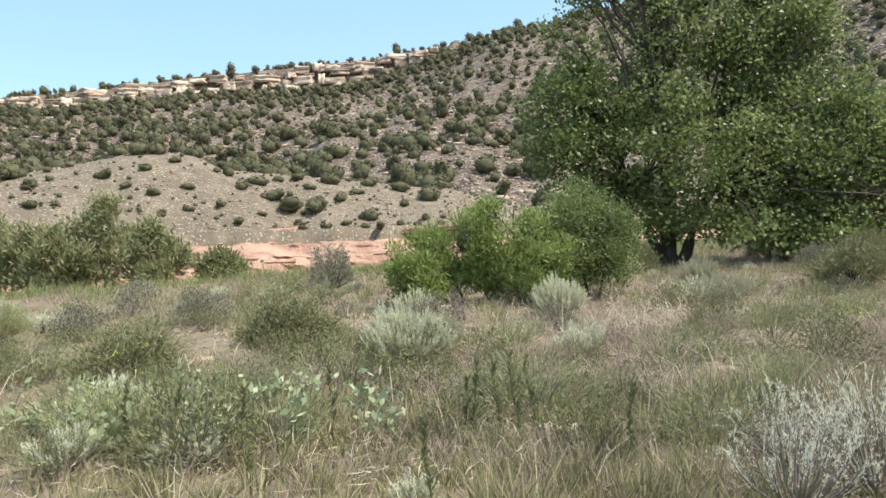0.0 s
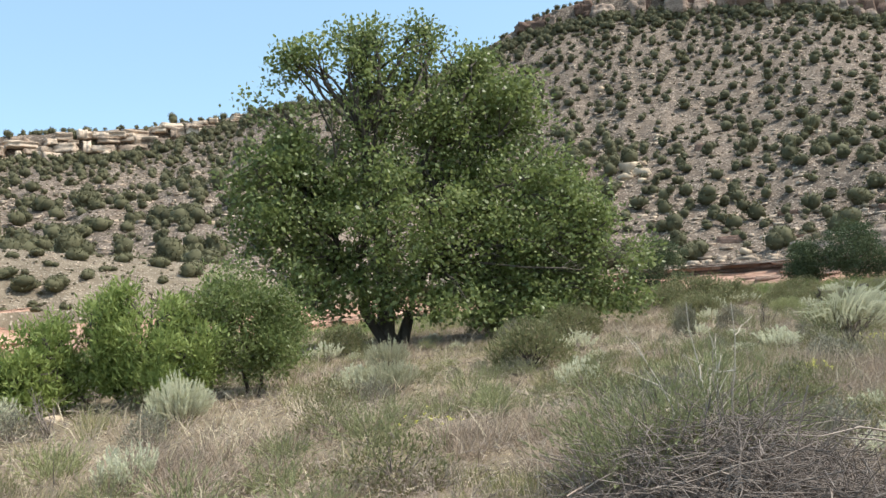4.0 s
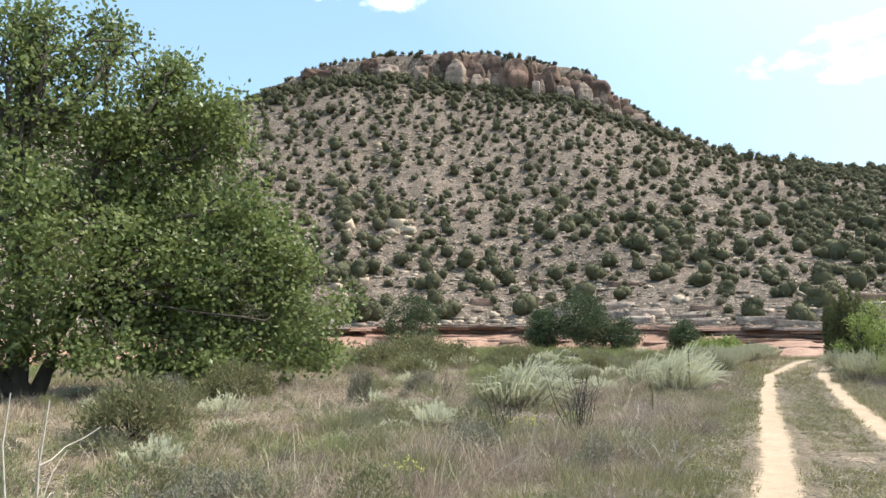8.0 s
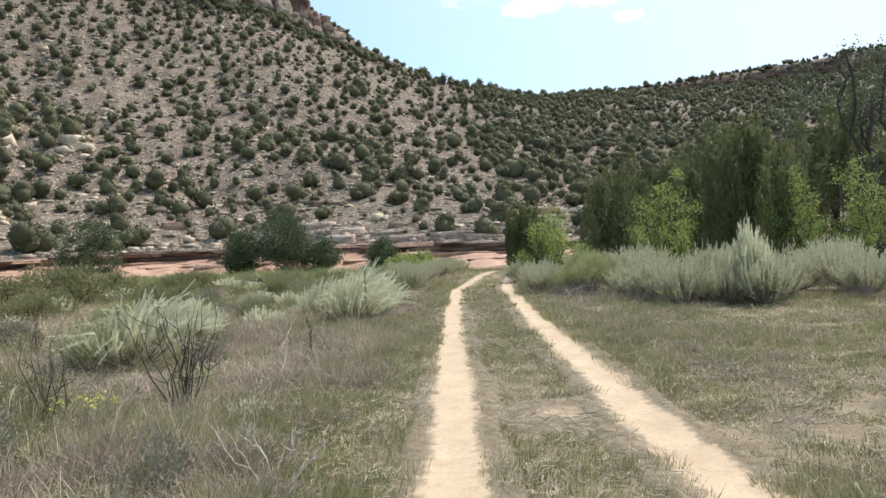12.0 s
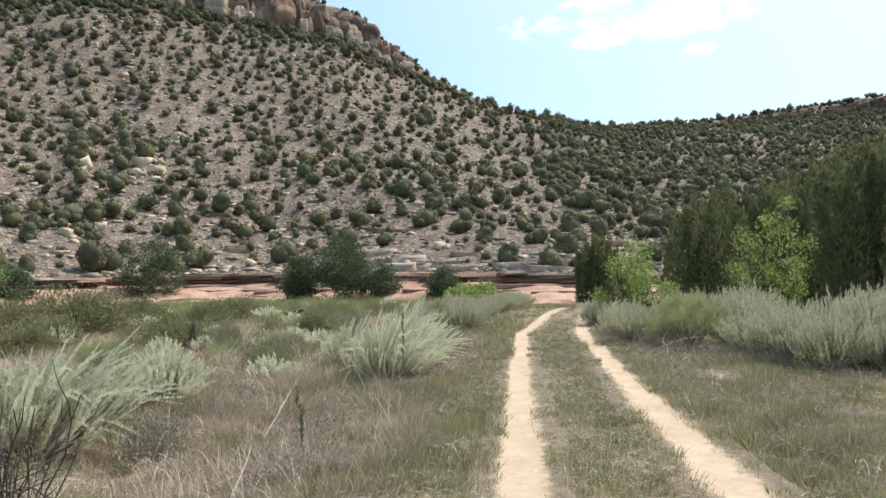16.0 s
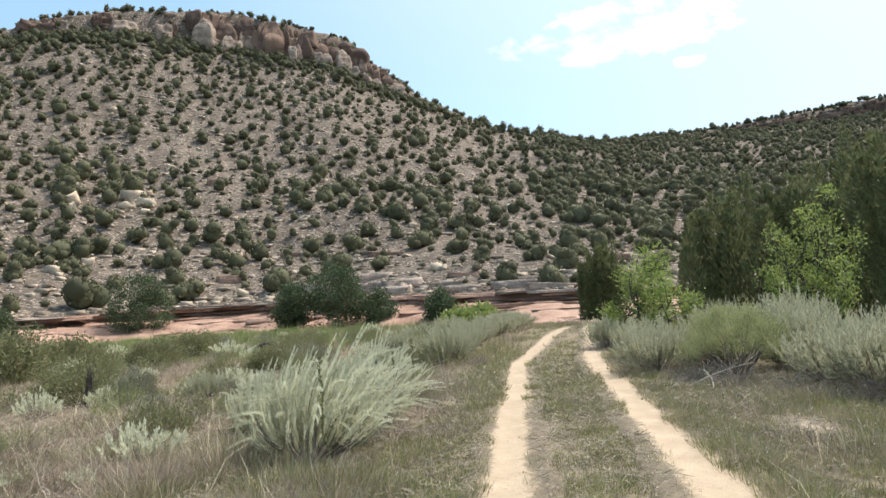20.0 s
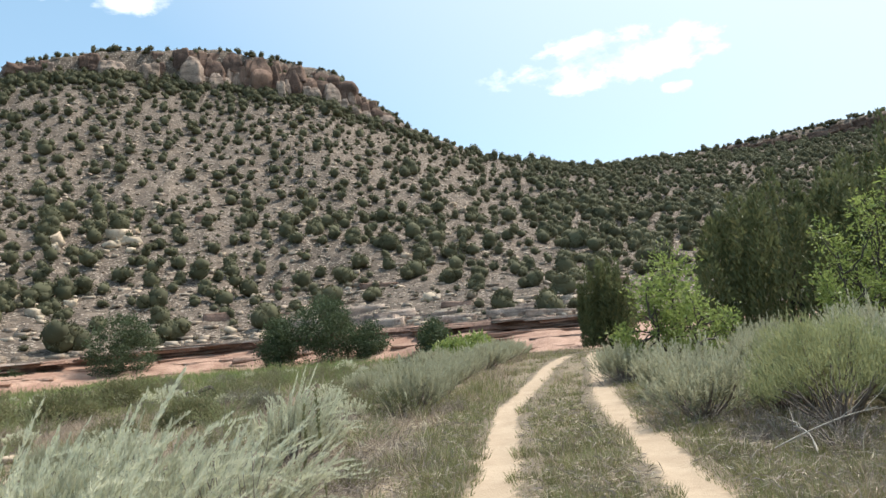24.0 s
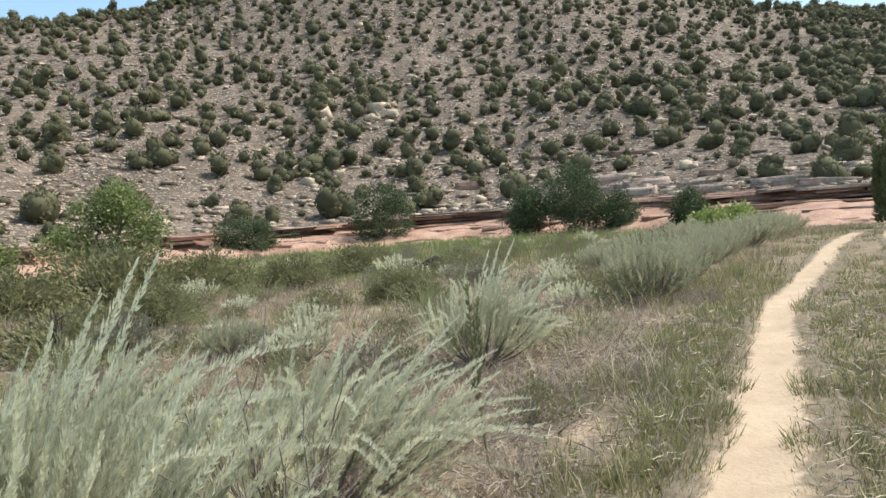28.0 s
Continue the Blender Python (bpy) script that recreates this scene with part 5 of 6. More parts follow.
def sage_shrub(seed, plumes, per, leaf, fat, mat, nod=0.16, lean=(0.0, 0.0), plump=0.026, reach=(0.0, 0.0)):
    """A unit sagebrush: a dome of soft plumes on stems that bend out and then up, bare wood below.
    Its leaf colour carries painted light: bright tips, shaded inner leaves.
    """
    r8 = np.random.default_rng(seed)
    a, q = r8.uniform(0, 6.283, plumes), np.sqrt(r8.uniform(size=plumes))
    out = np.stack([np.cos(a), np.sin(a), 0 * a], 1)
    clump = 0.82 + 0.30 * vnoise(np.cos(a) * q * 3 + seed, np.sin(a) * q * 3, seed)
    top = np.sqrt(1 - (0.86 * q) ** 2) * clump * r8.uniform(0.80, 1.08, plumes)
    tip = out * (q * 0.92)[:, None] + np.stack([0 * a, 0 * a, np.maximum(top, 0.24)], 1) + r8.normal(size=(plumes, 3)) * 0.04
    tip[:, :2] += np.array(lean) * tip[:, 2:3] ** 2
    long = r8.uniform(size=plumes) < reach[0]
    tip = tip * np.where(long, 1.0 + reach[1], 1.0 - 0.3 * reach[1])[:, None]
    tip[:, :2] += np.array(lean) * (0.6 * long * tip[:, 2])[:, None]
    foot = out * (0.10 * q)[:, None]
    bend = out * (q * 0.86)[:, None] + np.stack([0 * a, 0 * a, 0.42 * tip[:, 2]], 1)
    droop = (r8.uniform(size=plumes) ** 2 * nod)[:, None]
    low = 0.34 + 0.16 * (1 - q)
    t = low[:, None] + (1 - low)[:, None] * r8.uniform(size=(plumes, per)) ** 0.9
    over = np.clip(t - 0.78, 0, 1) ** 1.5 * 9
    p = bent_stems(foot, bend, tip, t) + over[..., None] * (out * droop - (0, 0, 0.5) * droop)[:, None]
    ahead = unit(bent_stems(foot, bend, tip, t + 0.02) - bent_stems(foot, bend, tip, t)).reshape(-1, 3)
    p, t = p.reshape(-1, 3), t.reshape(-1, 1)
    side = unit(np.cross(ahead, r8.normal(size=ahead.shape)))
    body = np.interp(t[:, 0], [0.3, 0.6, 0.9, 1.0], [1.0, 1.0, 0.75, 0.25])[:, None]
    p = p + side * body * r8.uniform(0, plump, (len(p), 1))
    d = unit(ahead + side * r8.uniform(0.3, 0.9, (len(p), 1)) * body * min(1.0, plump / 0.022))
    w = unit(np.cross(d, r8.normal(size=d.shape)))
    ln = leaf * r8.uniform(0.6, 1.3, (len(p), 1)) * (0.55 + 0.45 * body)
    v = np.stack([p - w * ln * fat, p + w * ln * fat, p + d * ln], 1).reshape(-1, 3)
    v[:, 2] = np.maximum(v[:, 2], 0.01)
    # random tone per plume, plus painted light: tips bright, inner leaves dark
    plume_light = np.repeat(r8.uniform(size=plumes), per) * 0.45 + 0.6 * np.clip((t[:, 0] - 0.5) / 0.45, 0, 1)
    # long outer plumes painted as lit, the shorter ones beneath as shaded
    plume_light = np.where(np.repeat(long, per), plume_light + 0.35, plume_light - 2.0 * reach[1])
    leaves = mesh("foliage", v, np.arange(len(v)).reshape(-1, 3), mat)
    leaves.attributes.new("tone", "FLOAT", "POINT").data.foreach_set("value", np.repeat(plume_light, 3).astype(np.float32))
    c = bent_stems(foot, bend, tip, np.repeat(np.linspace(0, 0.7, 5)[None], plumes, 0))
    wood = [mesh("stem", *tubes(c[k:k + 1], [np.linspace(0.022, 0.006, 5)], 4), M["twig"]) for k in range(6)]
    wood.append(mesh("woody_base", *tubes(c[6:36], [np.linspace(0.020, 0.006, 5)] * 30, 3), M["twig"]))
    return leaves, wood


def dome_shrub(seed, clusters, per, leaf, fat, mat, up=0.7, puff=0.10, low=0.16, wood=M["twig"], floor=0.0):
    """A unit bush: small leaves in clusters over a lumpy dome, with forked wood inside."""
    r8 = np.random.default_rng(seed)
    d = unit(r8.normal(size=(clusters, 3)))
    d[:, 2] = floor + (1 - floor) * np.abs(d[:, 2])
    k = (0.72 + 0.4 * vnoise(d[:, 0] * 2.2 + seed, d[:, 1] * 2.2 + d[:, 2], seed)) * r8.uniform(0.62, 1.0, clusters)
    c = d * k[:, None] * (0.95, 0.95, 1.0) + (0, 0, low * 0.5)
    p = np.repeat(c, per, 0) + r8.normal(size=(clusters * per, 3)) * puff
    out = unit(np.repeat(d, per, 0) * 0.7 + (0, 0, up) + r8.normal(size=p.shape) * 0.5)
    w = unit(np.cross(out, r8.normal(size=out.shape)))
    ln = leaf * r8.uniform(0.6, 1.3, (len(p), 1))
    v = np.stack([p - w * ln * fat, p + w * ln * fat, p + out * ln], 1).reshape(-1, 3)
    v[:, 2] = np.maximum(v[:, 2], 0.01)
    paths = [limb(e * (0.08, 0.08, 0), e, 0.05, r8, 5) for e in c[:38]]
    stems = [mesh("stem", *tubes([p], [np.linspace(0.020, 0.005, 5)], 4), wood) for p in paths[:4]]
    stems.append(mesh("woody_base", *tubes(paths[4:], [np.linspace(0.016, 0.004, 5)] * 34, 3), wood))
    return mesh("foliage", v, np.arange(len(v)).reshape(-1, 3), mat), stems


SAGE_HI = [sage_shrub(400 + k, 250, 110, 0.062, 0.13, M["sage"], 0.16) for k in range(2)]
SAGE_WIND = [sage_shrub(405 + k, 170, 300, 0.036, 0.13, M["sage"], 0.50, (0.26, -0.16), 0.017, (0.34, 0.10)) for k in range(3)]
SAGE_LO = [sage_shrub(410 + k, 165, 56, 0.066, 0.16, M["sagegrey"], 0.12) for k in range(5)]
RABBIT = [dome_shrub(420 + k, 210, 54, 0.055, 0.12, M["rabbit"], 0.9, 0.060, 0.3, M["twig"], 0.28) for k in range(2)]
OLIVE = [dome_shrub(430 + k, 150, 34, 0.085, 0.20, M["olive"], 0.6, 0.10, 0.16, M["darktwig"]) for k in range(3)]
GREY = [dome_shrub(440 + k, 120, 36, 0.07, 0.22, M["greyleaf"], 0.4, 0.09, 0.2, M["darktwig"]) for k in range(2)]
WEED = [plume_shrub(450 + k, 240, 26, 0.07, M["weed"], 0.3, 58) for k in range(2)]
SEED = [sage_shrub(460, 44, 70, 0.030, 0.22, M["paleseed"], 0.55, (0.30, 0.1)), dome_shrub(461, 70, 18, 0.06, 0.10, M["twig"], 0.5, 0.12)]


def shrub(name, label, group, shapes, k, x, y, h, r):
    ob = root(name, (x, y, float(ground_z(x, y)) - 0.01), (k * 2.399) % 6.283 if shapes is not SAGE_WIND else k * 0.31 - 0.6)
    ob.scale = (r, r, h * 0.9)
    tagged(ob, label, "shrub", group)
    leaves, twigs = shapes[k % len(shapes)]
    if h < 0.5:
        twigs = twigs[:2] + [p for p in twigs if p.name.startswith("woody")]
    part("foliage", leaves, ob)
    for piece in twigs:
        if piece.name.startswith("stem"):
            part("stem", piece, ob)
        else:
            tagged(part("woody_base", piece, ob), kind="stuff")
    return ob


r13 = np.random.default_rng(363)
shoots = []
for k in range(34):
    x, y = r13.uniform(-1.75, 1.6), r13.normal() * 0.45
    top = (2.15 - 0.55 * abs(x + 0.1)) * r13.uniform(0.62, 1.08)
    for u in (0.3, 0.58, 0.85):
        shoots.append((x * (0.75 + 0.3 * u), y * (0.7 + 0.4 * u), top * u, 0.20 * (1.3 - 0.7 * u), 0.20 * (1.3 - 0.7 * u), top * 0.17))
leafy("willow_bush", (1.3, 14.1, -0.02), "bright green bushy willow thicket in the dry grass", "bush", shoots,
      [(0, 0, -0.4, 0, 1.6, 0.03), (0.2, 0, 0.5, 0, 1.8, 0.03), (0.4, 0, 1.2, 0, 1.5, 0.03), (-0.4, 0, -1.2, 0.1, 1.3, 0.025)], None, 900, 40, 0.045, M["willow"], M["bark"], 361, 0.11, -0.9, 2.5, "willows in the meadow", 0.15, 0, 0.16)
leafy("willow_bush", (3.1, 14.5, -0.02), "darker green willow bush with light leaves beside the bright thicket", "bush",
      [(0, 0, 1.5, 0.9, 0.8, 0.8), (0.7, 0.2, 1.2, 0.7, 0.7, 0.8), (-0.5, -0.2, 1.0, 0.6, 0.6, 0.8), (0.5, -0.3, 0.6, 0.8, 0.5, 0.5)],
      [(0, 0, 0, 0, 1.8, 0.03), (0.2, 0, 0.6, 0.1, 1.5, 0.03)], None, 520, 40, 0.050, M["cottonwood"], M["bark"], 362, 0.13, -0.4, 1.5, "willows in the meadow", 0.4, 3, 0.26)
for k, (x, y, h, w) in enumerate([(-12.5, 36, 3.3, 1.8), (-15.5, 37.5, 4.6, 2.2), (-19, 38, 3.8, 2.2), (-22.5, 40, 4.2, 2.4), (-26.5, 43, 3.4, 2.6), (-9.9, 38, 1.6, 1.2), (-30, 44, 3.0, 2.4), (-17.2, 36.4, 3.4, 1.9), (-24.2, 40.8, 3.2, 2.1), (-34, 47, 2.6, 2.4)]):
    leafy("tamarisk", (x, y, float(ground_z(x, y)) - 0.05), "feathery olive-green tamarisk at the meadow's edge", "bush",
          [(0, 0, h * 0.62, w * 0.6, w * 0.5, h * 0.34), (-w * 0.5, 0, h * 0.45, w * 0.5, w * 0.5, h * 0.36), (w * 0.5, 0.1, h * 0.42, w * 0.5, w * 0.5, h * 0.34), (w * 0.1, 0, h * 0.84, w * 0.35, w * 0.3, h * 0.2), (0, -0.3, h * 0.25, w * 0.8, w * 0.5, h * 0.22)],
          [(0, 0, 0, 0, h * 0.8, 0.05), (0.2, 0, w * 0.5, 0, h * 0.6, 0.04), (-0.2, 0, -w * 0.5, 0, h * 0.6, 0.04)], None, 150, 30, 0.13, M["tamarisk"], M["bark"], 366 + k, 0.22, -0.7, 2.4, "tamarisks by the river", 0.3, 2, 0.22)

# silver sagebrush: x, y, height, radius; the first ones stand closest to the walk
SAGE_NEAR = [(20.65, 14.15, 1.2, 0.8), (21.45, 14.75, 1.2, 0.8), (22.6, 15.3, 0.95, 0.85), (21.6, 15.9, 1.0, 0.7), (25.4, 17.7, 1.05, 0.7)]
SAGE_LEFT = [(29.6, 19.3, 1.15, 0.75), (30.7, 20.1, 1.1, 0.75), (31.9, 20.6, 0.95, 0.6), (34.0, 22.0, 0.95, 0.75), (35.8, 22.9, 1.0, 0.8), (38.0, 24.3, 1.0, 0.9), (40.5, 25.2, 1.1, 1.1), (43.5, 26.6, 1.1, 1.1),
             (47, 28.5, 1.1, 1.2), (17.5, 15.4, 0.8, 0.65), (37.5, 26.6, 0.9, 0.9), (42.5, 29.0, 0.9, 1.0), (24.0, 20.7, 0.65, 0.5), (51.0, 31.5, 1.1, 1.3), (33.6, 24.2, 0.8, 0.7)]
SAGE_RIGHT = [(26.9, 9.9, 1.05, 0.85), (28.6, 13.8, 0.95, 0.75), (33.9, 17.2, 0.95, 0.7), (31.2, 15.0, 1.0, 0.8), (30.0, 11.4, 1.15, 0.95), (28.6, 8.0, 1.1, 0.95), (29.5, 6.0, 1.15, 1.0), (28.9, 4.2, 1.0, 0.85),
              (32.5, 9.3, 1.2, 1.0), (33.0, 12.6, 1.2, 1.0), (36.5, 15.0, 1.1, 0.9), (35.5, 13.0, 1.3, 1.0), (32.0, 6.6, 1.25, 1.0), (31.8, 3.8, 1.1, 0.9), (30.6, 1.6, 1.0, 0.9), (35.0, 9.6, 1.3, 1.0), (27.4, 7.4, 1.0, 0.7),
              (38.0, 17.6, 1.0, 0.8), (34.0, 4.5, 1.3, 1.0), (36.0, 7.0, 1.3, 1.0)]
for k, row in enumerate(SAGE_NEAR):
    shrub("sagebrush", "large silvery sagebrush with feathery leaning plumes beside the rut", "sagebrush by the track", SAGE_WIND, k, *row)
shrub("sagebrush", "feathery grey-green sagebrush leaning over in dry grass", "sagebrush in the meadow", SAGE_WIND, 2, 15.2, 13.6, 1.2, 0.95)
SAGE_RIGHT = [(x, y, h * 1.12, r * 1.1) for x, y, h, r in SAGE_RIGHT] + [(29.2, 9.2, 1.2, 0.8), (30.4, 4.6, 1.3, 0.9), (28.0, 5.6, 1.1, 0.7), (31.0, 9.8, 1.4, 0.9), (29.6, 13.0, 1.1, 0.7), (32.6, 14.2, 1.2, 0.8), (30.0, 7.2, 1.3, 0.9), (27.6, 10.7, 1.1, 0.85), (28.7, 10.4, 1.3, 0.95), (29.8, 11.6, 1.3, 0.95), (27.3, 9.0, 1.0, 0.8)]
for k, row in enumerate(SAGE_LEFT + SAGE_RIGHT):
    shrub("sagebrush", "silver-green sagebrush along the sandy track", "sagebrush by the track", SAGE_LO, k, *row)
shrub("sagebrush", "tall silvery sagebrush rising over the others", "sagebrush by the track", SAGE_HI, 1, 26.9, 7.8, 1.95, 0.55)
for k, row in enumerate([(27.3, 8.7, 1.55, 0.7), (26.1, 9.1, 1.2, 0.75), (26.3, 7.4, 1.25, 0.7), (27.9, 7.4, 1.4, 0.8), (26.4, 8.2, 1.1, 0.6)]):
    shrub("sagebrush", "bushy silver-green sagebrush beside the dry grass", "sagebrush by the track", SAGE_LO, k, *row)
shrub("sagebrush", "small pale sagebrush before the willow thicket", "sagebrush in the meadow", SAGE_LO, 0, 2.1, 12.2, 0.62, 0.42)
shrub("sagebrush", "spiky pale sagebrush in dry grass", "sagebrush in the meadow", SAGE_LO, 2, 5.3, 13.1, 0.72, 0.6)
shrub("sagebrush", "spiky pale sagebrush near the cottonwood", "sagebrush in the meadow", SAGE_LO, 1, 6.2, 16.8, 0.7, 0.55)
shrub("sagebrush", "pale sagebrush clump in the meadow", "sagebrush in the meadow", SAGE_LO, 0, -0.25, 8.9, 0.72, 0.45)
shrub("sagebrush", "pale sagebrush clump in the meadow", "sagebrush in the meadow", SAGE_LO, 1, 0.15, 9.2, 0.6, 0.4)

for k, row in enumerate([(-0.2, 8.7, 0.75, 0.6), (-6.97, 12.3, 0.75, 0.7), (2.2, 12.1, 0.72, 0.5), (17.5, 15.3, 0.8, 0.7)]):
    shrub("sagebrush", "pale silvery sagebrush with feathery plumes in the meadow", "sagebrush in the meadow", SAGE_HI, k, *row)
for k, row in enumerate([(28.2, 12.2, 1.3, 1.05), (29.3, 12.7, 1.15, 0.85), (-6.7, 12.1, 0.7, 0.6), (-8.6, 14.0, 0.7, 0.6), (19.0, 19.5, 0.6, 0.6)]):
    shrub("rabbitbrush", "yellowish-green rabbitbrush with grey woody base", "rabbitbrush", RABBIT, k, *row)
for k, row in enumerate([(8.4, 14.4, 1.05, 0.95), (-3.1, 8.0, 0.6, 0.65), (-1.9, 10.6, 0.65, 0.8), (-5.5, 8.4, 0.6, 0.6), (11.7, 19.3, 1.0, 1.0), (24.6, 31.5, 1.6, 1.9), (22.2, 31.0, 1.25, 1.4), (27.0, 32.0, 1.25, 1.4), (21.0, 26.0, 0.9, 1.1), (19.6, 33.0, 1.2, 1.5), (28.5, 30.0, 1.0, 1.0), (-2.0, 11.0, 0.6, 0.7), (11.5, 24.5, 1.0, 0.9), (18.0, 30.5, 1.0, 1.3),
                         (32.0, 33.0, 1.0, 1.2), (14.5, 29.0, 1.2, 1.2), (20.0, 25.0, 0.8, 0.9), (6.0, 21.0, 0.8, 0.8), (11.0, 21.5, 0.8, 0.8), (4.0, 19.0, 0.8, 0.7), (28.2, 24.0, 0.7, 0.8), (24.2, 25.5, 0.8, 0.9), (22.6, 22.6, 0.8, 0.9)]):
    shrub("olive_shrub", "olive-green bushy shrub in the dry meadow", "shrubs in the meadow", OLIVE, k, *row)
for k, row in enumerate([(-2.35, 20.2, 1.25, 0.72), (13.2, 22.6, 0.95, 0.7), (13.4, 16.6, 0.85, 0.35), (-3.9, 13.5, 0.6, 0.6), (16.0, 18.2, 0.6, 0.5), (22.9, 21.3, 0.7, 0.5), (10.2, 19.2, 0.7, 0.5)]):
    shrub("grey_shrub", "dark grey-leaved shrub standing in dry grass", "grey shrubs in the meadow", GREY, k, *row)
for k, row in enumerate([(14.9, 13.8, 0.95, 0.75), (-3.3, 8.4, 0.7, 0.75), (4.1, 8.7, 0.62, 0.55), (5.6, 5.75, 1.1, 0.85), (6.2, 5.9, 1.0, 0.7), (5.1, 5.6, 0.9, 0.6), (16.1, 14.5, 0.7, 0.6), (-5.0, 9.5, 0.5, 0.6), (0.6, 6.4, 0.45, 0.5), (-1.6, 6.6, 0.5, 0.6), (11.2, 13.0, 0.5, 0.6), (18.6, 17.2, 0.6, 0.6)]):
    shrub("green_weed", "soft green feathery weed clump in dry grass", "weed clumps", WEED, k, *row)
for k, (x, y, h, r) in enumerate([(1.75, 3.55, 0.72, 0.42), (2.25, 3.75, 0.8, 0.42), (2.7, 3.9, 0.8, 0.42), (2.1, 4.3, 0.62, 0.4)]):
    s = shrub("saltbush", "silvery white flowering saltbush beside the path", "saltbushes", SEED[:1], k, x, y, h, r)
    part("leaf_mass", SEED[1][0], s).scale = (1.0, 1.0, 0.72)


SMALL = [("green_weed", "small green weed clump in dry grass", "weed clumps", [plume_shrub(470 + k, 70, 16, 0.12, M["weed"], 0.3, 62) for k in range(3)]),
         ("olive_shrub", "small olive bush in dry grass", "shrubs in the meadow", [dome_shrub(480 + k, 60, 24, 0.09, 0.2, M["olive"], 0.7, 0.12) for k in range(3)]),
         ("grey_shrub", "small grey twiggy shrub in dry grass", "grey shrubs in the meadow", [dome_shrub(490 + k, 50, 22, 0.11, 0.2, M["greyleaf"], 0.6, 0.12) for k in range(3)]),
         ("sagebrush", "small pale sagebrush in the meadow", "sagebrush in the meadow", [sage_shrub(495 + k, 60, 24, 0.12, 0.2, M["sage"]) for k in range(3)]),
         ("rabbitbrush", "small yellowish rabbitbrush in dry grass", "rabbitbrush", [plume_shrub(498, 120, 18, 0.12, M["rabbit"], 0.15, 60)])]


def scatter_small(n, seed):
    """Small clumps over the meadow left of the track, and a few beside it."""
    r = np.random.default_rng(seed)
    done = 0
    while done < n:
        x, q = r.uniform(-14, 44), 2.2 + r.exponential(9.0)
        y = float(np.interp(x, RUT_X, RUT_L)) + q / 0.86
        near = min(math.hypot(x - px, y - py) for px, py in WALK)
        if q > 34 or near < 3.2:
            continue
        kind = SMALL[r.choice(5, p=[0.30, 0.26, 0.18, 0.16, 0.10])]
        h = r.uniform(0.18, 0.5) * (1.0 + q / 40)
        shrub(kind[0], kind[1], kind[2], kind[3], int(r.integers(30)), x, y, h, h * r.uniform(0.7, 1.2))
        done += 1


WALK = [(0.0, 0.0), (3.6, 1.3), (8.1, 3.9), (13.7, 7.4), (18.8, 10.1), (21.3, 11.9)]
scatter_small(200, 77)


def scatter_patch(n, seed, x0, x1, y0, y1, clear=3.4, shares=(0.42, 0.26, 0.14, 0.12, 0.06), high=0.6):
    r = np.random.default_rng(seed)
    done = 0
    while done < n:
        x, y = r.uniform(x0, x1), r.uniform(y0, y1)
        if lateral(x, y) < clear * 0.6 or min(math.hypot(x - px, y - py) for px, py in WALK) < clear:
            continue
        kind = SMALL[r.choice(5, p=shares)]
        h = r.uniform(high * 0.4, high)
        shrub(kind[0], kind[1], kind[2], kind[3], int(r.integers(30)), x, y, h, h * r.uniform(0.7, 1.1))
        done += 1


scatter_patch(75, 78, -10, 6, 5.5, 20)
scatter_patch(45, 80, -5, 4, 4.6, 9, 3.4, (0.7, 0.3, 0, 0, 0))
scatter_patch(70, 81, 7, 26, 5, 20, 1.7, (0.4, 0.25, 0.15, 0.1, 0.1), 0.36)
scatter_patch(40, 79, 8, 24, 12, 24)
scatter_patch(110, 83, 21, 44, 15, 36, 3.0, (0.34, 0.26, 0.12, 0.22, 0.06), 0.75)
scatter_patch(70, 82, 5, 16, 6, 15, 1.9, (0.62, 0.14, 0.24, 0, 0), 0.42)

DRY = [plume_shrub(380 + k, 110, 14, 0.15, M["drybrush"], 0.4, 78, True, 0.05, 0.1, 0.035) for k in range(4)]
for k, (x, y, h, r) in enumerate([(23.6, 15.0, 0.35, 0.4), (24.3, 15.6, 0.4, 0.45), (24.9, 16.2, 0.35, 0.4), (23.3, 14.4, 0.25, 0.35), (25.0, 15.4, 0.25, 0.35), (26.3, 17.0, 0.35, 0.4), (22.2, 13.6, 0.25, 0.35), (13.2, 9.8, 0.3, 0.5), (14.2, 10.1, 0.35, 0.5),
                                  (12.4, 10.2, 0.3, 0.45), (13.6, 11.2, 0.35, 0.5), (18.6, 13.2, 0.3, 0.5), (19.2, 13.0, 0.25, 0.4), (18.0, 12.6, 0.25, 0.45), (17.0, 12.0, 0.25, 0.4), (16.0, 11.2, 0.3, 0.45), (15.0, 10.4, 0.3, 0.45), (11.2, 8.6, 0.25, 0.45),
                                  (26.4, 11.0, 0.4, 0.5), (26.9, 11.9, 0.5, 0.6), (27.5, 12.5, 0.5, 0.6), (27.2, 11.0, 0.5, 0.6), (26.7, 10.2, 0.45, 0.5), (28.2, 13.2, 0.4, 0.5), (26.0, 10.6, 0.3, 0.4), (27.9, 13.0, 0.35, 0.4), (27.0, 9.0, 0.35, 0.5), (25.9, 9.4, 0.3, 0.4), (9.6, 9.0, 0.3, 0.5), (7.6, 7.4, 0.3, 0.5), (4.0, 6.0, 0.35, 0.5), (2.2, 6.4, 0.3, 0.45), (10.6, 11.4, 0.35, 0.5)]):
    shrub("dry_brush", "grey dry tangled brush low in the grass", "dry brush", DRY, k, x, y, h, r)


r11 = np.random.default_rng(381)
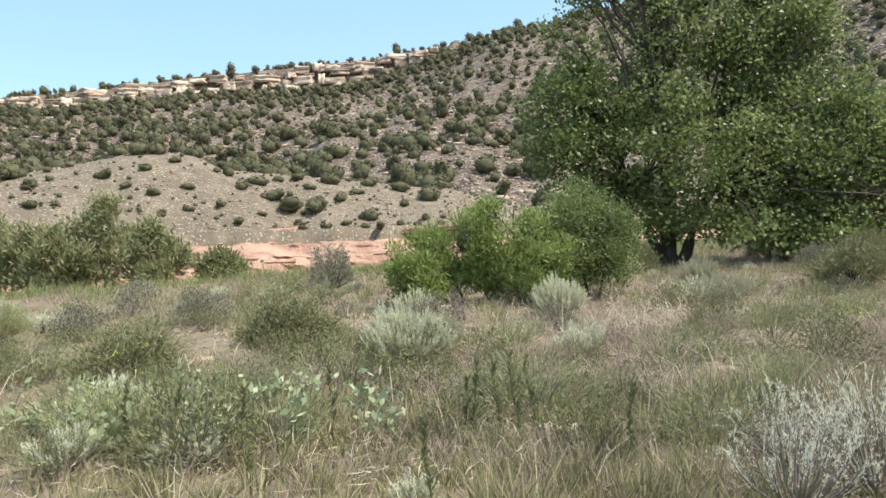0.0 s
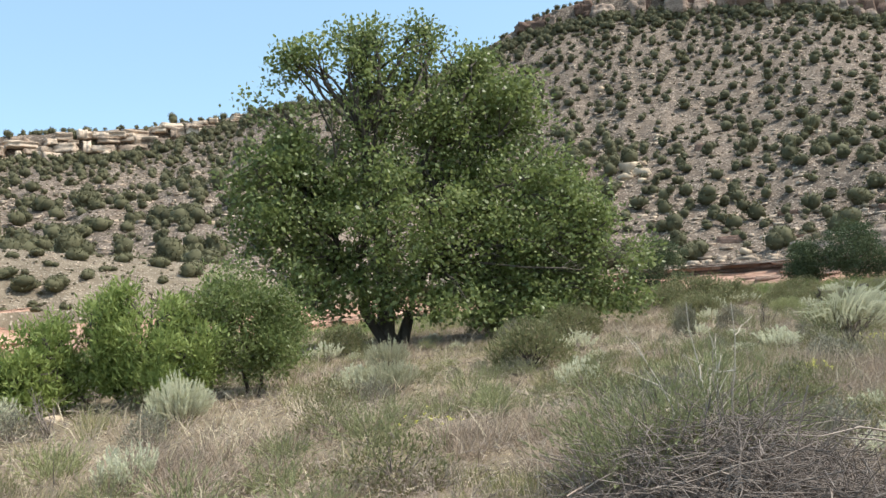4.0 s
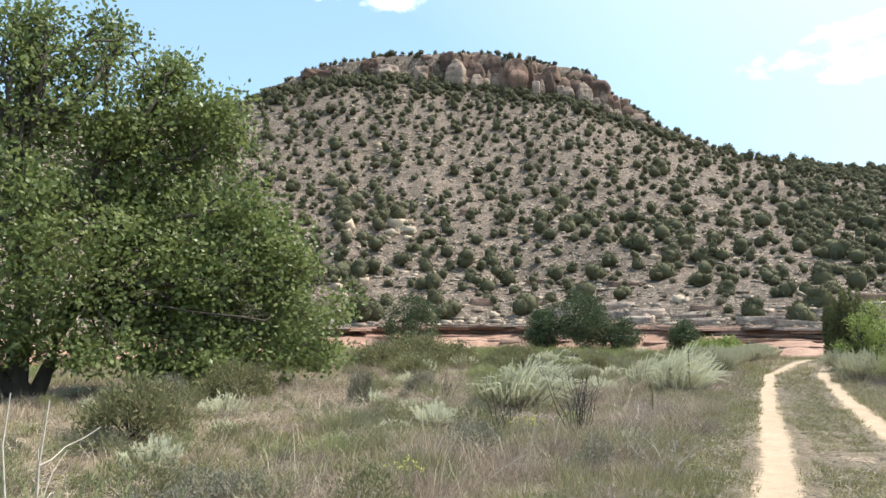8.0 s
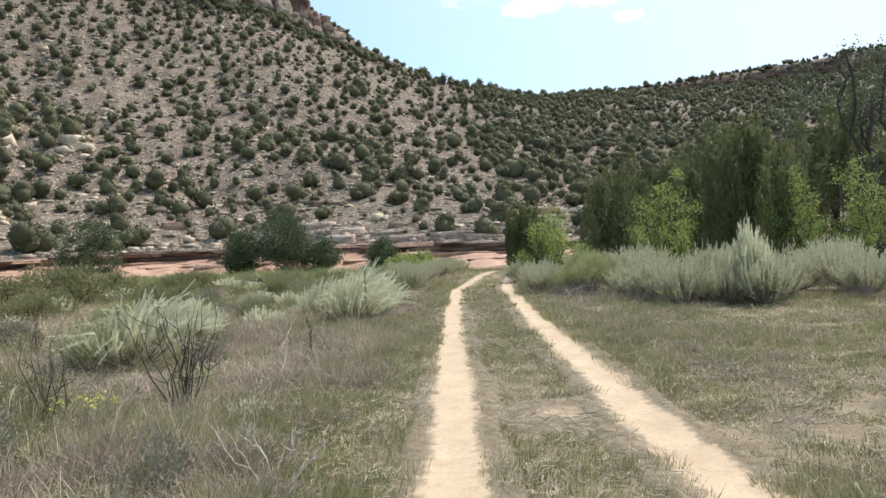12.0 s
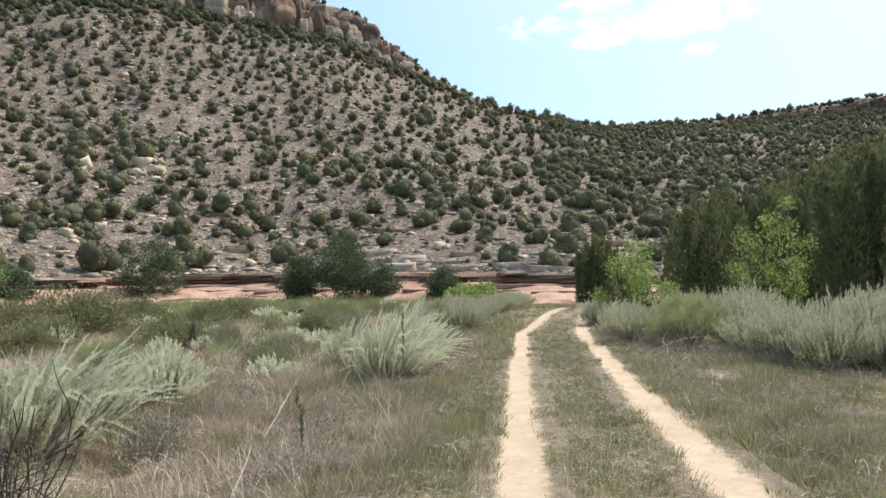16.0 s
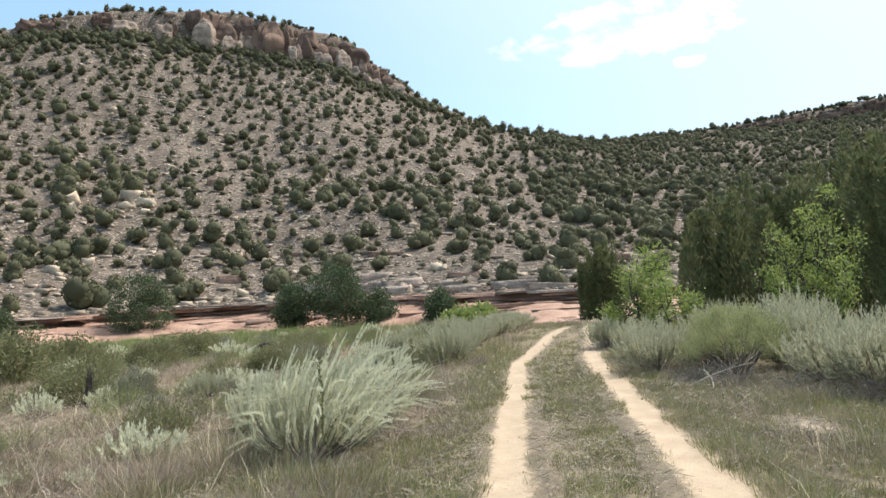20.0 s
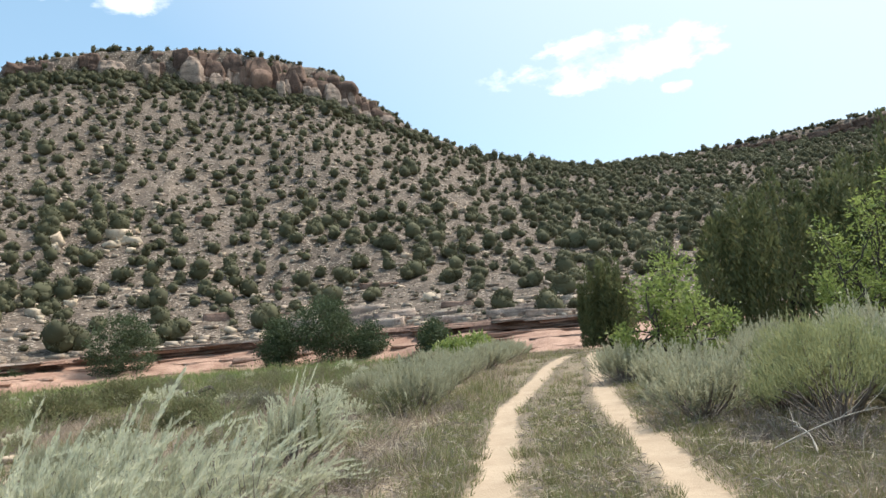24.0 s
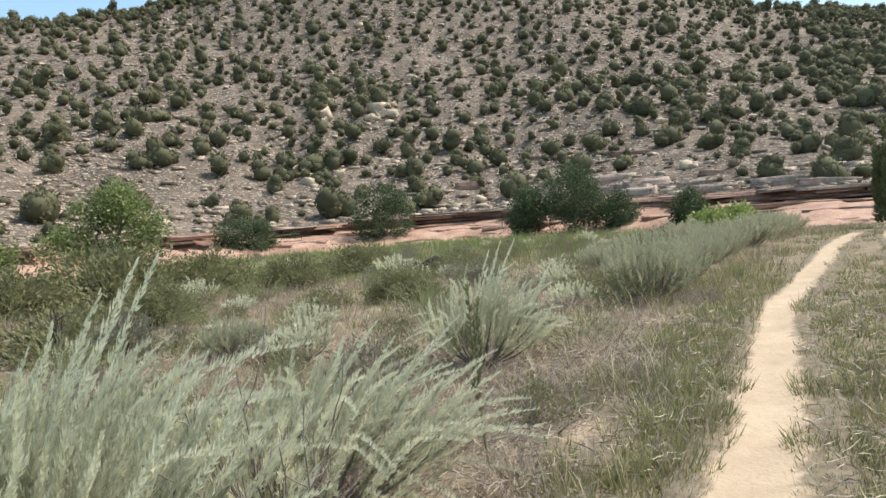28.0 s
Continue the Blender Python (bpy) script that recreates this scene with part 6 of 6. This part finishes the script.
for k in range(90):
    x = r11.uniform(3, 30)
    q = 0.9 + r11.exponential(2.2)
    y = float(np.interp(x, RUT_X, RUT_L)) + q / 0.86
    if q < 8 and x + y > 9:
        shrub("dry_brush", "grey dry tangled brush low in the grass", "dry brush", DRY, k, x, y, r11.uniform(0.16, 0.42), r11.uniform(0.25, 0.5))


r12 = np.random.default_rng(382)
for k, (x, y, h, r) in enumerate(SAGE_RIGHT[:24]):
    shrub("dry_brush", "grey dry brush under a sagebrush", "dry brush", DRY, k, x - 0.75 * r, y + 0.1 * r, 0.42 * min(h, 1.1), 0.6 * r)
for k in range(80):
    x = r12.uniform(12, 34)
    q = 1.0 + r12.exponential(1.6)
    y = float(np.interp(x, RUT_X, RUT_R)) - q / 0.86
    if q < 6:
        if k % 4:
            shrub("dry_brush", "grey dry tangled brush low in the grass", "dry brush", DRY, k, x, y, r12.uniform(0.10, 0.28), r12.uniform(0.2, 0.45))
        else:
            shrub("green_weed", "small green weed clump in dry grass", "weed clumps", SMALL[0][3], k, x, y, r12.uniform(0.12, 0.30), r12.uniform(0.15, 0.35))


# ---------------------------------------------------------------- dead wood and stalks
def dead_twigs(name, x, y, h, n, seed, mat, label, tilt=35, thick=0.008, group="dead bushes"):
    """A bare bush: forked, kinked twigs from one foot."""
    r9 = np.random.default_rng(seed)
    ob = root(name, (x, y, float(ground_z(x, y)) - 0.02))
    tagged(ob, label, "dead bush", group)
    for k in range(n):
        a, th, ln = r9.uniform(0, 6.283), math.radians(tilt) * r9.uniform(0.1, 1), h * r9.uniform(0.6, 1.05)
        d = np.array([math.cos(a) * math.sin(th), math.sin(a) * math.sin(th), math.cos(th)])
        t = np.linspace(0, 1, 7)[:, None]
        p = d * ln * t + np.cumsum(r9.normal(size=(7, 3)) * 0.025 * ln, 0) * (t > 0)
        p[:, :2] += r9.normal(size=2) * 0.06
        p[:, 2] = np.maximum(p[:, 2], 0)
        sets, rads = [p], [np.linspace(thick, thick * 0.3, 7)]
        for j in range(3):
            i = r9.integers(2, 6)
            e = p[i] + (d * 0.6 + r9.normal(size=3) * 0.5) * ln * 0.32
            e[2] = max(e[2], 0.03)
            sets.append(limb(p[i], e, 0.02, r9, 5)), rads.append(np.linspace(thick * 0.5, thick * 0.2, 5))
        part("twig", mesh("twig", *tubes(sets, rads, 4), mat), ob)
    return ob


dead_twigs("dead_bush", 13.6, 10.5, 1.1, 18, 501, M["darktwig"], "bare dark twiggy bush in dry grass", 34, 0.009)
dead_twigs("dead_bush", 12.6, 11.0, 0.7, 9, 502, M["darktwig"], "bare dark twiggy bush in dry grass", 34, 0.008)
dead_twigs("dead_bush", 0.65, 12.0, 0.65, 14, 503, M["twig"], "purplish-grey bare twiggy bush before the willows", 40, 0.008)
dead_twigs("dead_bush", 22.3, 21.6, 0.7, 8, 504, M["darktwig"], "blackened bare bush stubs in the meadow", 26, 0.02)
dead_twigs("dead_bush", 15.3, 16.2, 0.7, 8, 505, M["darktwig"], "bare dark twiggy bush in dry grass", 30, 0.008)
dead_twigs("dead_branch", 12.15, 7.75, 0.55, 4, 506, M["bleached"], "bleached forked branch sticking out of the grass", 60, 0.008, "dead branches")
dead_twigs("dead_branch", 17.9, 13.6, 0.6, 4, 507, M["bleached"], "bleached forked branch lying in the grass", 80, 0.007, "dead branches")


def fallen_branch(x, y, dx, dy, rise, seed, label, thick=0.018, forks=5):
    """A bleached branch lying propped in the brush, with a few forks."""
    r9 = np.random.default_rng(seed)
    ob = root("fallen_branch", (x, y, float(ground_z(x, y))))
    tagged(ob, label, "dead branch", "dead branches")
    u = np.linspace(0, 1, 9)[:, None]
    p = np.array([dx, dy, rise]) * u + np.array([0.02, -0.03, 0.05]) * np.sin(u * 3.1) + (0, 0, 0.03)
    part("stick", mesh("stick", *tubes([p], [np.linspace(thick, thick * 0.4, 9)], 6), M["bleached"], True), ob)
    for k in range(forks):
        i = int(r9.integers(2, 8))
        e = p[i] + np.array([dx, dy, rise]) * 0.35 + r9.normal(size=3) * (0.13, 0.13, 0.09)
        e[2] = max(e[2], 0.04)
        part("fork", mesh("fork", *tubes([limb(p[i], e, 0.015, r9, 6)], [np.linspace(thick * 0.5, thick * 0.15, 6)], 5), M["bleached"], True), ob)


fallen_branch(26.6, 12.5, 0.5, -0.85, 0.32, 508, "bleached forked branch lying under a rabbitbrush", 0.009, 3)
fallen_branch(26.6, 12.1, 0.5, 0.3, 0.15, 514, "thin bleached stick lying under a rabbitbrush", 0.012, 2)
fallen_branch(27.0, 11.2, 0.3, -0.4, 0.35, 515, "bleached forked branch leaning in dry brush", 0.007, 4)
fallen_branch(17.0, 12.6, 0.8, 0.5, 0.35, 516, "thin bleached branch leaning in dry grass", 0.005, 3)
fallen_branch(15.2, 10.8, 0.5, 0.35, 0.3, 517, "thin bleached branch leaning in dry grass", 0.005, 3)
fallen_branch(10.4, 8.6, 0.4, -0.3, 0.3, 518, "thin bleached branch leaning in dry grass", 0.005, 3)
dead_twigs("dead_branch", 5.9, 5.6, 1.35, 6, 509, M["bleached"], "pale bare branches rising from a brush pile", 34, 0.009, "dead branches")
dead_twigs("dead_branch", 22.2, 14.6, 0.9, 14, 510, M["twig"], "dark bare stems between two sagebrushes", 30, 0.007, "dead branches")
dead_twigs("dead_branch", 7.2, 5.6, 0.5, 5, 511, M["bleached"], "bleached thin branches lying in dry grass", 75, 0.006, "dead branches")


def brush_pile(x, y, r, h, n, seed):
    r9 = np.random.default_rng(seed)
    ob = root("brush_pile", (x, y, float(ground_z(x, y))))
    tagged(ob, "tangled pile of grey dead brush in dry grass", "brush pile")
    sets = []
    for k in range(n):
        a = r9.uniform(0, 6.283)
        q = r * np.sqrt(r9.uniform())
        c = np.array([q * math.cos(a), q * math.sin(a), h * (1 - (q / r) ** 2) * r9.uniform(0.1, 1)])
        d = unit(r9.normal(size=3) * (1, 1, 0.45)) * r9.uniform(0.12, 0.5)
        p = limb(c - d, c + d, 0.05, r9, 5)
        p[:, 2] = np.maximum(p[:, 2], 0.01)
        sets.append(p)
    for p in sets[:40]:
        part("twig", mesh("twig", *tubes([p * (1.2, 1.2, 1.2)], [np.linspace(0.006, 0.002, 5)], 4), M["drybrush"]), ob)
    tagged(part("brush", mesh("brush", *tubes(sets[40:], [np.linspace(0.0035, 0.0015, 5)] * len(sets[40:]), 3), M["twig"]), ob), kind="stuff")
    return ob


brush_pile(5.6, 5.2, 1.0, 0.58, 2900, 521)


def stalk(x, y, h, seed):
    """An upright weed stalk with short leaves and a flowering tip."""
    r9 = np.random.default_rng(seed)
    ob = root("weed_stalk", (x, y, float(ground_z(x, y))))
    tagged(ob, "upright green weed stalk with short narrow leaves", "weed", "weed stalks")
    p = limb((0, 0, 0), (r9.normal() * 0.04, r9.normal() * 0.04, h), 0.02, r9, 7)
    part("stem", mesh("stem", *tubes([p], [np.linspace(0.008, 0.003, 7)], 5), M["olive"]), ob)
    t = r9.uniform(0.15, 1, 130)
    c = np.stack([np.interp(t, np.linspace(0, 1, 7), p[:, i]) for i in range(3)], 1)
    b = r9.uniform(0, 6.283, 130)
    part("leaf_spike", mesh("leaf_spike", *leaf_quads(c, np.full(130, 0.024), r9, np.stack([np.cos(b), np.sin(b), 0 * b + 1.6], 1), 0.2, 2.0), M["olive"]), ob)


for k, (x, y, h) in enumerate([(1.2, 4.4, 0.52), (0.75, 4.9, 0.6), (0.62, 5.0, 0.62), (0.5, 5.1, 0.55), (0.3, 5.0, 0.6), (0.25, 5.2, 0.45), (-1.0, 4.2, 0.6), (-1.5, 4.6, 0.55), (-0.7, 5.6, 0.5), (0.0, 3.7, 0.45), (-2.0, 5.2, 0.5),
                                (23.6, 15.2, 1.0), (24.4, 16.4, 0.8), (20.3, 13.5, 1.1), (16.6, 11.6, 0.6)]):
    stalk(x, y, h, 540 + k)


def broad_weed(x, y, h, seed):
    """A low weed with pale arrow-shaped leaves."""
    r9 = np.random.default_rng(seed)
    ob = root("broadleaf_weed", (x, y, float(ground_z(x, y))))
    tagged(ob, "low weed with pale green arrow-shaped leaves", "weed", "broad-leaved weeds")
    tips = np.stack([r9.normal(size=7) * 0.16, r9.normal(size=7) * 0.16, h * r9.uniform(0.6, 1.0, 7)], 1)
    stems = [limb((0, 0, 0), e, 0.04, r9, 5) for e in tips]
    tagged(part("stalk", mesh("stalk", *tubes(stems, [np.linspace(0.004, 0.002, 5)] * 7, 4), M["weed"]), ob), kind="stuff")
    pts = np.concatenate([s[1:] for s in stems] * 3) + r9.normal(size=(84, 3)) * 0.025
    pts[:, 2] = np.maximum(pts[:, 2], 0.02)
    tagged(part("foliage", mesh("foliage", *leaf_quads(pts, np.full(84, 0.06), r9, np.tile((0.2, 0, 0.5), (84, 1)), 0.7, 1.3), M["paleweed"]), ob), kind="stuff")


for k, (x, y) in enumerate([(-3.1, 6.0), (-2.7, 5.6), (-2.2, 5.4), (-1.7, 5.6), (-1.3, 6.3), (-0.6, 6.1), (-0.3, 5.5), (-2.2, 7.1), (-1.0, 6.5), (-4.2, 6.8), (-3.6, 6.3), (-3.0, 6.9), (-2.5, 6.2), (-1.5, 5.1), (-3.4, 5.4), (-0.9, 5.3), (-3.9, 5.9), (-1.9, 6.4)]):
    broad_weed(x, y, 0.24 + 0.12 * ((k * 0.37) % 1), 560 + k)


def flowering_weed(x, y, h, seed):
    r9 = np.random.default_rng(seed)
    ob = root("flowering_weed", (x, y, float(ground_z(x, y))))
    tagged(ob, "small weed with bright yellow flowers in dry grass", "weed", "flowering weeds")
    tips = np.stack([r9.normal(size=14) * 0.13, r9.normal(size=14) * 0.13, h * r9.uniform(0.75, 1.0, 14)], 1)
    tagged(part("stalk", mesh("stalk", *tubes([limb((0, 0, 0), e, 0.02, r9, 5) for e in tips], [np.linspace(0.003, 0.0015, 5)] * 14, 4), M["weed"]), ob), kind="stuff")
    pts = np.repeat(tips, 9, 0) + r9.normal(size=(126, 3)) * 0.008
    tagged(part("blossom", mesh("blossom", *leaf_quads(pts, np.full(126, 0.016), r9, np.tile((0, 0, 0.6), (126, 1)), 0.9, 1.0), M["flower"]), ob), kind="stuff")


for k, (x, y, h) in enumerate([(12.45, 10.3, 0.35), (12.62, 10.35, 0.32), (9.3, 8.3, 0.4), (-3.1, 7.7, 0.45), (4.6, 7.9, 0.4), (25.2, 9.2, 0.4)]):
    flowering_weed(x, y, h, 590 + k)


def stump(x, y, seed):
    ob = root("driftwood_stump", (x, y, float(ground_z(x, y)) + 0.05))
    tagged(ob, "dark weathered driftwood root lying in the meadow", "driftwood")
    r9 = np.random.default_rng(seed)
    for k in range(5):
        d = unit(r9.normal(size=3) * (1, 1, 0.35)) * r9.uniform(0.5, 0.9)
        d[2] = abs(d[2])
        part("root", mesh("root", *tubes([limb((0, 0, 0.1), d, 0.12, r9, 7)], [np.linspace(0.11, 0.02, 7)], 7), M["darktwig"], True), ob)


stump(32.3, 29.8, 571)
dead_twigs("dead_bush", 15.6, 4.5, 0.28, 8, 512, M["darktwig"], "low dark dead twigs in short grass", 80, 0.012)


def stone(x, y, w, k):
    v, f = rock_shape(600 + k, 0.5, 2, 0.3, 0.5)
    ob = new("stone", mesh("stone", v * (w * 0.5, w * 0.42, w * 0.4), f, M["boulder"]))
    ob.location = (x, y, float(ground_z(x, y)) + 0.02)
    ob.rotation_euler = (0, 0, k * 1.7)
    tagged(ob, "pale flat stone lying in the grass", "stone", "stones in the meadow")


for k, (x, y, w) in enumerate([(-2.63, 8.95, 0.26), (-1.64, 9.3, 0.24), (-5.1, 8.8, 0.3), (-2.3, 7.4, 0.3), (-2.05, 7.5, 0.2), (-6.0, 9.6, 0.3), (-4.4, 11.6, 0.25), (0.9, 5.2, 0.26), (24.6, 23.6, 0.3), (-7.4, 10.0, 0.3), (0.4, 13.4, 0.25)]):
    stone(x, y, w, k)


# ---------------------------------------------------------------- grass


def tufts(n, seed, reach, fall, lo, hi):
    """Tuft places round the walk, thinning with distance."""
    r = np.random.default_rng(seed)
    grid = np.linspace(lo, hi, 400)
    dens = grid / (1 + (grid / fall) ** 2) ** reach
    cdf = np.cumsum(dens) / dens.sum()
    pts = []
    dist = np.interp(r.uniform(size=n), cdf, grid)
    k = r.uniform(0, len(WALK) - 1, n)
    ox, oy = np.interp(k, range(len(WALK)), [p[0] for p in WALK]), np.interp(k, range(len(WALK)), [p[1] for p in WALK])
    az = np.radians(r.uniform(-46, 95, n))
    x, y = ox + dist * np.sin(az), oy + dist * np.cos(az)
    line = np.linspace(0, len(WALK) - 1, 40)
    wx, wy = np.interp(line, range(len(WALK)), [p[0] for p in WALK]), np.interp(line, range(len(WALK)), [p[1] for p in WALK])
    near = np.min(np.hypot(x[:, None] - wx[None], y[:, None] - wy[None]), 1)
    return x, y, near


def build_grass(name, label, mat, n, seed, per, height, width, style, reach, fall, lo, hi, bend):
    r = np.random.default_rng(seed)
    x, y, dist = tufts(n, seed, reach, fall, lo, hi)
    q = lateral(x, y)
    green = vnoise(x * 0.33, y * 0.33, 23) * 0.6 + vnoise(x * 1.3, y * 1.3, 29) * 0.4
    green = green + 0.14 * np.clip((5 - x) / 6, 0, 1)
    bare = vnoise(x * 0.55, y * 0.55, 37) * 0.6 + vnoise(x * 1.7, y * 1.7, 39) * 0.4
    rut = rut_gap(x, y) < 0.10 + 0.14 * vnoise(x * 1.3, y * 1.3, 47)
    middle = (q < -0.2) & (q > -1.5)
    verge = ((q > 0.2) & (q < 0.9)) | ((q < -1.8) & (q > -2.6))
    right = q < -2.3
    scar = np.zeros(n, bool)
    for cx, cy, ra, rb in PATCHES:
        u, v = (x - cx) * 0.878 + (y - cy) * 0.479, (y - cy) * 0.878 - (x - cx) * 0.479
        scar |= (u / ra) ** 2 + (v / rb) ** 2 < 1 + 0.35 * r.normal(size=n)
    keep = ~rut & ~scar & (x < 66) & (dist > lo * 0.8)
    if style == "dry":
        keep &= (green < 0.56) | (r.uniform(size=n) < 0.25)
        keep &= ~((middle | verge) & (r.uniform(size=n) < 0.75))
        keep &= bare > 0.27
    elif style == "green":
        keep &= (green > 0.45 + 0.07 * np.clip((x - 3) / 2, 0, 1) * np.clip((15 - x) / 3, 0, 1)) | middle | verge
        keep &= bare > 0.24
    elif style == "right":
        keep &= (q < -1.9) & (q > -15) & (bare + 0.35 * (vnoise(x * 3.1, y * 3.1, 57) - 0.5) > 0.12)
    elif style == "verge":
        keep &= (q > -5.4) & (q < 0.7 + 1.3 * vnoise(x * 0.6, y * 0.6, 63)) & (bare + 0.45 * (vnoise(x * 3.1, y * 3.1, 57) - 0.5) > 0.16 + 0.06 * (q < -2) - 0.12 * middle)
    else:
        az, rr = polar(x, y)
        keep &= (q > 6) & (rr < bank_r(az) - np.where(az > 10, 13 + 8 * vnoise(az * 0.5, rr * 0.05, 59), 7))
    x, y, dist, q, middle, right, green = (v[keep] for v in (x, y, dist, q, middle, right, green))
    m = len(x)
    tall = height * (0.55 + 0.9 * vnoise(x * 0.4, y * 0.4, 43)) * r.uniform(0.7, 1.25, m)
    tall *= np.where(middle, 0.85, 1.0) * np.where(right, 0.65, 1.0) * np.clip(np.abs(q + 0.82) / 1.9, 0.6, 1.0)
    tall *= 0.45 + 1.1 * vnoise(x * 2.6, y * 2.6, 53)
    idx = np.repeat(np.arange(m), per)
    k = len(idx)
    rad = (0.05 + 0.13 * r.uniform(size=m))[idx] * (1 + dist[idx] / 25)
    a, s = r.uniform(0, 6.283, k), np.sqrt(r.uniform(size=k))
    px, py = x[idx] + rad * s * np.cos(a), y[idx] + rad * s * np.sin(a)
    ok = rut_gap(px, py) > 0.06 + 0.11 * vnoise(px * 1.1, py * 1.1, 47) + 0.11 * vnoise(px * 4, py * 4, 49)
    px, py, idx, a, s = px[ok], py[ok], idx[ok], a[ok], s[ok]
    k = len(idx)
    h = tall[idx] * r.uniform(0.45, 1.1, k)
    w = width * r.uniform(0.6, 1.3, k) * (1 + dist[idx] / 8)
    spread = h * (0.25 + 0.55 * s) * r.uniform(0.3, 1.2, k) * (1.7 if style == "dry" else 1.0)
    lean = np.stack([np.cos(a) * spread + h * 0.10, np.sin(a) * spread + h * 0.05, -0.15 * spread], 1)
    base = np.stack([px, py, ground_z(px, py) - 0.03], 1)
    ob = new(name, mesh(name, *blades(base, h, w, lean, r, bend), mat))
    tagged(ob, label, "grass", kind="stuff")


build_grass("dry_grass", "dry straw-coloured and greyish bunch grass", M["drygrass"], 21000, 701, 20, 0.22, 0.0075, "dry", 1.0, 6.0, 1.5, 8.0, False)
build_grass("green_grass", "short green grass in the meadow", M["greengrass"], 17000, 702, 22, 0.19, 0.008, "green", 1.0, 6.0, 1.5, 8.0, False)
build_grass("verge_grass", "short olive grass along and between the wheel ruts", M["verge"], 52000, 706, 18, 0.145, 0.0085, "verge", 0.7, 6.0, 0.05, 16.0, False)
build_grass("verge_straw", "short dry straw along the wheel ruts", M["drygrass"], 22000, 707, 14, 0.13, 0.006, "verge", 0.7, 6.0, 0.05, 14.0, False)
build_grass("short_grass", "grazed short grass on the open ground", M["verge"], 60000, 708, 14, 0.17, 0.0085, "right", 0.5, 10.0, 2.0, 24.0, False)
build_grass("short_straw", "short dry stubble on the open ground", M["drygrass"], 34000, 709, 14, 0.19, 0.006, "right", 0.5, 10.0, 2.0, 24.0, False)
build_grass("loose_straw", "long bleached grass stalks leaning every way", M["straw"], 6000, 710, 3, 0.42, 0.004, "dry", 1.0, 6.0, 1.8, 14.0, True)
build_grass("dry_grass_beyond", "dry straw-coloured grass farther off", M["drygrass"], 15000, 703, 20, 0.26, 0.0052, "dry", 0.8, 12.0, 8.0, 60.0, False)
build_grass("green_grass_beyond", "olive-green grass farther off", M["greengrass"], 15000, 704, 20, 0.25, 0.0052, "green", 0.8, 12.0, 8.0, 60.0, False)
build_grass("meadow_grass", "green grass of the river meadow", M["meadow"], 15000, 705, 16, 0.5, 0.006, "meadow", 0.6, 30.0, 24.0, 140.0, False)


def build_litter(name, label, mat, n, seed, length, width, lift, far):
    """Loose dead stalks lying every way over the ground, too many to count."""
    r = np.random.default_rng(seed)
    x, y, dist = tufts(n, seed, 0.8, 5.0, 0.4, far)
    keep = (rut_gap(x, y) > 0.16 + 0.2 * vnoise(x * 4, y * 4, 49)) & (vnoise(x * 1.9, y * 1.9, 61) + 0.5 * vnoise(x * 0.5, y * 0.5, 67) > 0.55)
    x, y, dist = x[keep], y[keep], dist[keep]
    m = len(x)
    a, e = r.uniform(0, 6.283, m), r.normal(size=m) * 0.28
    d = np.stack([np.cos(a) * np.cos(e), np.sin(a) * np.cos(e), np.sin(e)], 1) * (length * r.uniform(0.35, 1.5, m))[:, None]
    c = np.stack([x, y, ground_z(x, y) + 0.012 + lift * r.uniform(size=m) ** 2 + np.abs(d[:, 2]) * 0.5], 1)
    side = unit(np.cross(d, r.normal(size=(m, 3)))) * (width * (1 + dist / 7))[:, None] * 0.5
    bow = r.normal(size=(m, 3)) * length * 0.10
    v = np.stack([c - d * 0.5, c - side + bow, c + d * 0.5, c + side + bow], 1).reshape(-1, 3)
    tagged(new(name, mesh(name, v, np.arange(4 * m).reshape(-1, 4), mat)), label, "plant litter", kind="stuff")


build_litter("straw_litter", "bleached dead grass stalks lying on the ground", M["straw"], 60000, 721, 0.13, 0.0035, 0.07, 13.0)
build_litter("twig_litter", "grey dead twigs and stems lying on the ground", M["drybrush"], 60000, 722, 0.15, 0.005, 0.10, 13.0)
